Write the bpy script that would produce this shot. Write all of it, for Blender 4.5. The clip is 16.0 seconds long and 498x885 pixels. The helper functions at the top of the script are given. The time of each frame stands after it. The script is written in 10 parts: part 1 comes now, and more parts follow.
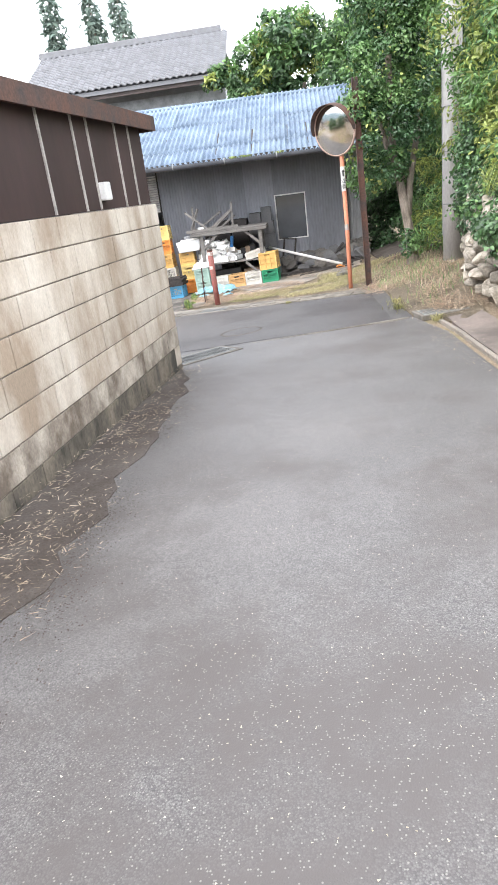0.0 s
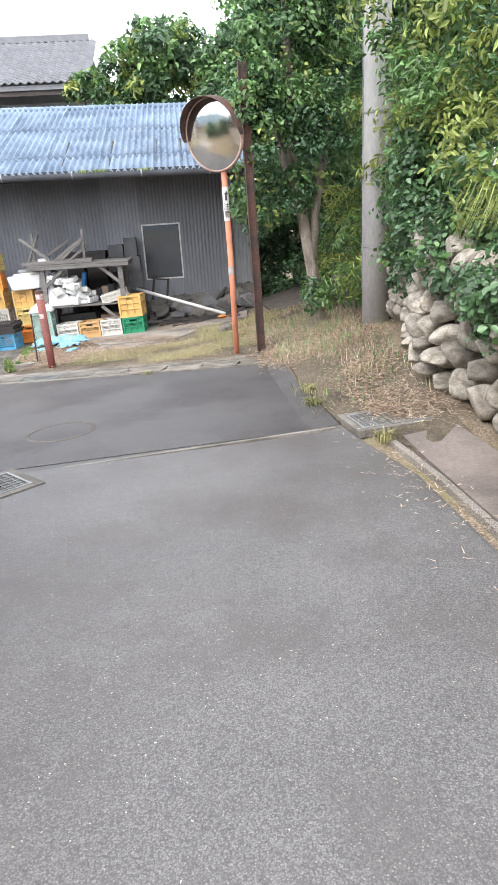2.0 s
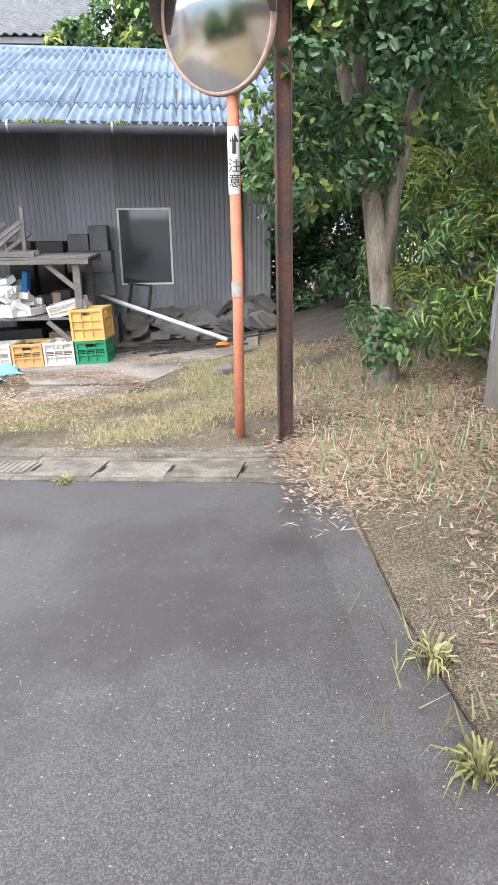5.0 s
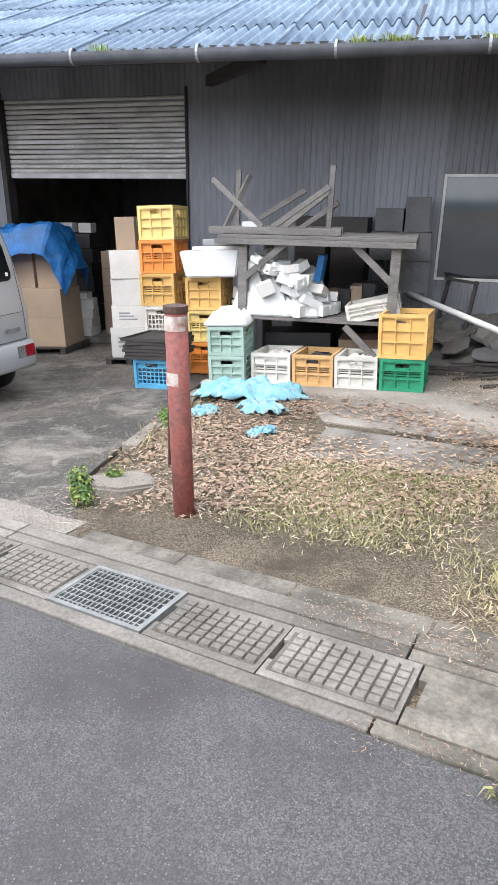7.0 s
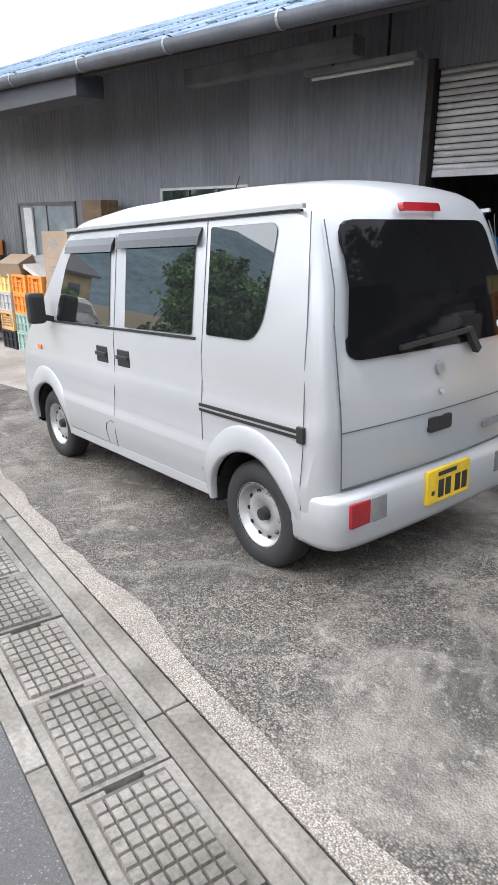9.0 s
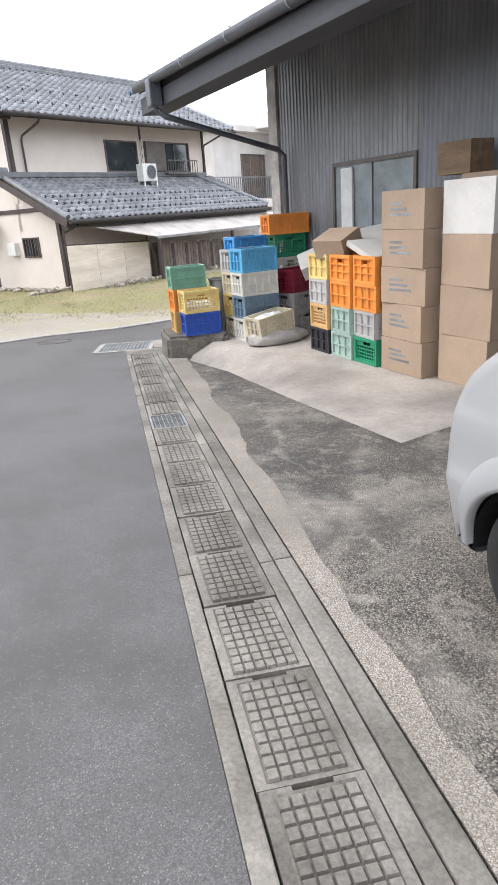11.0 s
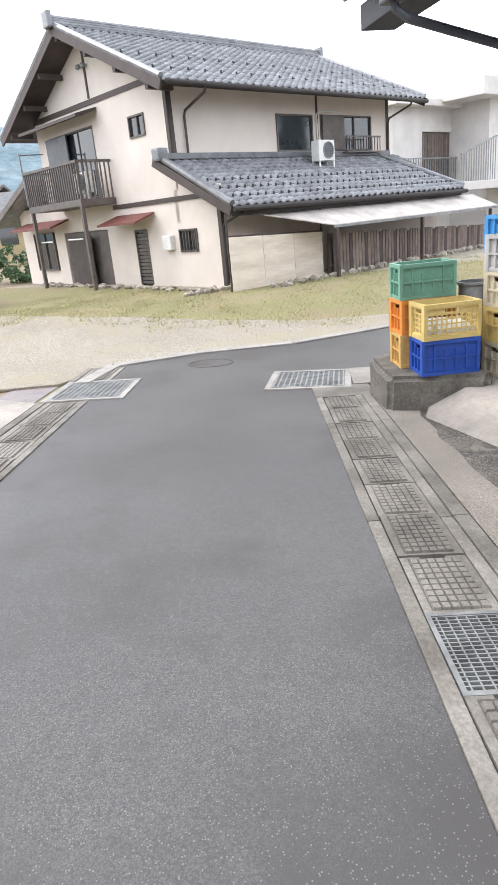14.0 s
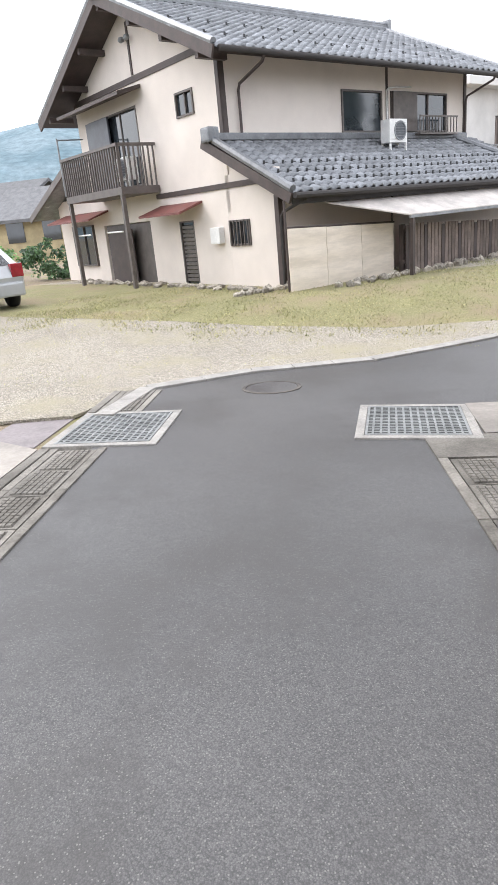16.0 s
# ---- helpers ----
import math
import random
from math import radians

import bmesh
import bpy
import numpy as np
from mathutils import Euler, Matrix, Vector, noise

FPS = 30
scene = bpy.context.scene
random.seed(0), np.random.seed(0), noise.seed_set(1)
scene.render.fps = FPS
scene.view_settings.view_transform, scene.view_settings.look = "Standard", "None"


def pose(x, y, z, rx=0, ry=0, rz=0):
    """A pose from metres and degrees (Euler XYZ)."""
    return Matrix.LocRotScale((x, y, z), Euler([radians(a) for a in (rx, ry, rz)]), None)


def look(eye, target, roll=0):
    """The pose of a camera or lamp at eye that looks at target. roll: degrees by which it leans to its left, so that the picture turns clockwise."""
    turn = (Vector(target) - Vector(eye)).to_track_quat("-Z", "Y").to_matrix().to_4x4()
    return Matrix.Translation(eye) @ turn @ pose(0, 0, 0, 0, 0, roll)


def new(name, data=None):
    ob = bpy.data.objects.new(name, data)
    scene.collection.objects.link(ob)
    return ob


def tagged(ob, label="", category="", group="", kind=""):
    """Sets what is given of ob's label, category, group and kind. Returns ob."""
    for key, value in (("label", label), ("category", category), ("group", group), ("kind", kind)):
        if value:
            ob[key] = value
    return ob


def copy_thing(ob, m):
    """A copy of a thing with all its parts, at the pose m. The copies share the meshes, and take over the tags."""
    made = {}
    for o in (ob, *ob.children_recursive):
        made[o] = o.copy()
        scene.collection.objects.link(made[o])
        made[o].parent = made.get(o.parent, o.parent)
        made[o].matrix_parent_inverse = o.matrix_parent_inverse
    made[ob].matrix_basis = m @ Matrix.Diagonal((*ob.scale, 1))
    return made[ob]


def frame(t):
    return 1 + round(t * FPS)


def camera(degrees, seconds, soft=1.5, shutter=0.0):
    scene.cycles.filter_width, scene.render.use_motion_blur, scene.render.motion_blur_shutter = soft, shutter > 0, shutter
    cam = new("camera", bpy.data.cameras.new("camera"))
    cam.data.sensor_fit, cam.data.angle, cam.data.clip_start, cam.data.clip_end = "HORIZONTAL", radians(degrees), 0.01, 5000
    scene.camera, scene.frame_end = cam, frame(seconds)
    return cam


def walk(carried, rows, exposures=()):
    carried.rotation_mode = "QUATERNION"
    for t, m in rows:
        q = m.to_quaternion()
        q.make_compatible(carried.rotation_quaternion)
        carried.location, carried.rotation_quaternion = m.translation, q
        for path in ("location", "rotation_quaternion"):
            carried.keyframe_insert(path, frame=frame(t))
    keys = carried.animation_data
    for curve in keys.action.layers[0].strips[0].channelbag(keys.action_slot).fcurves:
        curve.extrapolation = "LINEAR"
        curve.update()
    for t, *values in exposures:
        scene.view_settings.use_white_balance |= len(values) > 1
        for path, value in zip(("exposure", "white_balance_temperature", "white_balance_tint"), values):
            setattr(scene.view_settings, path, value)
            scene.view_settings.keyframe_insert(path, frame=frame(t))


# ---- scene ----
cam = camera(42.70, 16.0, soft=1.1)
PATH = [
    (0, (0.697, -18.301, 2.220), (0.473, -16.452, 1.492), -7.54),
    (0.5, (0.701, -17.252, 2.148), (0.578, -15.388, 1.434), -6.58),
    (1, (0.736, -16.302, 2.088), (0.709, -14.428, 1.391), -5.09),
    (1.5, (0.800, -15.434, 2.063), (0.865, -13.553, 1.385), -4.15),
    (2, (0.926, -14.615, 2.036), (1.072, -12.734, 1.373), -3.52),
    (2.5, (1.061, -13.838, 1.999), (1.280, -11.960, 1.346), -2.94),
    (3, (1.202, -13.142, 1.988), (1.480, -11.275, 1.328), -2.59),
    (3.2, (1.254, -12.877, 1.979), (1.551, -11.013, 1.319), -2.43),
    (5.3, (1.196, -10.224, 1.853), (1.280, -8.340, 1.187), -0.35),
    (5.5, (1.128, -9.980, 1.842), (1.157, -8.095, 1.174), -0.50),
    (6, (0.865, -9.374, 1.812), (0.744, -7.495, 1.137), -0.36),
    (6.5, (0.460, -8.725, 1.756), (0.172, -6.877, 1.048), 0.69),
    (7, (-0.027, -8.089, 1.700), (-0.519, -6.282, 0.998), 0.73),
    (7.5, (-0.625, -7.517, 1.648), (-1.314, -5.793, 0.906), 1.22),
    (8, (-1.237, -7.012, 1.590), (-2.115, -5.362, 0.877), 0.67),
    (8.5, (-1.863, -6.609, 1.572), (-2.920, -5.053, 0.893), 1.06),
    (9, (-2.513, -6.255, 1.551), (-3.754, -4.827, 0.901), 0.10),
    (9.5, (-3.186, -5.959, 1.505), (-4.584, -4.684, 0.858), -1.08),
    (10, (-3.880, -5.712, 1.481), (-5.408, -4.610, 0.812), -2.69),
    (10.2, (-4.174, -5.636, 1.467), (-5.742, -4.596, 0.790), -3.07),
    (12.3, (-7.109, -5.056, 1.289), (-8.908, -4.499, 0.615), -5.05),
    (12.5, (-7.324, -5.024, 1.289), (-9.129, -4.488, 0.616), -5.04),
    (13, (-7.807, -4.955, 1.263), (-9.626, -4.463, 0.594), -5.25),
    (13.5, (-8.331, -4.885, 1.234), (-10.162, -4.437, 0.567), -5.22),
    (14, (-8.849, -4.832, 1.204), (-10.691, -4.429, 0.536), -5.43),
    (14.5, (-9.393, -4.798, 1.179), (-11.244, -4.435, 0.513), -5.19),
    (15, (-9.926, -4.741, 1.131), (-11.784, -4.419, 0.462), -5.41),
    (15.5, (-10.471, -4.702, 1.101), (-12.332, -4.410, 0.431), -5.37),
    (16, (-10.921, -4.649, 1.074), (-12.787, -4.373, 0.408), -5.45),
]
walk(cam, [(t, look(eye, target, roll)) for t, eye, target, roll in PATH],
     ((0.0, 1.02, 6500, 10), (1.2, 0.92, 6480, 10), (2.6, 0.84, 6420, 10), (5.4, 1.0, 6350, 10), (7.0, 0.76, 6250, 10), (8.6, 0.84, 6250, 10), (9.3, 0.6, 6270, 10), (10.0, 0.42, 6320, 10), (12.4, 0.54, 6420, 10), (14.0, 0.5, 6420, 10), (16.0, 0.45, 6420, 10)))

# ---- light ----
world = bpy.data.worlds.new("overcast_sky")
scene.world = world
world.use_nodes = True
wn, wl = world.node_tree.nodes, world.node_tree.links
wn.clear()
sky = wn.new("ShaderNodeTexSky")
sky.sky_type = "NISHITA"
sky.sun_disc = False
sky.sun_elevation = radians(52)
sky.sun_rotation = radians(215)
sky.dust_density = 6.0
haze = wn.new("ShaderNodeMixRGB")
haze.inputs["Fac"].default_value = 0.80
haze.inputs["Color2"].default_value = (10.6, 10.95, 11.7, 1)
wl.new(sky.outputs["Color"], haze.inputs["Color1"])
bg = wn.new("ShaderNodeBackground")
bg.inputs["Strength"].default_value = 0.2
wl.new(haze.outputs["Color"], bg.inputs["Color"])
wo = wn.new("ShaderNodeOutputWorld")
wl.new(bg.outputs["Background"], wo.inputs["Surface"])

sun_data = bpy.data.lights.new("sun", "SUN")
sun_data.energy, sun_data.angle, sun_data.color = 1.0, radians(28), (1.0, 0.97, 0.94)
sun = new("sun", sun_data)
sun.matrix_world = look((-12, -22, 30), (0, 0, 0))

# ---- mesh helpers ----
def thing(name, m, label, category, group="", kind=""):
    ob = new(name)
    ob.empty_display_size = 0.2
    ob.matrix_basis = m
    return tagged(ob, label, category, group, kind)


def mesh_of(name, bm, material, smooth=False):
    me = bpy.data.meshes.new(name)
    bmesh.ops.recalc_face_normals(bm, faces=bm.faces)
    if smooth:
        for f in bm.faces:
            f.smooth = True
    bm.to_mesh(me)
    bm.free()
    me.materials.append(material)
    return me


def part(name, bm, material, parent, label="", smooth=False):
    ob = new(name, mesh_of(name, bm, material, smooth))
    ob.parent = parent
    return tagged(ob, label)


def solid(name, bm, material, label, category="", kind="structure", m=None, smooth=False, group=""):
    ob = new(name, mesh_of(name, bm, material, smooth))
    if m is not None:
        ob.matrix_basis = m
    return tagged(ob, label, category, group, kind)


def piece(name, me, parent, m):
    ob = new(name, me)
    ob.parent = parent
    ob.matrix_basis = m
    return ob


def data_mesh(name, verts, faces, material, smooth=False):
    me = bpy.data.meshes.new(name)
    me.from_pydata(verts, [], faces)
    me.materials.append(material)
    if smooth:
        me.polygons.foreach_set("use_smooth", [True] * len(me.polygons))
    me.update()
    return me


def box(bm, c, s, m=None, bev=0.0):
    x, y, z = s[0] / 2, s[1] / 2, s[2] / 2
    vs = []
    for dx, dy, dz in ((-x, -y, -z), (x, -y, -z), (x, y, -z), (-x, y, -z), (-x, -y, z), (x, -y, z), (x, y, z), (-x, y, z)):
        p = Vector((c[0] + dx, c[1] + dy, c[2] + dz))
        vs.append(bm.verts.new(m @ p if m else p))
    fs = [bm.faces.new([vs[i] for i in q]) for q in ((3, 2, 1, 0), (4, 5, 6, 7), (0, 1, 5, 4), (1, 2, 6, 5), (2, 3, 7, 6), (3, 0, 4, 7))]
    if bev:
        es = list({e for f in fs for e in f.edges})
        bmesh.ops.bevel(bm, geom=es, offset=bev, segments=2, affect="EDGES", profile=0.6)
    return vs


def box2(bm, a, b, m=None, bev=0.0):
    """A box between two opposite corners."""
    return box(bm, [(p + q) / 2 for p, q in zip(a, b)], [abs(q - p) for p, q in zip(a, b)], m, bev)


def beam(bm, p, q, w, h, bev=0.0):
    """A square bar from p to q."""
    p, q = Vector(p), Vector(q)
    d = q - p
    m = Matrix.Translation((p + q) / 2) @ d.to_track_quat("X", "Z").to_matrix().to_4x4()
    box(bm, (0, 0, 0), (d.length, w, h), m, bev)


def tube(bm, pts, r, n=10, caps=True):
    """A round bar along points; r is one radius or one for each point."""
    pts = [Vector(p) for p in pts]
    rs = r if isinstance(r, (list, tuple)) else [r] * len(pts)
    rings, side = [], None
    for i, p in enumerate(pts):
        d = (pts[min(i + 1, len(pts) - 1)] - pts[max(i - 1, 0)]).normalized()
        if side is None:
            side = d.orthogonal().normalized()
        side = (side - d * side.dot(d)).normalized()
        up = d.cross(side)
        rings.append([bm.verts.new(p + rs[i] * (math.cos(a) * side + math.sin(a) * up)) for a in [2 * math.pi * k / n for k in range(n)]])
    for a, b in zip(rings, rings[1:]):
        for k in range(n):
            bm.faces.new((a[k], a[(k + 1) % n], b[(k + 1) % n], b[k]))
    if caps:
        bm.faces.new(rings[0][::-1])
        bm.faces.new(rings[-1])


def lathe(bm, profile, n=24, m=None, close=False):
    """Turns (radius, height) points round the z axis."""
    m = m or Matrix()
    rings = []
    for r, z in profile:
        if r < 1e-5:
            rings.append([bm.verts.new(m @ Vector((0, 0, z)))])
        else:
            rings.append([bm.verts.new(m @ Vector((r * math.cos(2 * math.pi * k / n), r * math.sin(2 * math.pi * k / n), z))) for k in range(n)])
    if close:
        rings.append(rings[0])
    for a, b in zip(rings, rings[1:]):
        for k in range(n):
            j = (k + 1) % n
            if len(a) == 1 and len(b) == 1:
                continue
            if len(a) == 1:
                bm.faces.new((a[0], b[j], b[k]))
            elif len(b) == 1:
                bm.faces.new((a[k], a[j], b[0]))
            else:
                bm.faces.new((a[k], a[j], b[j], b[k]))


def holed(bm, u0, u1, z0, z1, holes, at, thick):
    """A wall with openings (u0, u1, z0, z1). at(u, z, depth) gives the place; depth runs from 0 to thick."""
    us = sorted({u0, u1, *[h[0] for h in holes], *[h[1] for h in holes]})
    zs = sorted({z0, z1, *[h[2] for h in holes], *[h[3] for h in holes]})
    us, zs = [u for u in us if u0 <= u <= u1], [z for z in zs if z0 <= z <= z1]
    full = {}
    for i in range(len(us) - 1):
        for j in range(len(zs) - 1):
            u, z = (us[i] + us[i + 1]) / 2, (zs[j] + zs[j + 1]) / 2
            full[i, j] = not any(h[0] < u < h[1] and h[2] < z < h[3] for h in holes)
    made = {}

    def v(i, j, k):
        if (i, j, k) not in made:
            made[i, j, k] = bm.verts.new(at(us[i], zs[j], thick if k else 0.0))
        return made[i, j, k]

    for (i, j), on in full.items():
        if not on:
            continue
        bm.faces.new((v(i, j, 0), v(i + 1, j, 0), v(i + 1, j + 1, 0), v(i, j + 1, 0)))
        bm.faces.new((v(i, j + 1, 1), v(i + 1, j + 1, 1), v(i + 1, j, 1), v(i, j, 1)))
        for (a, b), (p, q) in (((i - 1, j), ((i, j), (i, j + 1))), ((i + 1, j), ((i + 1, j), (i + 1, j + 1))), ((i, j - 1), ((i, j), (i + 1, j))), ((i, j + 1), ((i, j + 1), (i + 1, j + 1)))):
            if not full.get((a, b), False):
                bm.faces.new((v(*p, 0), v(*q, 0), v(*q, 1), v(*p, 1)))


def flat_holed(bm, x0, x1, z0, z1, holes, y, thick):
    holed(bm, x0, x1, z0, z1, holes, lambda u, z, d: Vector((u, y + d, z)), thick)


def smooth01(a, b, x):
    t = min(1.0, max(0.0, (x - a) / (b - a)))
    return t * t * (3 - 2 * t)


def slope(x, y):
    """The sloping plane on which road and yard lie."""
    x, y = min(max(x, -20.0), 8.0), min(max(y, -26.0), 6.0)
    return 0.0448 * x - 0.0381 * y + 0.0009 + 0.01 * max(0.0, -12 - y)


def land(x, y):
    """Height of the bare ground."""
    z = slope(x, y)
    z += 0.22 * max(0.0, min(x, 4.0) - 1.75) * smooth01(-11.3, -8.0, y) * smooth01(6, 0, y)
    k = smooth01(-18.9, -23.5, x) * smooth01(26, 16, y) * smooth01(-34, -24, y)
    z = z * (1 - k) + (-0.46) * k
    far = smooth01(60, 200, math.hypot(x + 8, y + 5))
    return z * (1 - far) - 1.2 * far


def stand(x, y, turn=0.0, dz=0.0, lean=1.0):
    """A pose on the sloping ground, turned about its upright; it leans with the slope."""
    n = Vector((-0.0448 * lean, 0.0381 * lean, 1)).normalized()
    q = Vector((0, 0, 1)).rotation_difference(n)
    return Matrix.Translation((x, y, land(x, y) + dz)) @ q.to_matrix().to_4x4() @ Matrix.Rotation(radians(turn), 4, "Z")


def drape(name, outline, dz, material, label, step=0.5, thick=0.0, kind="structure", category=""):
    """A sheet with this outline, laid on the ground."""
    bm = bmesh.new()
    bm.faces.new([bm.verts.new((x, y, 0)) for x, y in outline])
    xs, ys = [p[0] for p in outline], [p[1] for p in outline]
    for axis, lo, hi in ((0, min(xs), max(xs)), (1, min(ys), max(ys))):
        k = math.ceil(lo / step) * step
        while k < hi:
            co, no = [0, 0, 0], [0, 0, 0]
            co[axis], no[axis] = k + 0.0037, 1
            bmesh.ops.bisect_plane(bm, geom=bm.verts[:] + bm.edges[:] + bm.faces[:], plane_co=co, plane_no=no, dist=1e-5)
            k += step
    if thick:
        rim = [e for e in bm.edges if e.is_boundary]
        made = bmesh.ops.extrude_edge_only(bm, edges=rim)
        low = [g for g in made["geom"] if isinstance(g, bmesh.types.BMVert)]
        for v in bm.verts:
            v.co.z = land(v.co.x, v.co.y) + dz
        for v in low:
            v.co.z -= thick
    else:
        for v in bm.verts:
            v.co.z = land(v.co.x, v.co.y) + dz
    bmesh.ops.recalc_face_normals(bm, faces=bm.faces)
    for f in bm.faces:
        if abs(f.normal.z) > 0.5 and f.normal.z < 0:
            f.normal_flip()
    me = bpy.data.meshes.new(name)
    bm.to_mesh(me)
    bm.free()
    me.materials.append(material)
    return tagged(new(name, me), label, category, "", kind)

# ---- materials ----
def mat(name, col, rough=0.7, metal=0.0, var=0.25, scale=3.0, fine=40.0, bump=0.15, spec=0.5, col2=None, stain=0.35, vary=0.0, isle=0.0, streak=None, clear=0.0, dist=0.004, placed=False):
    """A surface with large stains, fine grain and relief. vary: by object; isle: by loose piece."""
    m = bpy.data.materials.new(name)
    m.use_nodes = True
    n, l = m.node_tree.nodes, m.node_tree.links
    b = n["Principled BSDF"]
    tc = n.new("ShaderNodeTexCoord")
    src = n.new("ShaderNodeNewGeometry").outputs["Position"] if placed else tc.outputs["Object"]
    info = n.new("ShaderNodeObjectInfo")
    shift = n.new("ShaderNodeVectorMath")
    shift.operation = "ADD"
    mul = n.new("ShaderNodeMath")
    mul.operation = "MULTIPLY"
    mul.inputs[1].default_value = 0.0 if placed else 37.0
    l.new(info.outputs["Random"], mul.inputs[0])
    l.new(src, shift.inputs[0])
    l.new(mul.outputs[0], shift.inputs[1])
    vec = shift.outputs[0]
    if streak:
        mp = n.new("ShaderNodeMapping")
        mp.inputs["Scale"].default_value = streak
        l.new(vec, mp.inputs["Vector"])
        vec = mp.outputs["Vector"]
    big = n.new("ShaderNodeTexNoise")
    big.inputs["Scale"].default_value, big.inputs["Detail"].default_value, big.inputs["Roughness"].default_value = scale, 5, 0.6
    small = n.new("ShaderNodeTexNoise")
    small.inputs["Scale"].default_value, small.inputs["Detail"].default_value, small.inputs["Roughness"].default_value = fine, 4, 0.7
    l.new(vec, big.inputs["Vector"])
    l.new(vec, small.inputs["Vector"])
    r1 = n.new("ShaderNodeValToRGB")
    c2 = col2 or tuple(c * (1 - stain) for c in col)
    r1.color_ramp.elements[0].position, r1.color_ramp.elements[1].position = 0.36, 0.62
    r1.color_ramp.elements[0].color, r1.color_ramp.elements[1].color = (*c2, 1), (*col, 1)
    l.new(big.outputs["Fac"], r1.inputs["Fac"])
    gain = n.new("ShaderNodeMapRange")
    gain.inputs["From Min"].default_value, gain.inputs["From Max"].default_value = 0.25, 0.75
    gain.inputs["To Min"].default_value, gain.inputs["To Max"].default_value = 1 - var, 1 + var
    l.new(small.outputs["Fac"], gain.inputs["Value"])
    val = gain.outputs["Result"]
    for amount, out in ((vary, info.outputs["Random"]), (isle, None)):
        if not amount:
            continue
        if out is None:
            out = n.new("ShaderNodeNewGeometry").outputs["Random Per Island"]
        rg = n.new("ShaderNodeMapRange")
        rg.inputs["To Min"].default_value, rg.inputs["To Max"].default_value = 1 - amount, 1 + amount
        l.new(out, rg.inputs["Value"])
        mm = n.new("ShaderNodeMath")
        mm.operation = "MULTIPLY"
        l.new(val, mm.inputs[0])
        l.new(rg.outputs["Result"], mm.inputs[1])
        val = mm.outputs[0]
    mx = n.new("ShaderNodeVectorMath")
    mx.operation = "SCALE"
    l.new(r1.outputs["Color"], mx.inputs[0])
    l.new(val, mx.inputs["Scale"])
    l.new(mx.outputs[0], b.inputs["Base Color"])
    rr = n.new("ShaderNodeMapRange")
    rr.inputs["To Min"].default_value, rr.inputs["To Max"].default_value = max(0.02, rough - 0.12), min(1.0, rough + 0.12)
    l.new(big.outputs["Fac"], rr.inputs["Value"])
    l.new(rr.outputs["Result"], b.inputs["Roughness"])
    b.inputs["Metallic"].default_value = metal
    b.inputs["Specular IOR Level"].default_value = spec
    b.inputs["Coat Weight"].default_value = clear
    b.inputs["Coat Roughness"].default_value = 0.05
    if bump:
        bp = n.new("ShaderNodeBump")
        bp.inputs["Strength"].default_value, bp.inputs["Distance"].default_value = bump, dist
        l.new(small.outputs["Fac"], bp.inputs["Height"])
        l.new(bp.outputs["Normal"], b.inputs["Normal"])
    return m


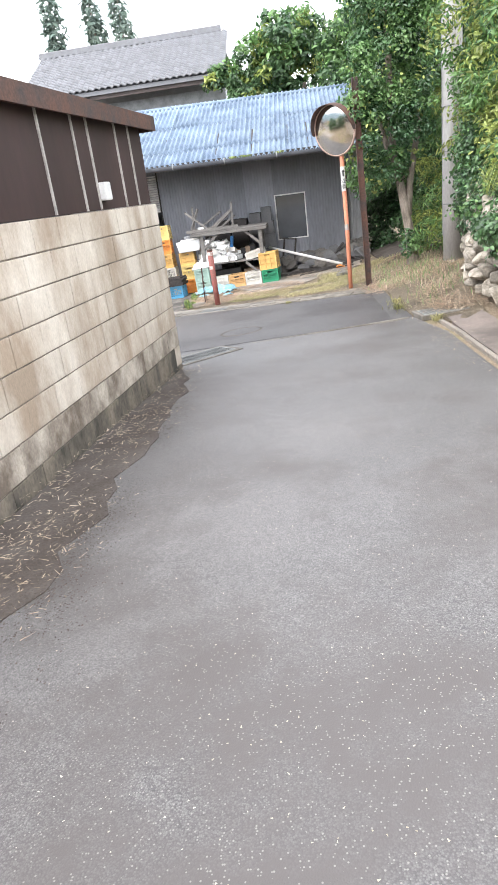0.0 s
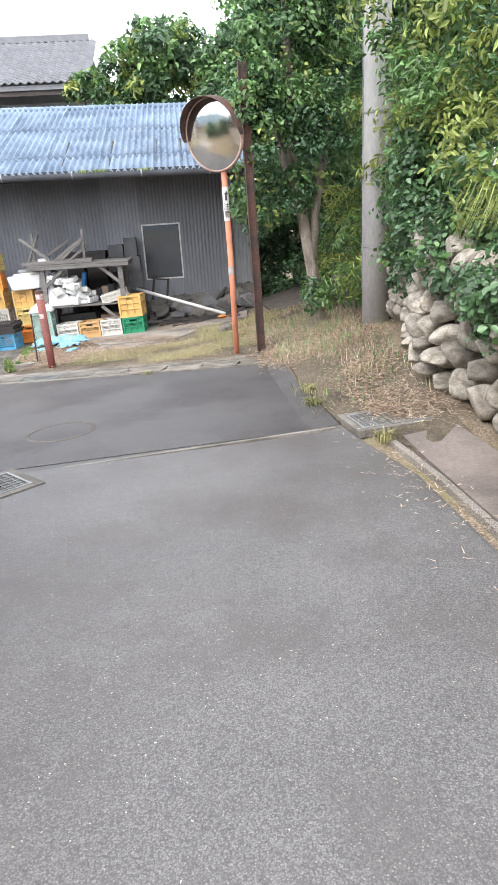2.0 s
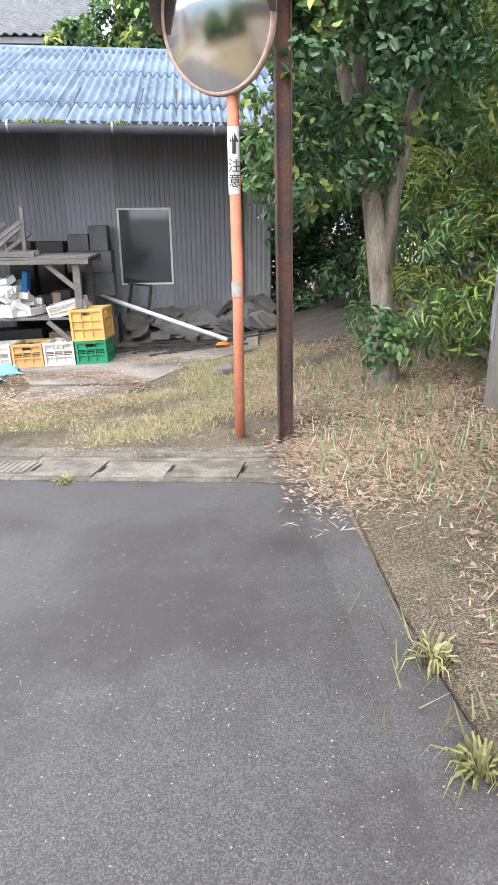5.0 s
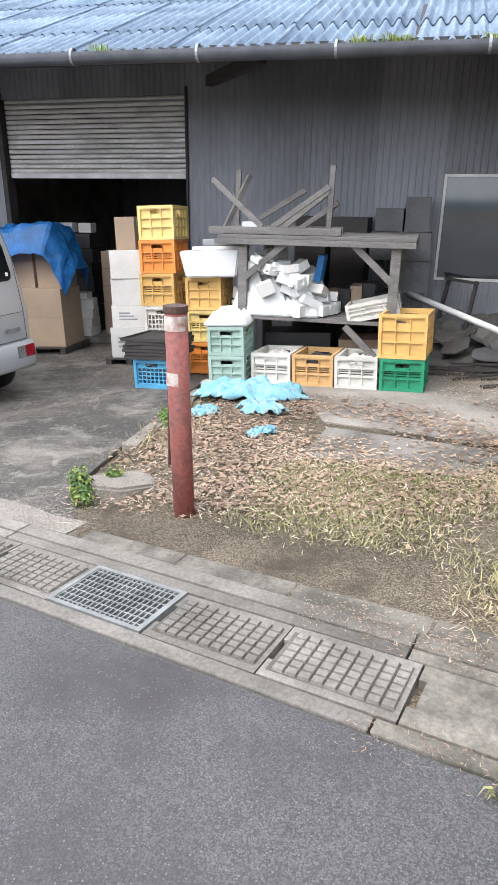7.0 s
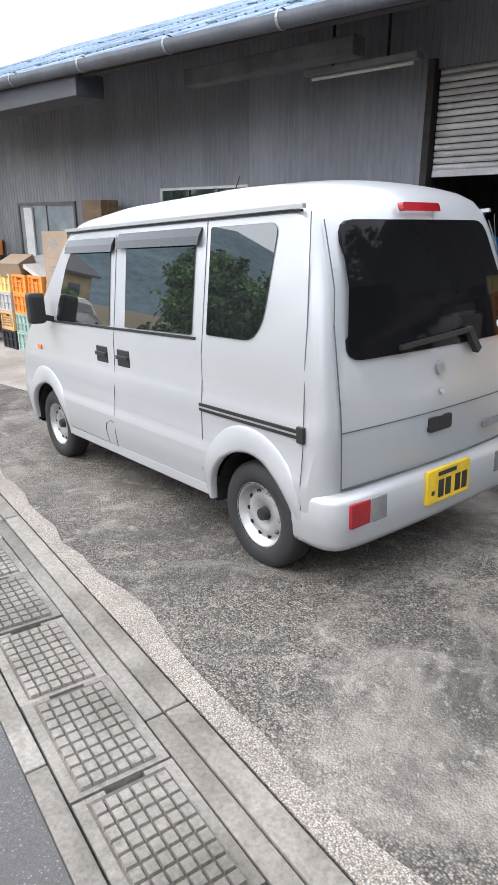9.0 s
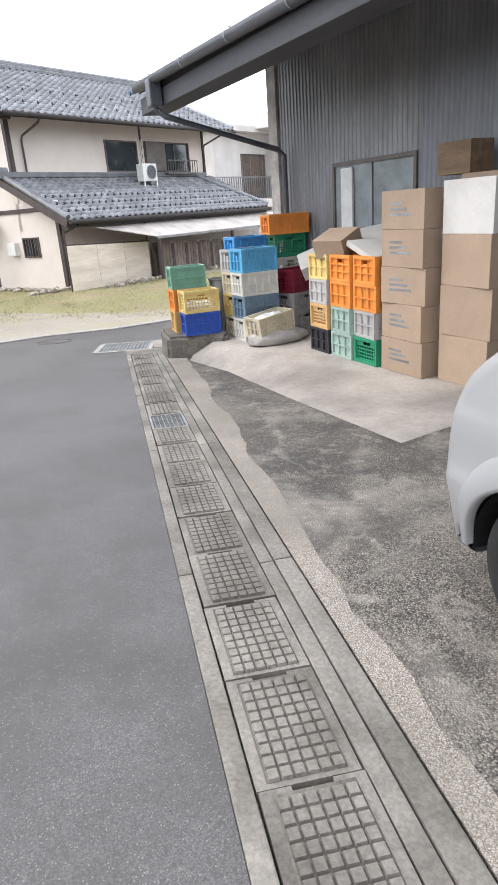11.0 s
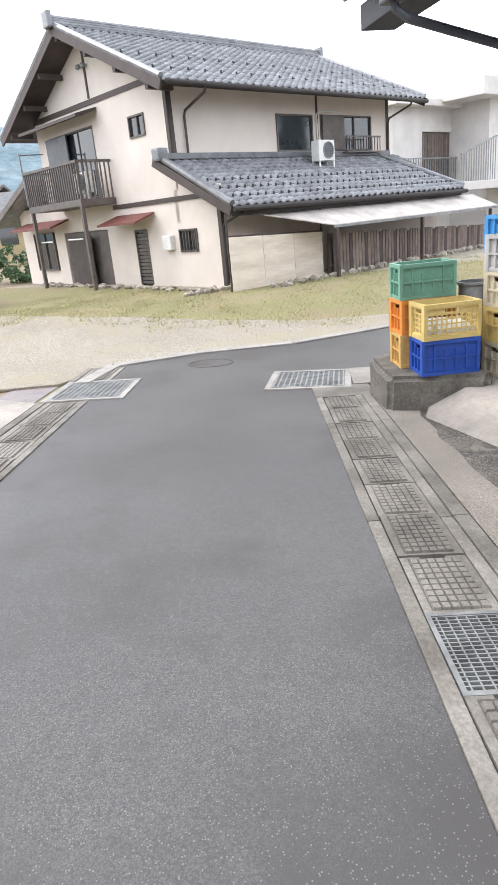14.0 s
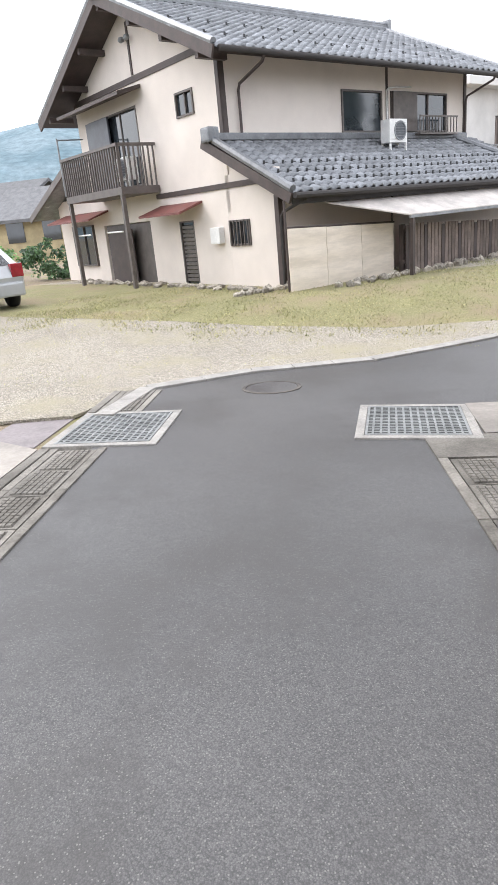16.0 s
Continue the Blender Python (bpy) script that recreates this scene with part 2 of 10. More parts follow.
def speckle(name, col, dark, light, scale=90.0, amount=0.5, rough=0.85, big=0.5, bump=0.5, worn=None, worn_at=(0.52, 0.62), dist=0.006, stain=0.3, gaps=0.35, chips=None):
    """Crushed stone in a binder: asphalt, washed concrete, gravel. worn: a second colour in patches; chips: (scale, share of cells, colour) of single pale stones."""
    m = mat(name, col, rough, 0.0, 0.16, big, 24.0, 0.0, 0.3, stain=stain)
    n, l = m.node_tree.nodes, m.node_tree.links
    b = n["Principled BSDF"]
    base = b.inputs["Base Color"].links[0].from_socket
    tc = n.new("ShaderNodeTexCoord")
    vo = n.new("ShaderNodeTexVoronoi")
    vo.inputs["Scale"].default_value = scale
    l.new(tc.outputs["Object"], vo.inputs["Vector"])
    ramp = n.new("ShaderNodeValToRGB")
    ramp.color_ramp.elements[0].color, ramp.color_ramp.elements[1].color = (*dark, 1), (*light, 1)
    ramp.color_ramp.elements[0].position, ramp.color_ramp.elements[1].position = 0.2, 0.9
    sep = n.new("ShaderNodeSeparateColor")
    l.new(vo.outputs["Color"], sep.inputs[0])
    l.new(sep.outputs[0], ramp.inputs["Fac"])
    mixer = n.new("ShaderNodeMixRGB")
    mixer.inputs["Fac"].default_value = amount
    l.new(base, mixer.inputs["Color1"])
    l.new(ramp.outputs["Color"], mixer.inputs["Color2"])
    # the binder between the stones is darker
    gap = n.new("ShaderNodeMapRange")
    gap.inputs["From Min"].default_value, gap.inputs["From Max"].default_value = 0.25, 0.75
    gap.inputs["To Min"].default_value, gap.inputs["To Max"].default_value = 1 + gaps * 0.35, 1 - gaps
    l.new(vo.outputs["Distance"], gap.inputs["Value"])
    dim = n.new("ShaderNodeVectorMath")
    dim.operation = "SCALE"
    l.new(mixer.outputs["Color"], dim.inputs[0])
    l.new(gap.outputs["Result"], dim.inputs["Scale"])
    out = dim.outputs[0]
    if worn:
        no = n.new("ShaderNodeTexNoise")
        no.inputs["Scale"].default_value, no.inputs["Detail"].default_value, no.inputs["Roughness"].default_value = 0.9, 8, 0.65
        l.new(tc.outputs["Object"], no.inputs["Vector"])
        wr = n.new("ShaderNodeValToRGB")
        wr.color_ramp.elements[0].position, wr.color_ramp.elements[1].position = worn_at
        l.new(no.outputs["Fac"], wr.inputs["Fac"])
        wm = n.new("ShaderNodeMixRGB")
        wm.inputs["Color2"].default_value = (*worn, 1)
        l.new(wr.outputs["Color"], wm.inputs["Fac"])
        l.new(out, wm.inputs["Color1"])
        out = wm.outputs["Color"]
    if chips:
        cv = n.new("ShaderNodeTexVoronoi")
        cv.inputs["Scale"].default_value = chips[0]
        l.new(tc.outputs["Object"], cv.inputs["Vector"])
        cs = n.new("ShaderNodeSeparateColor")
        l.new(cv.outputs["Color"], cs.inputs[0])
        pick = n.new("ShaderNodeMath")
        pick.operation = "LESS_THAN"
        pick.inputs[1].default_value = chips[1]
        l.new(cs.outputs[1], pick.inputs[0])
        core = n.new("ShaderNodeMapRange")
        core.inputs["From Min"].default_value, core.inputs["From Max"].default_value, core.inputs["To Max"].default_value = 0.42, 0.3, 0.75
        l.new(cv.outputs["Distance"], core.inputs["Value"])
        both = n.new("ShaderNodeMath")
        both.operation = "MULTIPLY"
        l.new(pick.outputs[0], both.inputs[0])
        l.new(core.outputs["Result"], both.inputs[1])
        cm = n.new("ShaderNodeMixRGB")
        cm.inputs["Color2"].default_value = (*chips[2], 1)
        l.new(both.outputs[0], cm.inputs["Fac"])
        l.new(out, cm.inputs["Color1"])
        out = cm.outputs["Color"]
    l.new(out, b.inputs["Base Color"])
    bp = n.new("ShaderNodeBump")
    bp.inputs["Strength"].default_value, bp.inputs["Distance"].default_value = bump, dist
    bp.invert = True
    l.new(vo.outputs["Distance"], bp.inputs["Height"])
    l.new(bp.outputs["Normal"], b.inputs["Normal"])
    return m


def worn_yard(m):
    """Adds damp dark areas, pale crusts and wandering cracks to a concrete surface."""
    n, l = m.node_tree.nodes, m.node_tree.links
    b = n["Principled BSDF"]
    out = b.inputs["Base Color"].links[0].from_socket
    tc = n.new("ShaderNodeTexCoord")
    for scale, shift, lo, hi, col, share in ((0.42, 3.0, 0.46, 0.57, (0.05, 0.047, 0.044), 0.68), (1.1, 11.0, 0.52, 0.66, (0.31, 0.28, 0.245), 0.6), (2.6, 31.0, 0.52, 0.62, (0.055, 0.051, 0.047), 0.5), (5.2, 23.0, 0.55, 0.66, (0.34, 0.31, 0.27), 0.5), (34.0, 9.0, 0.58, 0.64, (0.42, 0.385, 0.33), 0.4)):
        mp = n.new("ShaderNodeMapping")
        mp.inputs["Location"].default_value = (shift, shift * 0.7, 0)
        l.new(tc.outputs["Object"], mp.inputs["Vector"])
        no = n.new("ShaderNodeTexNoise")
        no.inputs["Scale"].default_value, no.inputs["Detail"].default_value, no.inputs["Roughness"].default_value, no.inputs["Distortion"].default_value = scale, 9, 0.66, 0.6
        l.new(mp.outputs["Vector"], no.inputs["Vector"])
        rg = n.new("ShaderNodeMapRange")
        rg.inputs["From Min"].default_value, rg.inputs["From Max"].default_value, rg.inputs["To Max"].default_value = lo, hi, share
        l.new(no.outputs["Fac"], rg.inputs["Value"])
        mx = n.new("ShaderNodeMixRGB")
        mx.inputs["Color2"].default_value = (*col, 1)
        l.new(rg.outputs["Result"], mx.inputs["Fac"])
        l.new(out, mx.inputs["Color1"])
        out = mx.outputs["Color"]
    # cracks: the borders of large warped cells
    warp = n.new("ShaderNodeTexNoise")
    warp.inputs["Scale"].default_value, warp.inputs["Detail"].default_value = 1.3, 8
    l.new(tc.outputs["Object"], warp.inputs["Vector"])
    add = n.new("ShaderNodeVectorMath")
    add.operation = "MULTIPLY_ADD"
    add.inputs[1].default_value = (0.9, 0.9, 0.0)
    l.new(warp.outputs["Color"], add.inputs[0])
    l.new(tc.outputs["Object"], add.inputs[2])
    flat = n.new("ShaderNodeVectorMath")
    flat.operation = "MULTIPLY"
    flat.inputs[1].default_value = (1, 1, 0)
    l.new(add.outputs[0], flat.inputs[0])
    vo = n.new("ShaderNodeTexVoronoi")
    vo.feature = "DISTANCE_TO_EDGE"
    vo.inputs["Scale"].default_value = 0.42
    l.new(flat.outputs[0], vo.inputs["Vector"])
    for lo, hi, col, share in ((0.014, 0.003, (0.3, 0.275, 0.245), 0.22), (0.0025, 0.001, (0.06, 0.057, 0.054), 0.4)):
        rg = n.new("ShaderNodeMapRange")
        rg.inputs["From Min"].default_value, rg.inputs["From Max"].default_value, rg.inputs["To Max"].default_value = lo, hi, share
        l.new(vo.outputs["Distance"], rg.inputs["Value"])
        mx = n.new("ShaderNodeMixRGB")
        mx.inputs["Color2"].default_value = (*col, 1)
        l.new(rg.outputs["Result"], mx.inputs["Fac"])
        l.new(out, mx.inputs["Color1"])
        out = mx.outputs["Color"]
    l.new(out, b.inputs["Base Color"])
    return m


def leafy(name, a, b_, rough=0.45, isle=0.55):
    m = mat(name, a, rough, 0, 0.15, 0.7, 12.0, 0.0, 0.6, col2=b_, isle=isle)
    n, l = m.node_tree.nodes, m.node_tree.links
    b = n["Principled BSDF"]
    tr = n.new("ShaderNodeBsdfTranslucent")
    l.new(b.inputs["Base Color"].links[0].from_socket, tr.inputs["Color"])
    mx = n.new("ShaderNodeMixShader")
    mx.inputs["Fac"].default_value = 0.35
    l.new(b.outputs[0], mx.inputs[1])
    l.new(tr.outputs[0], mx.inputs[2])
    l.new(mx.outputs[0], n["Material Output"].inputs["Surface"])
    return m


def glass(name, tint=(0.02, 0.025, 0.028), rough=0.04, spec=0.4):
    m = mat(name, tint, rough, 0, 0.05, 1.0, 5.0, 0.0, spec)
    b = m.node_tree.nodes["Principled BSDF"]
    m.node_tree.links.remove(b.inputs["Roughness"].links[0])
    b.inputs["Roughness"].default_value = rough
    return m


ASPHALT = speckle("asphalt", (0.104, 0.1, 0.099), (0.045, 0.044, 0.045), (0.2, 0.193, 0.188), 210, 0.3, 0.5, 0.42, 0.2, (0.066, 0.062, 0.06), (0.47, 0.64), 0.004, 0.35, 0.24, (140, 0.13, (0.2, 0.192, 0.18)))
ASPHALT_PALE = speckle("worn_pale_asphalt", (0.148, 0.14, 0.137), (0.09, 0.088, 0.09), (0.3, 0.29, 0.285), 190, 0.35, 0.52, 0.5, 0.25, (0.092, 0.083, 0.08), (0.47, 0.64), 0.004, 0.42, 0.26, (130, 0.13, (0.24, 0.23, 0.213)))
ASPHALT_DK = speckle("darker_asphalt", (0.088, 0.083, 0.083), (0.04, 0.04, 0.042), (0.2, 0.19, 0.185), 210, 0.35, 0.5, 0.6, 0.2, (0.05, 0.045, 0.045), (0.46, 0.6), 0.004, 0.35, 0.24, (140, 0.1, (0.17, 0.16, 0.15)))
YARD = worn_yard(speckle("washed_concrete", (0.15, 0.133, 0.117), (0.045, 0.042, 0.038), (0.42, 0.38, 0.325), 130, 0.5, 0.75, 0.6, 0.8, (0.19, 0.172, 0.15), (0.5, 0.75), 0.008, 0.55, 0.6))
PALE = speckle("worn_mortar_strip", (0.37, 0.325, 0.28), (0.18, 0.16, 0.135), (0.52, 0.48, 0.43), 180, 0.45, 0.85, 1.6, 0.6, (0.22, 0.2, 0.17), (0.5, 0.72), 0.008, 0.45, 0.5)
GRAVEL = speckle("gravel", (0.44, 0.39, 0.32), (0.24, 0.21, 0.16), (0.62, 0.57, 0.5), 60, 0.5, 0.9, 0.45, 0.7, (0.33, 0.295, 0.21), (0.46, 0.7), 0.02, 0.3, 0.5)
DIRT = speckle("dry_earth", (0.28, 0.215, 0.15), (0.16, 0.12, 0.08), (0.42, 0.35, 0.26), 80, 0.5, 0.95, 0.5, 0.7, (0.21, 0.19, 0.09), (0.5, 0.62), 0.015)
STRAWY = speckle("straw_litter", (0.3, 0.245, 0.18), (0.1, 0.075, 0.05), (0.5, 0.42, 0.31), 150, 0.5, 0.95, 1.4, 0.9, (0.1, 0.08, 0.06), (0.5, 0.6), 0.02, 0.5, 0.5)
TURF = speckle("mown_grass", (0.35, 0.32, 0.16), (0.18, 0.18, 0.075), (0.46, 0.43, 0.24), 60, 0.45, 0.95, 0.6, 0.9, (0.3, 0.24, 0.155), (0.45, 0.68), 0.02)
PAD = mat("smooth_concrete", (0.4, 0.36, 0.32), 0.8, 0, 0.15, 0.8, 25, 0.1, stain=0.5)
STAINED = mat("stained_damp_concrete", (0.3, 0.27, 0.235), 0.8, 0, 0.25, 1.3, 40, 0.25, col2=(0.11, 0.1, 0.088))
CONC = mat("grey_concrete", (0.22, 0.202, 0.178), 0.9, 0, 0.35, 2.2, 60, 0.5, col2=(0.11, 0.099, 0.084), vary=0.15)
MOSSCOVER = mat("mossy_worn_cover", (0.2, 0.18, 0.152), 0.95, 0, 0.4, 5.0, 55, 0.6, col2=(0.085, 0.077, 0.062), vary=0.15)
STAINED_DK = mat("brown_stained_concrete", (0.2, 0.165, 0.145), 0.85, 0, 0.25, 1.6, 45, 0.25, col2=(0.1, 0.083, 0.073))
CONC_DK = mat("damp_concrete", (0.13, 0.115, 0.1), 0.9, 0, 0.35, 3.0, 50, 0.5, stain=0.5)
BASEDK = mat("dark_weathered_concrete", (0.17, 0.152, 0.13), 0.92, 0, 0.4, 2.6, 40, 0.7, col2=(0.06, 0.053, 0.045), dist=0.012)
BLOCK = mat("concrete_block", (0.6, 0.54, 0.46), 0.92, 0, 0.16, 2.1, 70, 0.35, col2=(0.34, 0.265, 0.195), vary=0.06, streak=(1, 1, 0.45), placed=True)
MOSSY = mat("mossy_concrete_block", (0.2, 0.168, 0.13), 0.95, 0, 0.35, 4.0, 45, 0.4, col2=(0.055, 0.05, 0.04), vary=0.05, streak=(1, 1, 0.5), placed=True)
SOILED = mat("soiled_concrete_block", (0.5, 0.44, 0.365), 0.93, 0, 0.25, 3.2, 60, 0.4, col2=(0.15, 0.118, 0.09), vary=0.05, streak=(1, 1, 0.7), placed=True)
# leaf mould by the block wall; elsewhere a painted shade colour
HUMUS_AND_SHADE = mat("dark_humus", (0.062, 0.049, 0.041), 0.95, 0, 0.4, 3.0, 55, 0.6, col2=(0.1, 0.085, 0.074), dist=0.012)
MORTAR = mat("mortar", (0.3, 0.26, 0.215), 0.95, 0, 0.35, 3, 50, 0.4, col2=(0.14, 0.12, 0.1))
RUSTRED = mat("red_brown_sheet", (0.058, 0.032, 0.03), 0.6, 0.1, 0.15, 2.0, 20, 0.05, stain=0.35, streak=(1, 1, 0.2))
RUST = mat("rusty_steel", (0.12, 0.062, 0.045), 0.75, 0.3, 0.35, 5, 40, 0.3, col2=(0.06, 0.045, 0.042))
BAND = mat("worn_white_band", (0.6, 0.55, 0.52), 0.8, 0, 0.3, 14, 60, 0.2, col2=(0.3, 0.15, 0.12))
PALERIM = mat("pale_worn_concrete", (0.34, 0.32, 0.295), 0.9, 0, 0.3, 4, 60, 0.3, stain=0.3)
PALETRIM = mat("pale_lath", (0.5, 0.46, 0.43), 0.8, 0, 0.2, 6, 40, 0.1)
CLAD = mat("dark_corrugated_sheet", (0.225, 0.23, 0.258), 0.5, 0.1, 0.14, 1.2, 18, 0.05, stain=0.25, vary=0.11, streak=(1, 1, 0.25))
CLAD_LT = mat("pale_corrugated_sheet", (0.3, 0.3, 0.31), 0.5, 0.3, 0.15, 1.4, 20, 0.05, stain=0.35, streak=(1, 1, 0.25))
ROOFBLUE = mat("weathered_blue_slate_sheet", (0.225, 0.285, 0.36), 0.85, 0, 0.3, 2.0, 28, 0.3, 0.25, col2=(0.13, 0.175, 0.24), vary=0.12)
SHUTTER = mat("grey_shutter_slat", (0.68, 0.65, 0.64), 0.45, 0.1, 0.1, 2, 20, 0.05, vary=0.05)
FENCE = mat("brown_fence_board", (0.23, 0.18, 0.155), 0.85, 0, 0.25, 4, 50, 0.2, vary=0.25)
PORCH = mat("pale_porch_sheet", (0.55, 0.5, 0.46), 0.7, 0, 0.1, 2, 30, 0.05)
DUSTY = mat("dusty_dark_board", (0.13, 0.13, 0.135), 0.8, 0, 0.2, 3, 30, 0.1, vary=0.2)
TIMBER = mat("weathered_timber", (0.175, 0.165, 0.155), 0.9, 0, 0.35, 4, 60, 0.4, streak=(0.4, 2.5, 2.5), vary=0.15)
TIMBER_DK = mat("dark_timber", (0.05, 0.044, 0.042), 0.85, 0, 0.3, 4, 50, 0.3, streak=(0.4, 2, 2))
EAVE = mat("grey_weathered_eave", (0.06, 0.062, 0.072), 0.7, 0, 0.2, 3, 30, 0.15, stain=0.35, streak=(0.3, 2, 2))
BROWN = mat("brown_painted_wood", (0.075, 0.055, 0.05), 0.6, 0, 0.2, 4, 40, 0.1)
PLASTER = mat("cream_plaster", (0.72, 0.645, 0.585), 0.9, 0, 0.07, 0.9, 60, 0.12, stain=0.1)
TILE = mat("grey_roof_tile", (0.23, 0.236, 0.25), 0.24, 0.0, 0.2, 3, 25, 0.1, stain=0.3, vary=0.25, isle=0.25)
WHITE = mat("white_plastic", (0.7, 0.69, 0.67), 0.5, 0, 0.1, 5, 30, 0.03, stain=0.12, vary=0.05)
OLDBOX = mat("brown_box_wood", (0.24, 0.16, 0.1), 0.85, 0, 0.25, 5, 50, 0.2, streak=(0.4, 2.5, 2.5))
CARD = mat("brown_cardboard", (0.38, 0.28, 0.2), 0.9, 0, 0.08, 3, 40, 0.1, stain=0.12, vary=0.1)
CARDW = mat("white_cardboard", (0.58, 0.56, 0.53), 0.85, 0, 0.06, 3, 40, 0.08, stain=0.14, vary=0.08)
FOAM = mat("white_polystyrene", (0.7, 0.7, 0.695), 0.7, 0, 0.08, 6, 90, 0.15, stain=0.14)
BLACK = mat("black_plastic", (0.018, 0.018, 0.019), 0.5, 0, 0.2, 5, 40, 0.05)
RUBBER = mat("tyre_rubber", (0.022, 0.022, 0.023), 0.8, 0, 0.25, 8, 60, 0.1)
STEEL = mat("galvanised_steel", (0.26, 0.265, 0.26), 0.6, 0.25, 0.15, 6, 40, 0.05)
GREYPAINT = mat("grey_painted_steel", (0.3, 0.31, 0.32), 0.5, 0.3, 0.12, 4, 30, 0.05)
GUTTER = mat("dark_rain_gutter", (0.095, 0.1, 0.115), 0.4, 0.1, 0.15, 3, 25, 0.03)
ORANGE = mat("faded_orange_paint", (0.74, 0.29, 0.18), 0.55, 0, 0.15, 5, 50, 0.1, stain=0.18)
POLE = mat("grey_concrete_pole", (0.42, 0.41, 0.4), 0.85, 0, 0.15, 2.5, 40, 0.2, stain=0.2, streak=(1, 1, 0.3))
REDPOST = mat("flaking_red_paint", (0.28, 0.085, 0.07), 0.75, 0, 0.35, 6, 45, 0.4, col2=(0.17, 0.07, 0.06))
CAN = mat("silver_car_paint", (0.4, 0.405, 0.415), 0.36, 0.25, 0.03, 1.2, 200, 0.0, 0.5, stain=0.05, clear=0.6)
CARGLASS = glass("dark_car_glass", (0.012, 0.013, 0.013), 0.015, 0.8)
CARGLASS.node_tree.nodes["Principled BSDF"].inputs["IOR"].default_value = 1.8  # film-coated panes mirror strongly
REARGLASS = glass("privacy_glass", (0.008, 0.008, 0.009), 0.03, 0.09)
SEAM = mat("shadowed_seam", (0.09, 0.09, 0.092), 0.7, 0, 0.1, 5, 40, 0.0)
SMOKE = mat("smoky_visor", (0.022, 0.024, 0.028), 0.12, 0, 0.05, 2, 20, 0.0, 0.3)
PANE = glass("window_glass", (0.035, 0.042, 0.05), 0.05, 0.9)
FROST = mat("pale_window_glass", (0.3, 0.33, 0.34), 0.2, 0, 0.1, 2, 10, 0.0)
REDLAMP = mat("red_lamp_plastic", (0.3, 0.012, 0.02), 0.15, 0, 0.1, 4, 30, 0.0, clear=0.5)
CLEARLAMP = mat("clear_lamp_plastic", (0.2, 0.195, 0.19), 0.12, 0, 0.1, 4, 30, 0.0, clear=0.5)
AMBER = mat("amber_plastic", (0.7, 0.2, 0.03), 0.2, 0, 0.1, 4, 30, 0.0)
PLATE = mat("yellow_plate", (0.75, 0.5, 0.02), 0.4, 0, 0.05, 4, 30, 0.0)
RIM = mat("silver_wheel", (0.5, 0.5, 0.5), 0.35, 0.6, 0.1, 4, 40, 0.05)
TARP = mat("blue_tarpaulin", (0.04, 0.27, 0.7), 0.4, 0, 0.15, 6, 40, 0.1)
NETBLUE = mat("pale_blue_net", (0.16, 0.42, 0.56), 0.8, 0, 0.5, 14, 90, 0.6, col2=(0.3, 0.42, 0.42), dist=0.012)
CLOTH = mat("grey_sack_cloth", (0.4, 0.375, 0.35), 0.9, 0, 0.15, 4, 70, 0.3)
REED = mat("reed_screen", (0.74, 0.65, 0.55), 0.9, 0, 0.12, 2, 70, 0.4, stain=0.15, streak=(1, 1, 6))
STONE = mat("field_stone", (0.46, 0.415, 0.35), 0.9, 0, 0.4, 4, 30, 0.9, col2=(0.2, 0.175, 0.14), vary=0.3, dist=0.014)
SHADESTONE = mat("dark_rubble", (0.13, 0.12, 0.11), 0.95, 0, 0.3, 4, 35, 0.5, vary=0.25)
BARK = mat("bark", (0.34, 0.29, 0.245), 0.95, 0, 0.4, 5, 30, 0.8, col2=(0.18, 0.15, 0.125), streak=(3, 3, 0.8), dist=0.015)
LEAF = leafy("camellia_leaf", (0.135, 0.245, 0.11), (0.06, 0.13, 0.06), 0.25)
LEAF_LT = leafy("bright_leaf", (0.2, 0.34, 0.12), (0.095, 0.19, 0.062), 0.4)
LEAF_YL = leafy("yellow_green_leaf", (0.36, 0.41, 0.12), (0.2, 0.27, 0.07), 0.5)
LEAF_DK = leafy("dark_tree_leaf", (0.115, 0.2, 0.09), (0.05, 0.105, 0.05), 0.4)
# lightened conifer green, with the haze of distance painted in
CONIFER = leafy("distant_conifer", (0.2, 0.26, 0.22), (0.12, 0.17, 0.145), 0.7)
STRAW = leafy("dry_straw", (0.66, 0.55, 0.43), (0.44, 0.34, 0.24), 0.8)
DEADLEAF = leafy("dead_leaf", (0.5, 0.365, 0.265), (0.25, 0.165, 0.115), 0.8, 0.5)
CRUMB = leafy("dark_leaf_crumb", (0.1, 0.08, 0.066), (0.05, 0.04, 0.033), 0.9, 0.4)
SPECK = leafy("pale_petals", (0.5, 0.46, 0.4), (0.35, 0.3, 0.22), 0.8, 0.3)
GREYWALL = mat("pale_grey_render", (0.62, 0.6, 0.58), 0.9, 0, 0.08, 1.0, 50, 0.1, stain=0.15)
GRASS = leafy("grass_blade", (0.41, 0.37, 0.19), (0.25, 0.25, 0.105), 0.6)
# hill green paled and blued: the distance haze is in the colour
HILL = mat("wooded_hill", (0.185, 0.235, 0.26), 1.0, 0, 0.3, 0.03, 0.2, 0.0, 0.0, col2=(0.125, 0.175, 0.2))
BALC = mat("brown_balcony_metal", (0.13, 0.11, 0.1), 0.5, 0.1, 0.1, 4, 40, 0.03)
AWNING = mat("red_awning_sheet", (0.2, 0.065, 0.055), 0.55, 0.1, 0.15, 4, 30, 0.05)
LETTER = mat("black_paint", (0.02, 0.02, 0.022), 0.6, 0, 0.1, 5, 30, 0.0)
BRICKRED = mat("brown_steel_plate", (0.23, 0.2, 0.2), 0.7, 0.1, 0.2, 2, 30, 0.1)
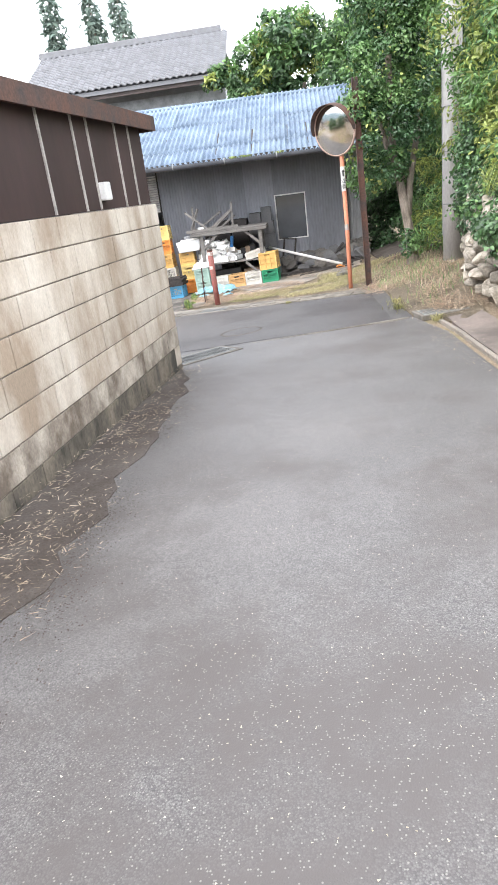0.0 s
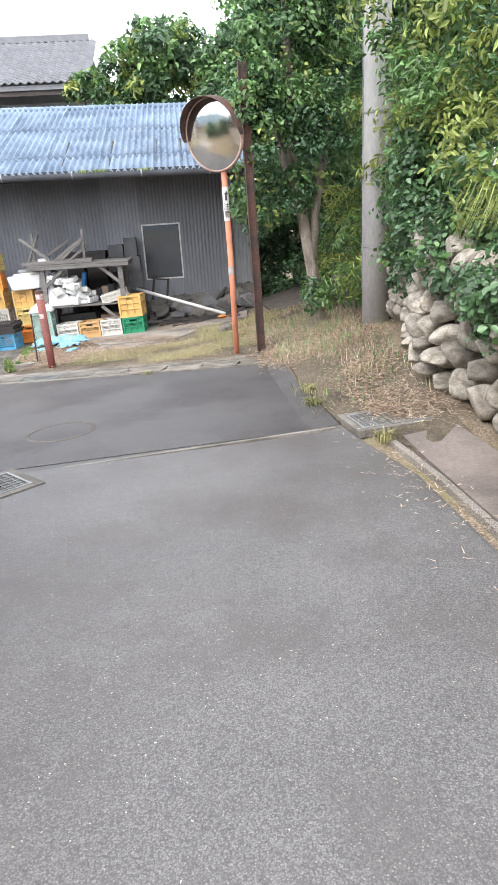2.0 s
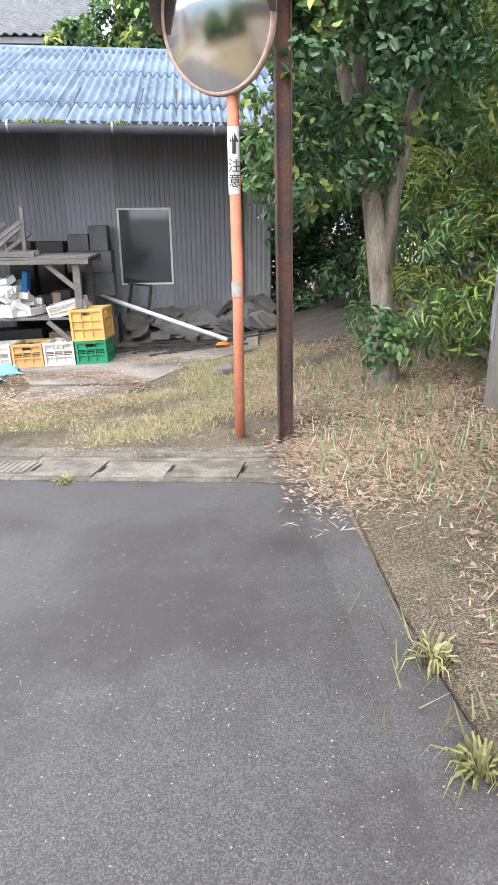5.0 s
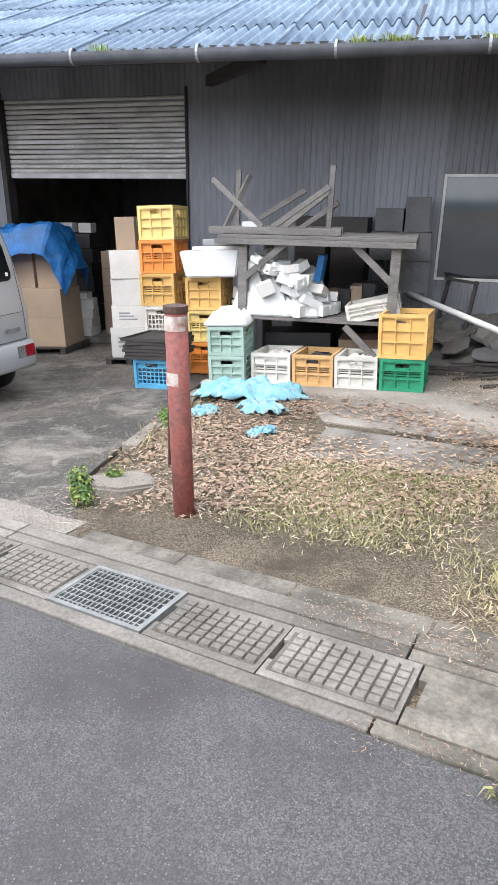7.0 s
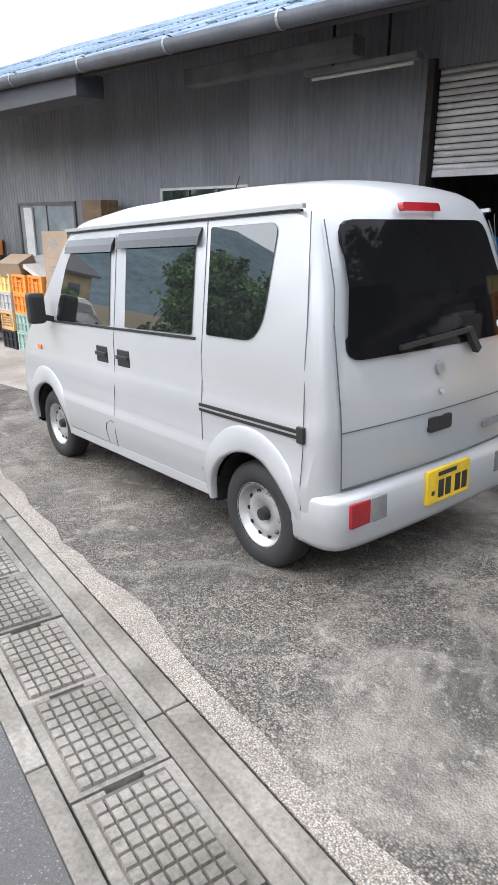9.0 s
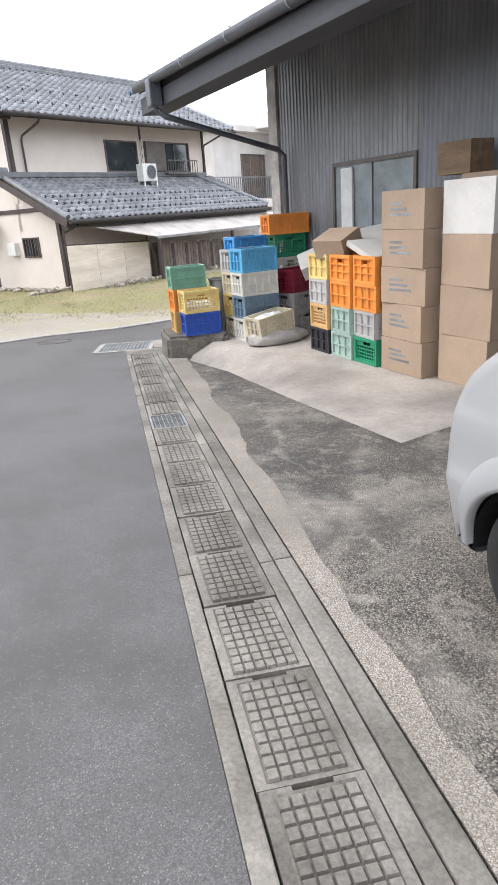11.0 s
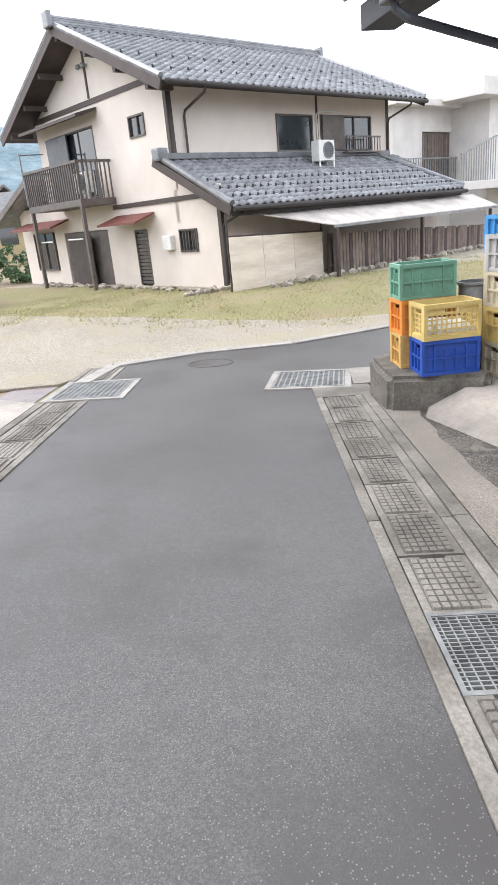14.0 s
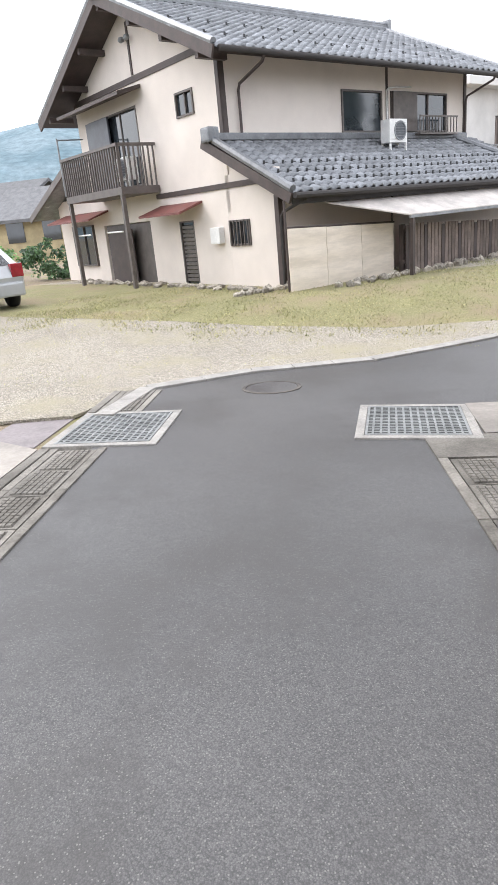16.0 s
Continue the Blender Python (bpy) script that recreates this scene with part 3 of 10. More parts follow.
OCHRE = mat("ochre_house_wall", (0.45, 0.37, 0.22), 0.9, 0, 0.1, 1, 30, 0.1)


def plastic(name, col):
    return mat(name, col, 0.5, 0, 0.1, 4, 40, 0.05, stain=0.18, vary=0.08)


P_YEL = plastic("yellow_crate_plastic", (0.64, 0.4, 0.13))
P_LYEL = plastic("pale_yellow_crate_plastic", (0.68, 0.51, 0.19))
P_ORA = plastic("orange_crate_plastic", (0.74, 0.27, 0.05))
P_TAN = plastic("tan_crate_plastic", (0.6, 0.37, 0.16))
P_WHT = plastic("white_crate_plastic", (0.62, 0.6, 0.55))
P_GRN = plastic("green_crate_plastic", (0.02, 0.26, 0.13))
P_PGRN = plastic("pale_green_crate_plastic", (0.36, 0.48, 0.42))
P_MGRN = plastic("sea_green_crate_plastic", (0.17, 0.35, 0.26))
P_BLU = plastic("royal_blue_crate_plastic", (0.02, 0.08, 0.4))
P_LBLU = plastic("light_blue_crate_plastic", (0.1, 0.36, 0.58))
P_SBLU = plastic("sky_blue_crate_plastic", (0.06, 0.27, 0.58))
P_RED = plastic("dark_red_crate_plastic", (0.25, 0.018, 0.04))
P_GRY = plastic("grey_crate_plastic", (0.45, 0.43, 0.42))
P_SLT = plastic("slate_blue_crate_plastic", (0.13, 0.19, 0.25))
P_BLK = plastic("black_crate_plastic", (0.025, 0.025, 0.03))
P_BEI = plastic("beige_crate_plastic", (0.52, 0.46, 0.34))

# ---- ground, road, gutters ----
def build_ground():
    xs = sorted({-600, -350, -200, -120, -80, -60, *range(-50, 16, 1), 1.25, 1.5, 1.75, 2.25, 2.5, 25, 40, 70, 120, 200, 350, 600})
    ys = sorted({-600, -350, -200, -120, -80, -60, -45, *range(-36, 28, 1), 35, 50, 80, 120, 200, 350, 600})
    verts = [(x, y, land(x, y) - 0.03) for y in ys for x in xs]
    w = len(xs)
    faces = [(j * w + i, j * w + i + 1, j * w + w + i + 1, j * w + w + i) for j in range(len(ys) - 1) for i in range(w - 1)]
    tagged(new("ground", data_mesh("ground", verts, faces, DIRT, True)), "dry earth ground with weeds between road and buildings", "ground", "", "structure")


build_ground()
GO, GD, GN = Vector((2.1, -7.155)), Vector((-0.9685, 0.249)), Vector((0.249, 0.9685))


def gut(s, w):
    """A place along the drain: s metres from its east end, w metres from the road's edge."""
    p = GO + s * GD + w * GN
    return p.x, p.y


ROAD = [(-1.75, -26), (2.2, -26), (2.2, -11.2), (1.98, -10.0), (1.92, -8.6), gut(0.15, -0.12), gut(0.6, 0), gut(17.5, 0), (-15.0, -2.4), (-15.45, 0.5), (-15.8, 12), (-22.0, 12), (-20.3, 4), (-19.28, 0.33), (-18.36, -1.9), (-18.3, -3.41), (-17.83, -4.61), (-16.7, -4.98), (-13.95, -5.51), (-2.5, -8.37), (-1.35, -10.0), (-0.84, -11.1), (-1.24, -15.0)]
drape("road", ROAD, 0.0, ASPHALT, "narrow worn grey asphalt lane sloping down past the shed", 0.25, 0.05, category="road")
drape("yard_surface", [gut(3.9, 0.55), gut(17.3, 0.55), (-14.2, -2.2), (-13.2, -1.9), (-9.0, -1.9), (-9, 0.1), (-2.1, 0.1), (-2.15, -2.6), (-1.95, -4.9)], 0.004, YARD, "stained exposed-aggregate concrete yard before the shed", 1.0, 0.05, category="yard")
edge = random.Random(9)
drape("mortar_strip", [gut(4.0, 0.55), gut(17.2, 0.55), *[gut(17.2 - 0.22 * k, 0.74 + 0.08 * math.cos(k * 0.075) + 0.02 * math.sin(k * 0.7) + edge.uniform(-0.025, 0.025)) for k in range(61)]], 0.012, PALE, "pale broken mortar strip beside the drain", 1.0, 0.03, category="strip")
drape("litter_ground", [gut(0.2, 0.5), gut(3.9, 0.5), (-1.9, -5.0), (-2.05, -2.6), (-1.3, -2.6), (2.4, -2.4), (3.4, -4.5), (2.95, -8), (2.75, -10.9), (2.4, -10.9), (2.0, -9.9), (1.95, -8.6)], 0.01, STRAWY, "earth covered with dry straw and leaf litter", 0.6, 0.03, category="ground")
drape("concrete_slab", [(-2.0, -0.1), (2.2, -0.1), (2.0, -2.2), (1.0, -3.0), (0.65, -3.75), (-0.7, -3.4), (-1.0, -2.7), (-1.9, -2.5)], 0.02, STAINED, "cracked old concrete apron under the crates", 1.0, 0.04, category="slab")
# dark sheet over the earth stands in for shade in the gap
drape("leaf_mould", [(2.44, -2.6), (3.6, -4.2), (3.7, -2.0), (3.7, 2.6), (2.46, 2.6)], 0.016, HUMUS_AND_SHADE, "dark damp leaf mould in the gap beside the shed", 0.6, 0.03, category="earth")
drape("small_slab", [(-0.72, -4.25), (-0.65, -3.55), (0.6, -3.9), (0.36, -4.45)], 0.024, CONC, "broken concrete slab half sunk in weeds", 1.0, 0.03, category="slab")
drape("gravel_lot", [(-16.9, -5.4), (-17.95, -4.75), (-18.45, -3.45), (-18.5, -1.9), (-19.42, 0.33), (-20.45, 4), (-22.4, 14), (-27, 14), (-34, -4), (-34, -22), (-18, -22)], 0.01, GRAVEL, "gravel lot thinly grown with weeds", 0.5, 0.03, category="gravel")
drape("lawn", [(-20.9, 3.5), (-20.2, 1.5), (-20.4, -0.9), (-21.2, -2.8), (-22.8, -5.1), (-25.2, -7.5), (-33.5, -11.5), (-34, -8), (-25.4, -0.7), (-24.2, 6.0), (-24.0, 11.0), (-22.6, 11)], 0.013, TURF, "short mown yellow-green lawn in front of the house", 0.5, 0.03, category="lawn")


def build_kerb(name, pts, w, h, label, material=None):
    bm = bmesh.new()
    for (ax, ay), (bx, by) in zip(pts, pts[1:]):
        d = Vector((bx - ax, by - ay)).normalized()
        k = max(1, round((Vector((bx, by)) - Vector((ax, ay))).length / 0.6))
        for i in range(k):
            p, q = (ax + (bx - ax) * i / k, ay + (by - ay) * i / k), (ax + (bx - ax) * (i + 1) / k, ay + (by - ay) * (i + 1) / k)
            beam(bm, (p[0] + d.x * 0.004, p[1] + d.y * 0.004, land(*p) + h - 0.05), (q[0] - d.x * 0.004, q[1] - d.y * 0.004, land(*q) + h - 0.05), w, 0.1, 0.008)
    return solid(name, bm, material or CONC, label, "kerb")


build_kerb("kerb_lot", [(-16.75, -5.12), (-17.9, -4.68), (-18.37, -3.43), (-18.42, -1.9), (-19.35, 0.33), (-20.4, 4), (-22.1, 12)], 0.2, 0.03, "low pale concrete kerb along the gravel lot", PALERIM)
build_kerb("kerb_grass", [gut(0.3, 0.6), gut(2.2, 0.61), gut(3.9, 0.59)], 0.12, 0.012, "rough concrete kerb against the grass", MOSSCOVER)
build_kerb("kerb_stone_side", [(2.3, -16), (2.3, -11.3), (2.24, -10.5)], 0.05, 0.012, "thin worn mortar edge beside the channel slabs", PALE)


def waffle_cover(length, width):
    """Concrete drain cover with raised square studs and a lifting slot."""
    bm = bmesh.new()
    holed(bm, -length / 2 + 0.004, length / 2 - 0.004, -width / 2 + 0.003, width / 2 - 0.003, [(length / 2 - 0.022, length / 2, -0.06, 0.06)], lambda u, z, d: Vector((u, z, -d)), 0.06)
    nx, ny = 9, 6
    bm.faces.new([bm.verts.new((sx * (length / 2 - 0.022), sy * (width / 2 - 0.036), 0.0008)) for sx, sy in ((-1, -1), (1, -1), (1, 1), (-1, 1))])
    px, py = (length - 0.06) / nx, (width - 0.08) / ny
    for i in range(nx):
        for j in range(ny):
            cx, cy = -length / 2 + 0.02 + (i + 0.5) * px, -width / 2 + 0.04 + (j + 0.5) * py
            a, b = px * 0.45, py * 0.44
            lo = [bm.verts.new((cx + sx * a, cy + sy * b, 0.001)) for sx, sy in ((-1, -1), (1, -1), (1, 1), (-1, 1))]
            hi = [bm.verts.new((cx + sx * a * 0.86, cy + sy * b * 0.86, 0.012)) for sx, sy in ((-1, -1), (1, -1), (1, 1), (-1, 1))]
            bm.faces.new(hi)
            for k in range(4):
                bm.faces.new((lo[k], lo[(k + 1) % 4], hi[(k + 1) % 4], hi[k]))
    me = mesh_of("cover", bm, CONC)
    # the low plate between the studs takes the darker concrete
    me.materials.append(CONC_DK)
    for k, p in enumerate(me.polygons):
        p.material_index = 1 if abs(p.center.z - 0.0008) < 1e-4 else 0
    return me


def plain_cover(length, width):
    bm = bmesh.new()
    holed(bm, -length / 2 + 0.004, length / 2 - 0.004, -width / 2 + 0.003, width / 2 - 0.003, [(length / 2 - 0.03, length / 2, -0.07, 0.07)], lambda u, z, d: Vector((u, z, -d)), 0.06)
    return mesh_of("cover", bm, MOSSCOVER)


def grating(length, width, nx, ny, frame_w=0.02, bar=0.006):
    """Steel bar grating: bearing bars, cross bars and an angle frame."""
    bm = bmesh.new()
    for s in (-1, 1):
        box(bm, (s * (length / 2 - frame_w / 2), 0, -0.018), (frame_w, width, 0.04))
        box(bm, (0, s * (width / 2 - frame_w / 2), -0.018), (length - 2 * frame_w, frame_w, 0.04))
    for i in range(1, nx):
        box(bm, (-length / 2 + i * length / nx, 0, -0.018), (bar, width - 2 * frame_w, 0.034))
    for j in range(1, ny):
        box(bm, (0, -width / 2 + j * width / ny, -0.008), (length - 2 * frame_w, bar, 0.012))
    return bm


def flat_pose(x, y, turn, dz):
    return stand(x, y, turn, dz)


def build_drain(name, base_at, s0, s1, pitch, grates, plain_until, label, ang):
    root = thing(name, Matrix(), label, "drain", "", "structure")
    wm, pm = waffle_cover(pitch, 0.31), plain_cover(pitch, 0.31)
    gm = mesh_of("steel_grate", grating(pitch, 0.31, 20, 8), STEEL)
    s, i = s0, 0
    while s + pitch <= s1 + 1e-6:
        c = s + pitch / 2
        near = any(abs(c - g) < pitch / 2 for g in grates)
        x, y = base_at(c, 0.225)
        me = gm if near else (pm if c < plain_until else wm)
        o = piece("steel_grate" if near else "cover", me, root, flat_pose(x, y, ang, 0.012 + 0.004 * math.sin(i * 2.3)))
        o.rotation_euler.rotate_axis("Z", 0.008 * math.sin(i * 5.1))
        s += pitch
        i += 1
    for w0, w1, h in ((0.0, 0.068, 0.012), (0.382, 0.45, 0.014), (0.452, 0.54, 0.02)):
        k = s0
        while k < s1 - 0.05:
            bm = bmesh.new()
            e = min(k + 2.0, s1)
            p, q = base_at(k + 0.004, (w0 + w1) / 2), base_at(e - 0.004, (w0 + w1) / 2)
            beam(bm, (*p, slope(*p) + h - 0.06), (*q, slope(*q) + h - 0.06), w1 - w0 - 0.004, 0.12, 0.006)
            part("edge_beam", bm, MOSSCOVER if k < plain_until else CONC, root)
            k = e
    # floor colour is darkened so the slots look deep in shade
    bm = bmesh.new()
    p, q = base_at(s0, 0.225), base_at(s1, 0.225)
    beam(bm, (*p, slope(*p) - 0.12), (*q, slope(*q) - 0.12), 0.31, 0.02)
    part("channel_floor", bm, HUMUS_AND_SHADE, root, "dark silt in the channel")


build_drain("drain_north", gut, 0.2298, 17.25, 0.4848, (3.4, 8.3, 13.1), 2.2, "roadside drain with waffle-patterned concrete covers and steel grates", math.degrees(math.atan2(GD.y, GD.x)))
SO, SD, SN = Vector((-9.0, -6.72)), Vector((-0.97, 0.2425)), Vector((-0.2425, -0.97))


def south(s, w):
    p = SO + s * SD + w * SN
    return p.x, p.y


build_drain("drain_south", south, 0.0, 6.9, 0.49, (), 0, "roadside drain with worn patterned concrete covers", math.degrees(math.atan2(SD.y, SD.x)))


def drain_grate(x, y, turn, l, w, nx, ny, label, group="", rim=0.07):
    t = thing("drain_grate", stand(x, y, turn, 0.016), label, "drain grate", group)
    bm = bmesh.new()
    for s in (-1, 1):
        box(bm, (s * (l / 2 + rim / 2), 0, -0.03), (rim, w + 2 * rim, 0.06), None, 0.006)
        box(bm, (0, s * (w / 2 + rim / 2), -0.03), (l, rim, 0.06), None, 0.006)
    part("concrete_rim", bm, PALERIM if group else CONC, t)
    part("grating", grating(l - 0.006, w - 0.006, nx, ny, 0.02, 0.017 if group else 0.006), STEEL, t)
    bm = bmesh.new()
    box(bm, (0, 0, -0.09), (l, w, 0.02))
    part("pit", bm, BLACK, t, "dark pit")


drain_grate(-16.28, -4.98, 165, 0.95, 0.78, 20, 13, "large steel drain grate in a pale concrete rim", "junction grates")
drain_grate(-15.53, -2.6, 158, 0.9, 0.78, 19, 13, "large steel drain grate in a pale concrete rim", "junction grates")
drain_grate(2.36, -10.07, 5, 0.56, 0.4, 13, 9, "small steel drain grate half buried in straw", "", 0.05)
drain_grate(-0.72, -10.52, 38, 0.85, 0.42, 16, 7, "corner steel drain grate in worn concrete rim", "", 0.06)


def manhole(x, y, label):
    t = thing("manhole_cover", stand(x, y, 0, 0.004), label, "manhole cover", "manhole covers")
    bm = bmesh.new()
    lathe(bm, [(0.0, 0.004), (0.27, 0.004), (0.275, 0.0), (0.275, -0.03)], 32)
    part("lid", bm, ASPHALT_DK, t)
    bm = bmesh.new()
    lathe(bm, [(0.278, -0.03), (0.278, 0.006), (0.315, 0.004), (0.32, -0.03)], 32)
    part("ring", bm, CONC_DK, t)


manhole(-0.32, -9.07, "round iron manhole cover set flush in the asphalt")
manhole(-17.35, -3.4, "round dark manhole cover beside the kerb")
bm = bmesh.new()
beam(bm, (-0.1, -10.12, land(-0.1, -10.12) - 0.01), (1.95, -10.06, land(1.95, -10.06) - 0.004), 0.03, 0.03)
solid("road_joint", bm, CONC, "pale patched joint line across the asphalt", "joint")
bm = bmesh.new()
box2(bm, (-0.9, -0.45, -0.1), (0.35, 0.1, 0.0), stand(-17.0, -5.85, 165, -0.02))
solid("steel_plate", bm, BRICKRED, "flat brown steel plate over the drain", "plate")
drape("south_apron", [south(0, 0.56), south(6.9, 0.56), (-17.2, -6.9), (-9.5, -9.5)], 0.012, PAD, "pale concrete apron beside the lane", 1.0, 0.04, category="slab")

drape("humus_strip", [(-1.42, -17.5), *[(-0.6 - 0.14 * smooth01(-13.4, -17.5, -17.5 + 0.2 * k) - 0.2 * smooth01(-12.4, -11.1, -17.5 + 0.2 * k) + 0.1 * noise.noise(Vector((k * 0.37, 2.2, 0))) + edge.uniform(-0.05, 0.05), -17.5 + 0.2 * k) for k in range(33)], (-0.9, -11.1), (-1.0, -12.2)], 0.01, HUMUS_AND_SHADE, "dark leaf mould strip at the foot of the block wall", 0.6, 0.02, category="earth")
drape("road_patch", [(-1.25, -10.02), (1.99, -10.0), (1.94, -8.6), gut(0.12, -0.1), gut(0.6, -0.005), gut(3.9, -0.02), (-1.9, -6.9), (-1.9, -8.6)], 0.005, ASPHALT_DK, "darker relaid asphalt at the bend", 0.25, 0.003, category="road")
drape("lane_surface", [(-1.7, -25.9), (2.18, -25.9), (2.18, -11.2), (2.0, -10.1), (-1.2, -10.13), (-0.86, -11.12), (-1.22, -15.0)], 0.004, ASPHALT_PALE, "worn pale asphalt of the lane between the walls", 0.25, 0.003, category="road")
drape("drain_end_slab", [gut(17.23, 0.0), gut(17.75, 0.0), gut(17.75, 0.6), gut(17.23, 0.6)], 0.014, CONC, "small concrete slab at the end of the drain", 1.0, 0.03, category="slab")
build_drain("drain_lot", south, 8.04, 9.02, 0.49, (), 0, "short drain with worn patterned concrete covers", math.degrees(math.atan2(SD.y, SD.x)))
drape("corner_slab", [(-15.86, -2.0), (-15.72, -1.5), (-14.9, -1.75), (-14.98, -2.3)], 0.02, PAD, "pale concrete slab beside the drain grate", 1.0, 0.04, category="slab")
build_kerb("kerb_yard", [(-2.02, -2.55), (-1.93, -4.3)], 0.11, 0.035, "mossy concrete edge between yard and weeds", STAINED)
drape("channel_cover", [(2.33, -10.5), (2.74, -10.45), (2.8, -11.4), (2.85, -16), (2.33, -16)], 0.014, STAINED_DK, "dark stained concrete channel cover", 1.0, 0.04, category="slab")

# ---- shed ----
SX0, SX1 = -14.95, 2.42


def ribbed(bm, x0, x1, z0, z1, y, pitch=0.076, depth=0.006):
    """Vertical corrugated sheet facing -y."""
    n = max(1, round((x1 - x0) / pitch))
    p = (x1 - x0) / n
    prof = []
    for i in range(n):
        x = x0 + i * p
        prof += [(x, y), (x + 0.35 * p, y), (x + 0.5 * p, y - depth), (x + 0.85 * p, y - depth)]
    prof.append((x1, y))
    lo = [bm.verts.new((x, yy, z0(x) if callable(z0) else z0)) for x, yy in prof]
    hi = [bm.verts.new((x, yy, z1)) for x, yy in prof]
    for i in range(len(prof) - 1):
        bm.faces.new((lo[i], lo[i + 1], hi[i + 1], hi[i]))


def build_shed():
    shed = thing("shed", Matrix(), "long storage shed with dark corrugated walls and a weathered blue roof", "shed")
    top = 3.55
    sill = lambda x: slope(x, 0) - 0.1
    # openings: roller door, window, wide window, side door
    door, win, wide, side = (-5.62, -3.08), (0.02, 0.85), (-9.55, -7.97), (-13.28, -11.57)
    bm = bmesh.new()
    flat_holed(bm, SX0, SX1, -0.9, top, [(*door, -0.9, 2.92), (*win, 0.88, 2.04), (*wide, 1.15, 2.0), (*side, -0.9, 1.88)], 0.02, 0.1)
    part("wall", bm, TIMBER_DK, shed)
    sheets = 0
    for a, b, lo, hi in ((side[1], wide[0], -0.9, top), (wide[0], wide[1], 2.0, top), (wide[0], wide[1], -0.9, 1.15), (wide[1], door[0], -0.9, top), (door[0], door[1], 2.92, top), (door[1], win[0], -0.6, top), (win[0], win[1], 2.04, top), (win[0], win[1], -0.6, 0.88), (win[1], 1.92, 0.3, top)):
        n = max(1, round((b - a) / 0.84))
        for k in range(n):
            bm = bmesh.new()
            ribbed(bm, a + (b - a) * k / n, a + (b - a) * (k + 1) / n + (0.012 if k < n - 1 else 0.0), lo, hi, 0.016 - 0.003 * (sheets % 2))
            part("wall_sheet", bm, CLAD, shed)
            sheets += 1
    # brighter skylight at this end is painted in by the paler sheet
    bm = bmesh.new()
    ribbed(bm, SX0 + 0.25, side[0], -0.9, 1.88, 0.016, 0.09, 0.012)
    ribbed(bm, SX0 + 0.25, side[1], 1.88, top, 0.016, 0.09, 0.012)
    part("wall_cladding", bm, CLAD_LT, shed, "weathered paler corrugated sheet at the yard end")
    bm = bmesh.new()
    ribbed(bm, 1.97, SX1, 0.55, 2.5, 0.014)
    ribbed(bm, 1.97, SX1, 2.52, top, 0.014)
    part("wall_cladding", bm, CLAD_LT, shed, "paler corrugated sheet at the end")
    bm = bmesh.new()
    box2(bm, (SX0 - 0.02, -0.03, -0.9), (SX0 + 0.24, 0.02, top))
    part("corner_panel", bm, PALETRIM, shed, "pale corner flashing")
    for a, b in (((1.92, -0.06, 0.0), (1.97, 0.02, top)), ((-5.69, -0.06, -0.9), (-5.62, 0.02, 3.0)), ((-3.08, -0.02, -0.6), (-3.055, 0.02, 3.0))):
        part("corner_post", _box_bm(a, b), TIMBER_DK, shed)
    bm = bmesh.new()
    pts = [(SX0, 3.55), (SX1, 3.55), (SX1, roof_line(SX1, 0.0) - 0.09), (SX0, roof_line(SX0, 0.0) - 0.09)]
    a, b = [[bm.verts.new((x, y, z)) for x, z in pts] for y in (0.0, 0.12)]
    bm.faces.new(a)
    bm.faces.new(b[::-1])
    for k in range(4):
        bm.faces.new((a[k], a[(k + 1) % 4], b[(k + 1) % 4], b[k]))
    part("wall_plate", bm, TIMBER_DK, shed)
    bm = bmesh.new()
    box2(bm, (0.85, -0.12, -0.3), (SX1, 0.02, 0.42))
    part("plinth", bm, CONC, shed)
    # end walls and back
    bm = bmesh.new()
    ridge_y, ridge_z = 2.65, 4.78
    for x in (SX0, SX1 - 0.1):
        pts = [(0.12, -0.9), (5.4, -0.9), (5.4, 3.5), (ridge_y, roof_line(x, ridge_y) - 0.09), (0.12, roof_line(x, 0.12) - 0.09)]
        a = [bm.verts.new((x, y, z)) for y, z in pts]
        b = [bm.verts.new((x + 0.1, y, z)) for y, z in pts]
        bm.faces.new(a)
        bm.faces.new(b[::-1])
        for i in range(5):
            bm.faces.new((a[i], a[(i + 1) % 5], b[(i + 1) % 5], b[i]))
    box2(bm, (SX0 + 0.1, 5.3, -0.9), (SX1 - 0.1, 5.4, 3.5))
    part("wall", bm, CLAD_LT, shed)
    bm = bmesh.new()
    box2(bm, (SX0 + 0.1, 0.13, -0.7), (SX1 - 0.1, 5.3, -0.13))
    part("floor", bm, CONC, shed)
    for x in (-6.6, -2.2):
        part("inner_wall", _box_bm((x, 0.2, -0.13), (x + 0.1, 5.2, 3.4)), CONC, shed)
    # roof of corrugated sheets: five courses front and back
    roof = part("roof", _roof_slope(ridge_y, ridge_z, True), EAVE, shed)
    part("roof", _roof_slope(ridge_y, ridge_z, False), EAVE, shed)
    bm = bmesh.new()
    tube(bm, [(2.46, ridge_y, roof_line(2.46, ridge_y) - 0.01), (-15.77, ridge_y, roof_line(-15.75, ridge_y) - 0.01)], 0.06, 10)
    part("ridge_cap", bm, ROOFBLUE, shed, smooth=True)
    eave = lambda x: (-1.72 - 0.012 * (2.45 - x), 2.93 + 0.0105 * (2.45 - x))
    wave, amp, wid, rows = 0.125, 0.033, 1.0, 5
    def sheet(length):
        nx, verts, faces = 16, [], []
        cols = nx * 6
        for i in range(cols + 1):
            x = -0.02 + (wid + 0.04) * i / cols
            z = amp * math.cos(2 * math.pi * (x / wave))
            for y in (0.0, length):
                verts.append((x, y, z))
            for y in (0.0, length):
                verts.append((x, y, z - 0.008))
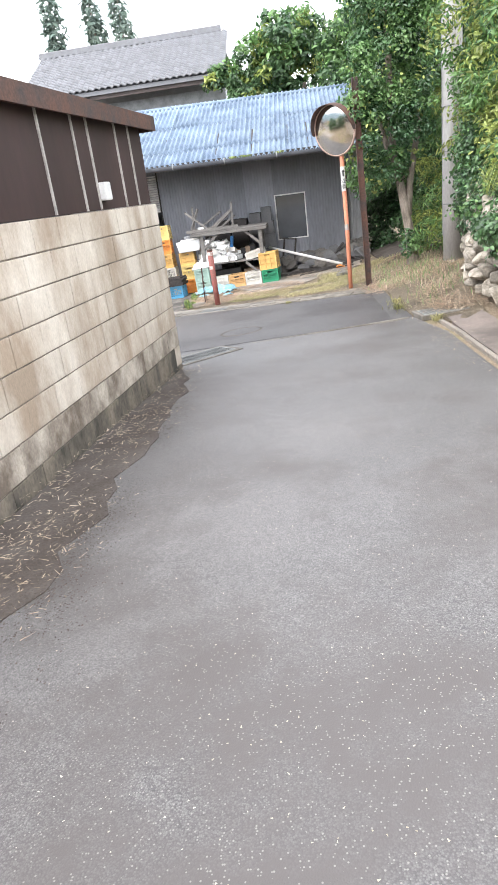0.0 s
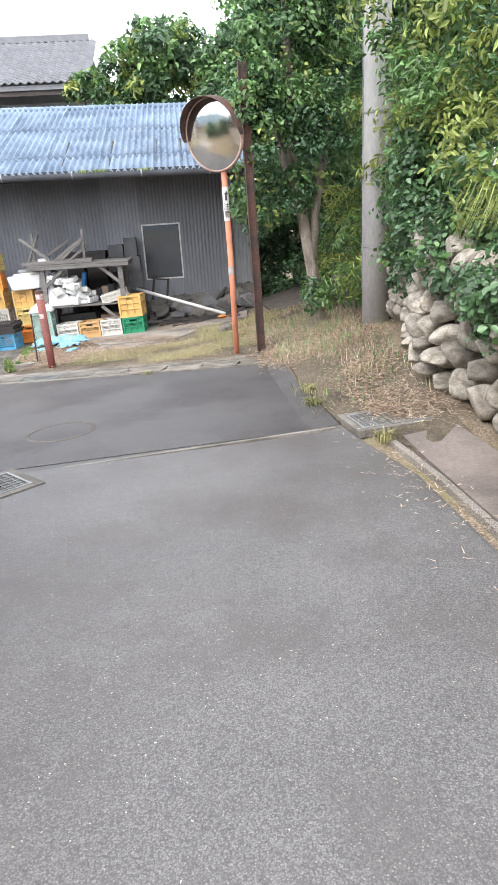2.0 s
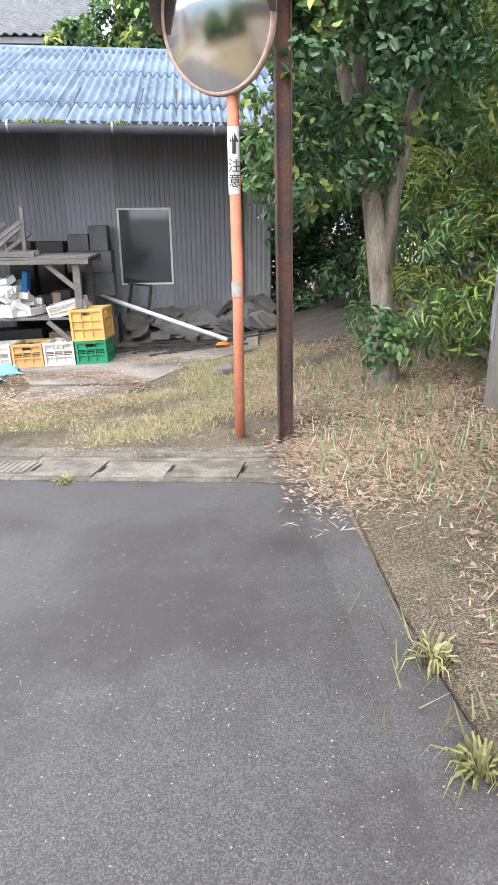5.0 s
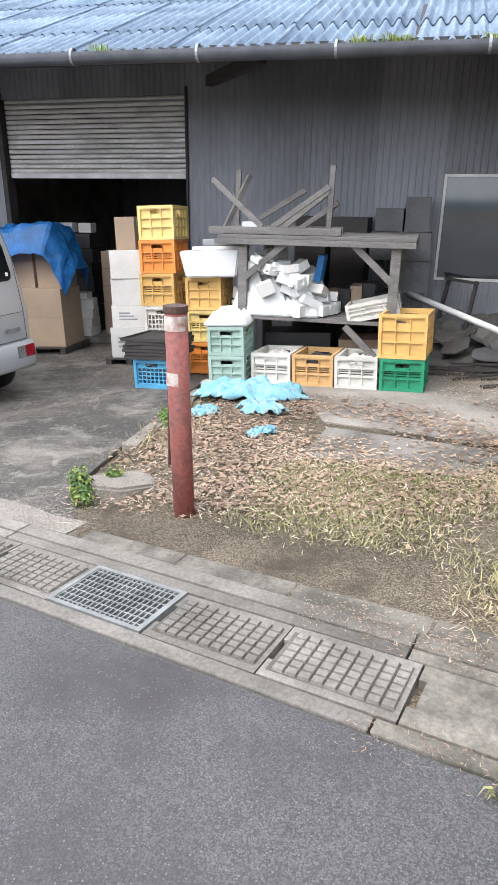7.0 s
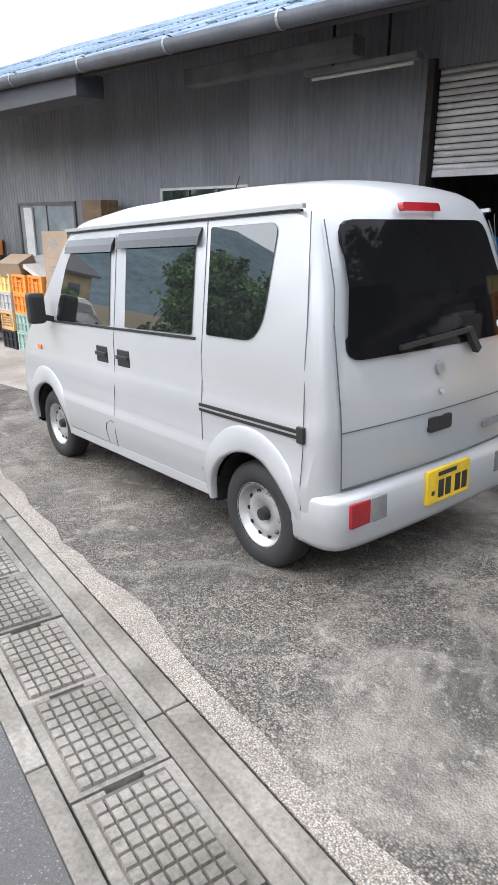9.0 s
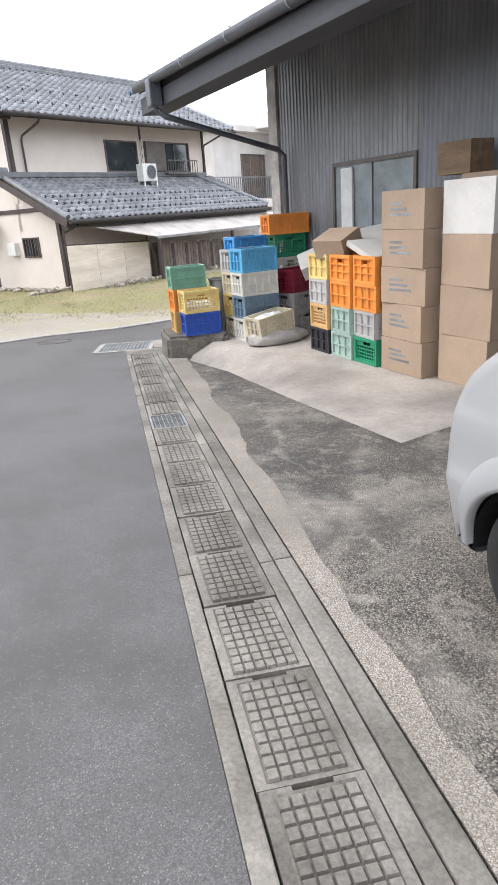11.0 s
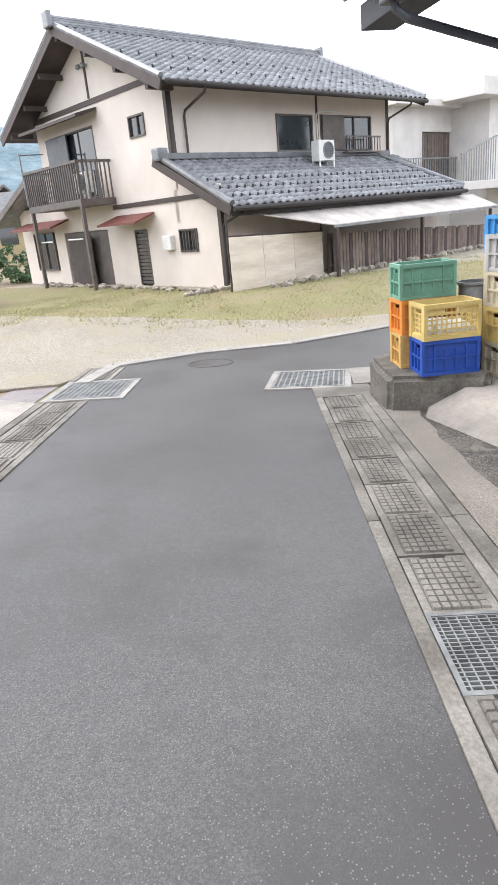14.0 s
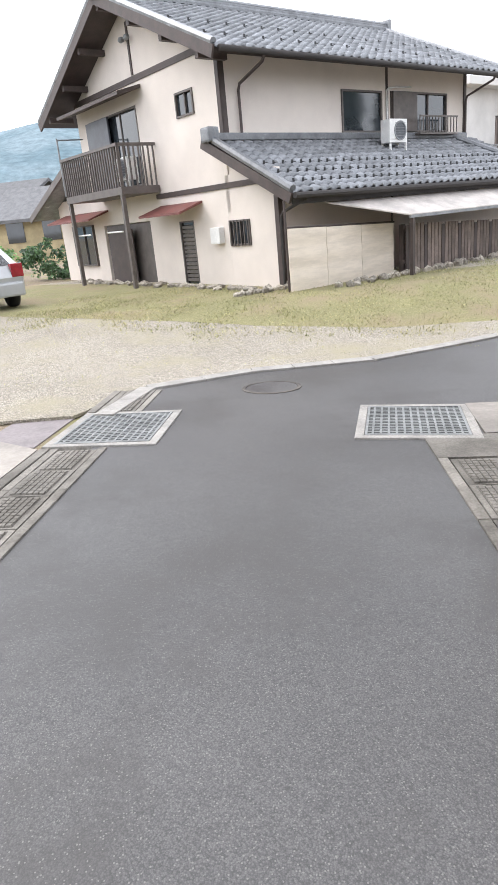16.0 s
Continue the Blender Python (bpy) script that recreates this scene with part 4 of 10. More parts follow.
        for i in range(cols):
            a, b = 4 * i, 4 * i + 4
            faces += [(a, b, b + 1, a + 1), (a + 3, b + 3, b + 2, a + 2), (a, a + 2, b + 2, b)]
        return data_mesh("roof_sheet", verts, faces, ROOFBLUE, True)
    run = math.hypot(ridge_y + 1.85, ridge_z - 3.0)
    course = run / rows
    me = sheet(course + 0.14)
    rise = math.atan2(ridge_z - 3.0, ridge_y + 1.85)
    nsh = 18
    step = (2.48 - (-15.75)) / nsh
    for i in range(nsh):
        x = 2.48 - (i + 1) * step
        ey, ez = eave(x + 0.5)
        for r in range(rows):
            d = r * course - 0.05
            m = Matrix.Translation((x, ey + d * math.cos(rise), ez + d * math.sin(rise) + 0.012 * (r % 2) + 0.028)) @ Matrix.Rotation(rise - 0.008 , 4, "X") @ Matrix.Scale(step, 4, (1, 0, 0))
            piece("roof_sheet", me, roof, m)
    # timber rafters, fascia and arms that carry the eave
    for i in range(0, 40):
        x = SX1 - 0.05 - i * 0.455
        if x < -15.2:
            break
        ey, ez = eave(x)
        bm = bmesh.new()
        beam(bm, (x, ey + 0.1, ez - 0.02), (x, 0.1, ez + 0.42 * 1.75 - 0.02), 0.05, 0.07)
        part("rafter", bm, TIMBER_DK, shed)
    bm = bmesh.new()
    beam(bm, (-1.7, -1.66, 2.95), (-2.78, 0.02, 3.05), 0.09, 0.11)
    part("eave_arm", bm, TIMBER_DK, shed)
    bm = bmesh.new()
    beam(bm, (SX1, -1.62, 2.95), (-15.2, -1.82, 3.1), 0.09, 0.12)
    part("eave_beam", bm, TIMBER_DK, shed)
    part("eave_box", _box_bm((-15.55, -1.86, 2.8), (-8.7, -1.5, 3.02), 0.01), EAVE, shed, "deep grey boxed eave")
    part("eave_box", _box_bm((-8.06, -0.95, 2.93), (-5.95, -0.75, 3.09), 0.02), DUSTY, shed, "dusty dark box hung under the eave")
    # rain gutter on brackets, with the long down pipe
    bm = bmesh.new()
    half = [(-0.07, 0.03), *[(math.cos(a) * 0.07, math.sin(a) * 0.07) for a in [math.pi + math.pi * k / 8 for k in range(9)]], (0.07, 0.03)]
    ends = ((2.1, *eave(2.1)), (-15.3, eave(-15.3)[0], eave(-15.3)[1] + 0.035))
    rings = []
    for x, y, z in ends:
        rings.append([[bm.verts.new((x, y - 0.05 + c * k, z - 0.02 + s * k)) for c, s in half] for k in (1.0, 0.92)])
    for k in (0, 1):
        for i in range(10):
            bm.faces.new((rings[0][k][i], rings[0][k][i + 1], rings[1][k][i + 1], rings[1][k][i]))
    gut_ob = part("rain_gutter", bm, GUTTER, shed, smooth=True)
    for i in range(14):
        x = 1.5 - i * 1.25
        y, z = eave(x)
        bm = bmesh.new()
        lathe(bm, [(0.072, -0.012), (0.076, -0.012), (0.076, 0.012), (0.072, 0.012)], 16, Matrix.Translation((x, y - 0.05, z - 0.02 + 0.002 * (2.1 - x))) @ Matrix.Rotation(radians(90), 4, "Y"))
        part("bracket", bm, GREYPAINT, gut_ob)
    bm = bmesh.new()
    box2(bm, (-14.72, -2.06, 2.78), (-14.55, -1.88, 3.12), None, 0.02)
    tube(bm, [(-14.63, -1.97, 2.82), (-14.63, -1.95, 2.74), (-14.6, -1.85, 2.66), (-14.42, -0.2, 2.18), (-14.4, -0.11, 2.1), (-14.4, -0.1, 1.0), (-14.4, -0.1, -0.4)], 0.04, 10)
    part("down_pipe", bm, GUTTER, shed, smooth=False)
    # roller door
    sh = part("roller_door", _box_bm((-5.6, 0.03, 2.86), (-3.1, 0.2, 3.1)), CLAD, shed, "half-raised grey roller door")
    lo = [(0.03, 0.0), (0.016, 0.006), (0.01, 0.026), (0.016, 0.046), (0.034, 0.052)]
    verts = [(x, y, z) for x in (-5.6, -3.1) for y, z in lo]
    faces = [(k, k + 5, k + 6, k + 1) for k in range(4)]
    slat = data_mesh("slat", verts, faces, SHUTTER, True)
    for k in range(15):
        piece("slat", slat, sh, Matrix.Translation((0, 0.015, 2.046 + 0.0587 * k)))
    part("bottom_rail", _box_bm((-5.6, 0.02, 1.985), (-3.1, 0.06, 2.045)), SHUTTER, sh)
    # windows and door
    for (a, b), z0, z1, panes, fm, pm in ((win, 0.88, 2.04, 1, WHITE, PANE), (wide, 1.15, 2.0, 3, WHITE, PANE), (side, -0.35, 1.88, 2, BALC, FROST)):
        w = part("window" if z0 > -0.3 else "side_door", _frame_bm(a, b, z0, z1, -0.012, 0.06, 0.05 if fm is BALC else 0.03), fm, shed)
        for k in range(panes):
            x0, x1 = a + 0.03 + (b - a - 0.06) * k / panes, a + 0.03 + (b - a - 0.06) * (k + 1) / panes
            part("pane", _box_bm((x0, 0.012 + 0.02 * k, z0 + 0.03), (x1, 0.02 + 0.02 * k, z1 - 0.03)), pm, w)
    bm = bmesh.new()
    box2(bm, (-13.05, -0.03, -0.3), (-12.8, 0.0, 1.8))
    part("door_leaf", bm, WHITE, shed, "narrow white door leaf")
    # strip lamp under the eave
    t = part("strip_lamp", _box_bm((-6.8, -0.5, 2.93), (-5.58, -0.38, 2.98)), GREYPAINT, shed, "fluorescent strip lamp, unlit")
    bm = bmesh.new()
    tube(bm, [(-6.74, -0.44, 2.905), (-5.64, -0.44, 2.905)], 0.016, 8)
    part("tube", bm, WHITE, t)
    for x in (-6.5, -5.9):
        part("hanger", _box_bm((x - 0.01, -0.45, 2.98), (x + 0.01, -0.43, 3.5)), BLACK, t)
    lamp = part("eave_lamp", _box_bm((1.75, -1.62, 2.62), (1.95, -1.48, 2.8), 0.01), GREYPAINT, shed, "small grey floodlight under the eave")
    part("lens", _box_bm((1.77, -1.626, 2.64), (1.93, -1.62, 2.78)), PANE, lamp)
    part("bracket", _box_bm((1.83, -1.56, 2.8), (1.87, -1.54, 3.0)), BLACK, lamp)
    return shed


def _box_bm(a, b, bev=0.0):
    bm = bmesh.new()
    box2(bm, a, b, None, bev)
    return bm


def _frame_bm(a, b, z0, z1, y0, y1, w):
    bm = bmesh.new()
    flat_holed(bm, a, b, z0, z1, [(a + w, b - w, z0 + w, z1 - w)], y0, y1 - y0)
    return bm


def roof_line(x, y):
    """Height of the front roof sheets."""
    d = 2.45 - x
    return 2.958 + 0.0105 * d + (y + 1.72 + 0.012 * d) * 0.3956


def _roof_slope(ry, rz, front):
    """Boards under the sheets; the eave rises a little to the west."""
    bm = bmesh.new()
    ends = ((2.4, -1.62), (-15.65, -1.84))
    low = [(x, y, roof_line(x, y) - 0.085) if front else (x, 6.2, 3.25) for x, y in ends]
    high = [(x, ry, roof_line(x, ry) - 0.085) for x, y in ends]
    a = [bm.verts.new(p) for p in (low[0], low[1], high[1], high[0])]
    b = [bm.verts.new(v.co + Vector((0, 0, 0.02))) for v in a]
    bm.faces.new(a)
    bm.faces.new(b[::-1])
    for i in range(4):
        bm.faces.new((a[i], a[(i + 1) % 4], b[(i + 1) % 4], b[i]))
    return bm


build_shed()

# ---- block wall with the red-brown lean-to on it ----
BW0, BWD = Vector((-0.84, -11.05)), Vector((-0.106, -0.994)).normalized()


def build_block_wall():
    """Courses of hollow blocks in running bond, level while the lane slopes."""
    ang = math.atan2(BWD.y, BWD.x)
    root = thing("wall_blocks", Matrix.Translation((BW0.x, BW0.y, 0)) @ Matrix.Rotation(ang, 4, "Z"), "stained grey-beige concrete block wall along the lane", "wall", "", "structure")
    bm = bmesh.new()
    box2(bm, (0.004, -0.135, 0.2), (12.5, -0.012, 2.222))
    part("mortar_core", bm, MORTAR, root)
    bm = bmesh.new()
    box(bm, (0.2, 0, 0.111), (0.394, 0.14, 0.211), None, 0.005)
    low, mid = mesh_of("block", bm.copy(), MOSSY), mesh_of("block", bm.copy(), SOILED)
    blk = mesh_of("block", bm, BLOCK)
    bm = bmesh.new()
    box(bm, (0.1, 0, 0.111), (0.192, 0.14, 0.211), None, 0.006)
    hlf = mesh_of("block", bm, BLOCK)
    for r in range(9):
        x = 0.0
        z = 0.225 + 0.2222 * r
        first = True
        while x < 12.3:
            if first and r % 2:
                piece("block", hlf, root, Matrix.Translation((x, -0.072, z)))
                x += 0.2
            else:
                piece("block", low if r < 2 else mid if r == 2 else blk, root, Matrix.Translation((x, -0.072 + 0.0015 * math.sin(x * 7 + r), z)))
                x += 0.4
            first = False
    bm = bmesh.new()
    box2(bm, (-0.01, -3.6, 0.2), (0.13, -0.15, 2.225))
    part("return_wall", bm, BLOCK, root)
    # lean-to standing on the wall
    lt = thing("lean_to", Matrix.Translation((BW0.x, BW0.y, 0)) @ Matrix.Rotation(ang, 4, "Z"), "dark red-brown sheet-metal lean-to on the block wall", "shed")
    bm = bmesh.new()
    box2(bm, (0.06, -3.5, 2.228), (12.5, -0.04, 3.02))
    part("body", bm, RUSTRED, lt)
    for x in (0.42, 0.78, 1.42, 1.72, 2.3, 3.3, 4.3, 5.3, 6.3):
        part("batten", _box_bm((x, -0.04, 2.23), (x + 0.02, -0.025, 3.0)), PALETRIM, lt)
    bm = bmesh.new()
    box2(bm, (-0.12, -3.6, 3.02), (12.6, 0.06, 3.05), Matrix.Rotation(radians(0), 4, "X"))
    box2(bm, (-0.14, 0.05, 2.93), (12.6, 0.075, 3.07))
    box2(bm, (-0.15, -3.6, 2.93), (-0.12, 0.075, 3.07))
    part("roof", bm, RUST, lt, "rusty sheet-metal roof edge")
    bm = bmesh.new()
    box2(bm, (1.28, -0.04, 2.3), (1.42, 0.03, 2.45), None, 0.015)
    part("meter_box", bm, WHITE, lt, "small cream meter box")
    bm = bmesh.new()
    box2(bm, (-0.06, -0.3, 2.35), (0.05, -0.18, 2.5), None, 0.01)
    part("vent_hood", bm, WHITE, lt)


build_block_wall()


def build_stone_wall():
    """Dry-laid field stones in front of an earth bank."""
    root = thing("wall_stones", Matrix(), "dry stone retaining wall of rounded field stones", "wall", "", "structure")
    rng = random.Random(4)
    line = [(2.95, -16.0), (2.98, -11.0), (3.0, -10.2), (2.94, -9.2), (3.36, -7.75), (3.62, -5.2), (3.75, -3.4)]
    meshes = []
    for k in range(9):
        bm = bmesh.new()
        bmesh.ops.create_icosphere(bm, subdivisions=3, radius=0.5)
        for v in bm.verts:
            s = 1 + 0.28 * noise.noise(v.co * 2.0 + Vector((k * 7.3, 0, 0)))
            v.co = Vector((math.copysign(abs(v.co.x * 2) ** 0.75 / 2, v.co.x), math.copysign(abs(v.co.y * 2) ** 0.8 / 2, v.co.y), math.copysign(abs(v.co.z * 2) ** 0.75 / 2, v.co.z))) * s
        cut = random.Random(50 + k)
        for q in range(13):
            d = Vector((cut.gauss(0, 1), cut.gauss(0, 1), cut.gauss(0, 1))).normalized()
            lim = cut.uniform(0.3, 0.43)
            for v in bm.verts:
                over = v.co.dot(d) - lim
                if over > 0:
                    v.co -= d * over
        meshes.append(mesh_of("stone", bm, STONE, True))
    for (ax, ay), (bx, by) in zip(line, line[1:]):
        d = Vector((bx - ax, by - ay))
        turn = math.atan2(d.y, d.x)
        far = ay > -7.8
        n = max(1, int(d.length / 0.275))
        for i in range(n):
            z, lvl = 0.0, 0
            while z < (0.75 if far else 1.05):
                w, h = rng.uniform(0.24, 0.42), rng.uniform(0.15, 0.31)
                t = (i + 0.5 + rng.uniform(-0.2, 0.2) + 0.5 * (lvl % 2)) / n
                x, y = ax + d.x * t, ay + d.y * t
                m = Matrix.Translation((x + 0.10 * z + rng.uniform(-0.03, 0.03), y, land(x, y) + z + h * 0.42)) @ Matrix.Rotation(turn + rng.uniform(-0.3, 0.3), 4, "Z") @ Matrix.Rotation(rng.uniform(-0.35, 0.35), 4, "Y") @ Matrix.Diagonal((w, rng.uniform(0.26, 0.4), h, 1))
                piece("stone", meshes[rng.randrange(9)], root, m)
                z += h * 0.8
                lvl += 1
    # the bank behind
    bm = bmesh.new()
    prev = None
    for ax, ay in line:
        g = land(ax, ay)
        ring = [bm.verts.new(p) for p in ((ax + 0.1, ay, g - 0.2), (ax + 0.2, ay, g + 1.0), (ax + 0.7, ay, g + 1.35), (ax + 2.2, ay + 0.3, g + 1.7), (ax + 7, ay + 1, g + 2.4), (ax + 14, ay + 1, g + 2.4), (ax + 14.1, ay + 1, g - 1))]
        if prev:
            for i in range(6):
                bm.faces.new((prev[i], prev[i + 1], ring[i + 1], ring[i]))
        prev = ring
    part("bank", bm, DIRT, root, "overgrown earth bank", True)


build_stone_wall()

# ---- house across the lot ----
HM = Matrix(((0.4695, 0.8829, 0, -0.4695 * 10.35 + 0.8829 * -24.3), (-0.8829, 0.4695, 0, 0.8829 * 10.35 + 0.4695 * -24.3), (0, 0, 1, 0), (0, 0, 0, 1)))


def tile_mesh(w, l, name="tile"):
    """One S-shaped clay tile; its lower edge lies at y = 0."""
    cols = 7
    prof = [(k / cols, 0.034 * math.sin(2 * math.pi * (k / cols) ** 1.0) - (0.012 if k == cols else 0)) for k in range(cols + 1)]
    verts, faces = [], []
    for u, z in prof:
        verts += [(u * w, 0, z + 0.048), (u * w, l, z), (u * w, 0, z - 0.004)]
    for k in range(cols):
        a, b = 3 * k, 3 * k + 3
        faces += [(a, b, b + 1, a + 1), (a, a + 2, b + 2, b)]
    return verts, faces


def tiled(roof, x0, x1, low, high, near_rows, material):
    """Courses of tiles from the eave line up. low and high: (y, z) of eave and ridge."""
    run = math.hypot(high[0] - low[0], high[1] - low[1])
    rise = math.atan2(high[1] - low[1], high[0] - low[0]) if high[0] > low[0] else math.atan2(high[1] - low[1], low[0] - high[0])
    rows, cols = round(run / 0.235), round((x1 - x0) / 0.265)
    w, l = (x1 - x0) / cols, run / rows
    verts, faces = tile_mesh(w, l + 0.05)
    me = data_mesh("tile", verts, faces, material, True)
    d = Vector(((0), (high[0] - low[0]) / run, (high[1] - low[1]) / run))
    ax = Matrix(((1, 0, 0, 0), (0, d.y, -d.z * (1 if d.y > 0 else -1), 0), (0, d.z, abs(d.y), 0), (0, 0, 0, 1)))
    count, rest_v, rest_f = 0, [], []
    for r in range(rows):
        for c in range(cols):
            m = Matrix.Translation((x0 + c * w, low[0] + d.y * r * l, low[1] + d.z * r * l)) @ ax
            if r < near_rows and count < 300:
                piece("tile", me, roof, m)
                count += 1
            else:
                b = len(rest_v)
                rest_v += [tuple(m @ Vector(v)) for v in verts]
                rest_f += [tuple(i + b for i in f) for f in faces]
    o = new("upper_tiles", data_mesh("upper_tiles", rest_v, rest_f, material, True))
    o.parent = roof
    tagged(o, "courses of grey clay tiles", kind="stuff")


def guards(roof, x0, x1, low, high, rows, every):
    """Small dark snow-guard hooks in rows across the tiles."""
    run = math.hypot(high[0] - low[0], high[1] - low[1])
    n, cols = round(run / 0.235), round((x1 - x0) / 0.265)
    w, l = (x1 - x0) / cols, run / n
    dy, dz = (high[0] - low[0]) / run, (high[1] - low[1]) / run
    bm = bmesh.new()
    box(bm, (0, 0, 0.02), (0.05, 0.012, 0.075))
    box(bm, (0, 0.05, 0.005), (0.02, 0.11, 0.01))
    me = mesh_of("snow_guard", bm, BLACK)
    for r in rows:
        for c in range(0, cols, every):
            piece("snow_guard", me, roof, Matrix.Translation((x0 + (c + 0.25 + 0.5 * (int(r) % 2)) * w, low[0] + dy * r * l, low[1] + dz * r * l + 0.065)))


def slab(bm, pts, t):
    """A flat plate from its corner points, t thick downwards."""
    a = [bm.verts.new(p) for p in pts]
    b = [bm.verts.new((p[0], p[1], p[2] - t)) for p in pts]
    bm.faces.new(a)
    bm.faces.new(b[::-1])
    n = len(pts)
    for i in range(n):
        bm.faces.new((a[i], b[i], b[(i + 1) % n], a[(i + 1) % n]))


def house_window(parent, along, a, b, z0, z1, depth, panes, name="window", material=None, bars=0):
    """along: 'x' for the long side (faces +y at depth), 'y' for the gable (faces +x at depth)."""
    fm = material or BALC
    p = lambda u, d, z: (u, depth + d, z) if along == "x" else (depth + d, u, z)
    bm = bmesh.new()
    f = 0.045
    holed(bm, a, b, z0, z1, [(a + f, b - f, z0 + f, z1 - f)], lambda u, z, d: Vector(p(u, 0.035 - d, z)), 0.09)
    w = part(name, bm, fm, parent)
    for k in range(panes):
        u0, u1 = a + f + (b - a - 2 * f) * k / panes, a + f + (b - a - 2 * f) * (k + 1) / panes
        bm = bmesh.new()
        box2(bm, p(u0, -0.03 - 0.02 * (k % 2), z0 + f), p(u1, -0.022 - 0.02 * (k % 2), z1 - f))
        part("pane", bm, PANE, w)
        if k:
            bm = bmesh.new()
            box2(bm, p(u0 - 0.02, -0.05, z0 + f), p(u0 + 0.02, 0.0, z1 - f))
            part("mullion", bm, fm, w)
    for k in range(bars):
        u = a + (b - a) * (k + 0.5) / bars
        bm = bmesh.new()
        box2(bm, p(u - 0.012, 0.04, z0), p(u + 0.012, 0.06, z1))
        part("bar", bm, fm, w)
    return w


def build_house():
    h = thing("house", HM, "two-storey cream plaster house with grey clay-tile roofs", "house")
    Z0 = -0.6
    # long side, upper storey
    bm = bmesh.new()
    wins = [(-5.25, -3.73, 2.86, 3.85), (-8.05, -5.6, 2.87, 3.87)]
    holed(bm, -8.95, 0.0, 1.2, 4.62, wins, lambda u, z, d: Vector((u, -d, z)), 0.14)
    part("wall", bm, PLASTER, h)
    # gable side, both storeys
    bm = bmesh.new()
    gh = [(-1.8, -1.05, 3.42, 3.96), (-0.1, 0.67, 0.46, 1.03), (-2.27, -1.6, Z0, 1.11), (-6.6, -3.72, 2.1, 4.05), (-6.6, -3.75, Z0, 1.2)]
    holed(bm, -7.3, -0.14, Z0, 4.66, gh, lambda u, z, d: Vector((-d, u, z)), 0.14)
    holed(bm, -0.136, 1.62, Z0, 2.0, gh, lambda u, z, d: Vector((-d, u, z)), 0.14)
    a = [bm.verts.new((x, y, z)) for x in (0, -0.14) for y, z in ((-7.3, 4.664), (-0.002, 4.664), (-3.65, 6.26))]
    bm.faces.new(a[:3])
    bm.faces.new(a[3:][::-1])
    for i in range(3):
        bm.faces.new((a[i], a[(i + 1) % 3], a[(i + 1) % 3 + 3], a[i + 3]))
    part("gable_wall", bm, PLASTER, h)
    bm = bmesh.new()
    bm.free()
    for lo, hi in (((-8.95, -7.3, Z0), (-8.82, -0.142, 4.62)), ((-8.8, -7.3, Z0), (-0.15, -7.18, 4.62)), ((-9.4, 1.52, Z0), (-0.142, 1.62, 1.45)), ((-9.4, 1.45, 1.45), (-0.142, 1.6, 1.75))):
        part("wall", _box_bm(lo, hi), PLASTER, h)
    bm = bmesh.new()
    a = [bm.verts.new((x, y, z)) for x in (-0.03, -0.12) for y, z in ((0.002, 2.0), (1.3, 2.0), (0.002, 2.62))]
    bm.faces.new(a[:3])
    bm.faces.new(a[3:][::-1])
    for i in range(3):
        bm.faces.new((a[i], a[(i + 1) % 3], a[(i + 1) % 3 + 3], a[i + 3]))
    part("wall", bm, PLASTER, h)
    bm = bmesh.new()
    box2(bm, (-3.0, -10.0, Z0), (-0.05, -7.304, 2.1))
    part("side_wing", bm, PLASTER, h)
    # dark timber bands and corner boards
    for lo, hi in (((0.002, -7.3, 4.56), (0.03, -0.75, 4.7)), ((0.002, -3.2, 1.72), (0.03, 1.25, 1.84)), ((0.002, -3.68, 4.72), (0.03, -3.6, 5.9)), ((0.002, -0.1, 2.6), (0.035, 0.02, 4.45)), ((-0.12, 0.002, 2.6), (0.002, 0.03, 4.45)), ((0.002, 1.56, Z0), (0.03, 1.69, 1.45)), ((-0.12, 1.662, Z0), (0.002, 1.69, 1.45)), ((-8.98, 0.002, 2.4), (-8.86, 0.03, 4.45)), ((-5.5, 0.002, 2.4), (-5.42, 0.02, 4.45))):
        part("timber_band", _box_bm(lo, hi), BROWN, h)
    # main roof
    R, RW = (-3.65, 6.42), -9.72
    bm = bmesh.new()
    slab(bm, ((RW, 0.9, 4.27), (0.78, 0.9, 4.27), (0.78, R[0], R[1] - 0.04), (RW, R[0], R[1] - 0.04)), 0.1)
    slab(bm, ((0.78, -8.2, 4.27), (RW, -8.2, 4.27), (RW, R[0], R[1] - 0.04), (0.78, R[0], R[1] - 0.04)), 0.1)
    roof = part("roof", bm, BROWN, h, "gabled roof of grey S-tiles")
    tiled(roof, RW, 0.78, (0.98, 4.29), R, 7, TILE)
    tiled(roof, RW, 0.78, (-8.28, 4.29), R, 0, TILE)
    guards(roof, RW, 0.78, (0.98, 4.29), R, (3.5, 9.5), 2)
    bm = bmesh.new()
    for k in range(3):
        box2(bm, (RW - 0.1, R[0] - 0.13 + 0.02 * k, R[1] + 0.0 + 0.06 * k), (0.86, R[0] + 0.13 - 0.02 * k, R[1] + 0.055 + 0.06 * k), None, 0.01)
    tube(bm, [(RW - 0.1, R[0], R[1] + 0.2), (0.86, R[0], R[1] + 0.2)], 0.07, 8)
    for x in (0.9, RW - 0.12):
        box2(bm, (x - 0.07, R[0] - 0.17, R[1] - 0.06), (x + 0.07, R[0] + 0.17, R[1] + 0.34), None, 0.04)
    part("ridge_cap", bm, TILE, roof)
    for x in (0.8, RW - 0.02):
        for y in (0.95, -8.25):
            bm = bmesh.new()
            beam(bm, (x, y, 4.18), (x, R[0], R[1] - 0.1), 0.05, 0.24)
            part("barge_board", bm, BROWN, roof)
            bm = bmesh.new()
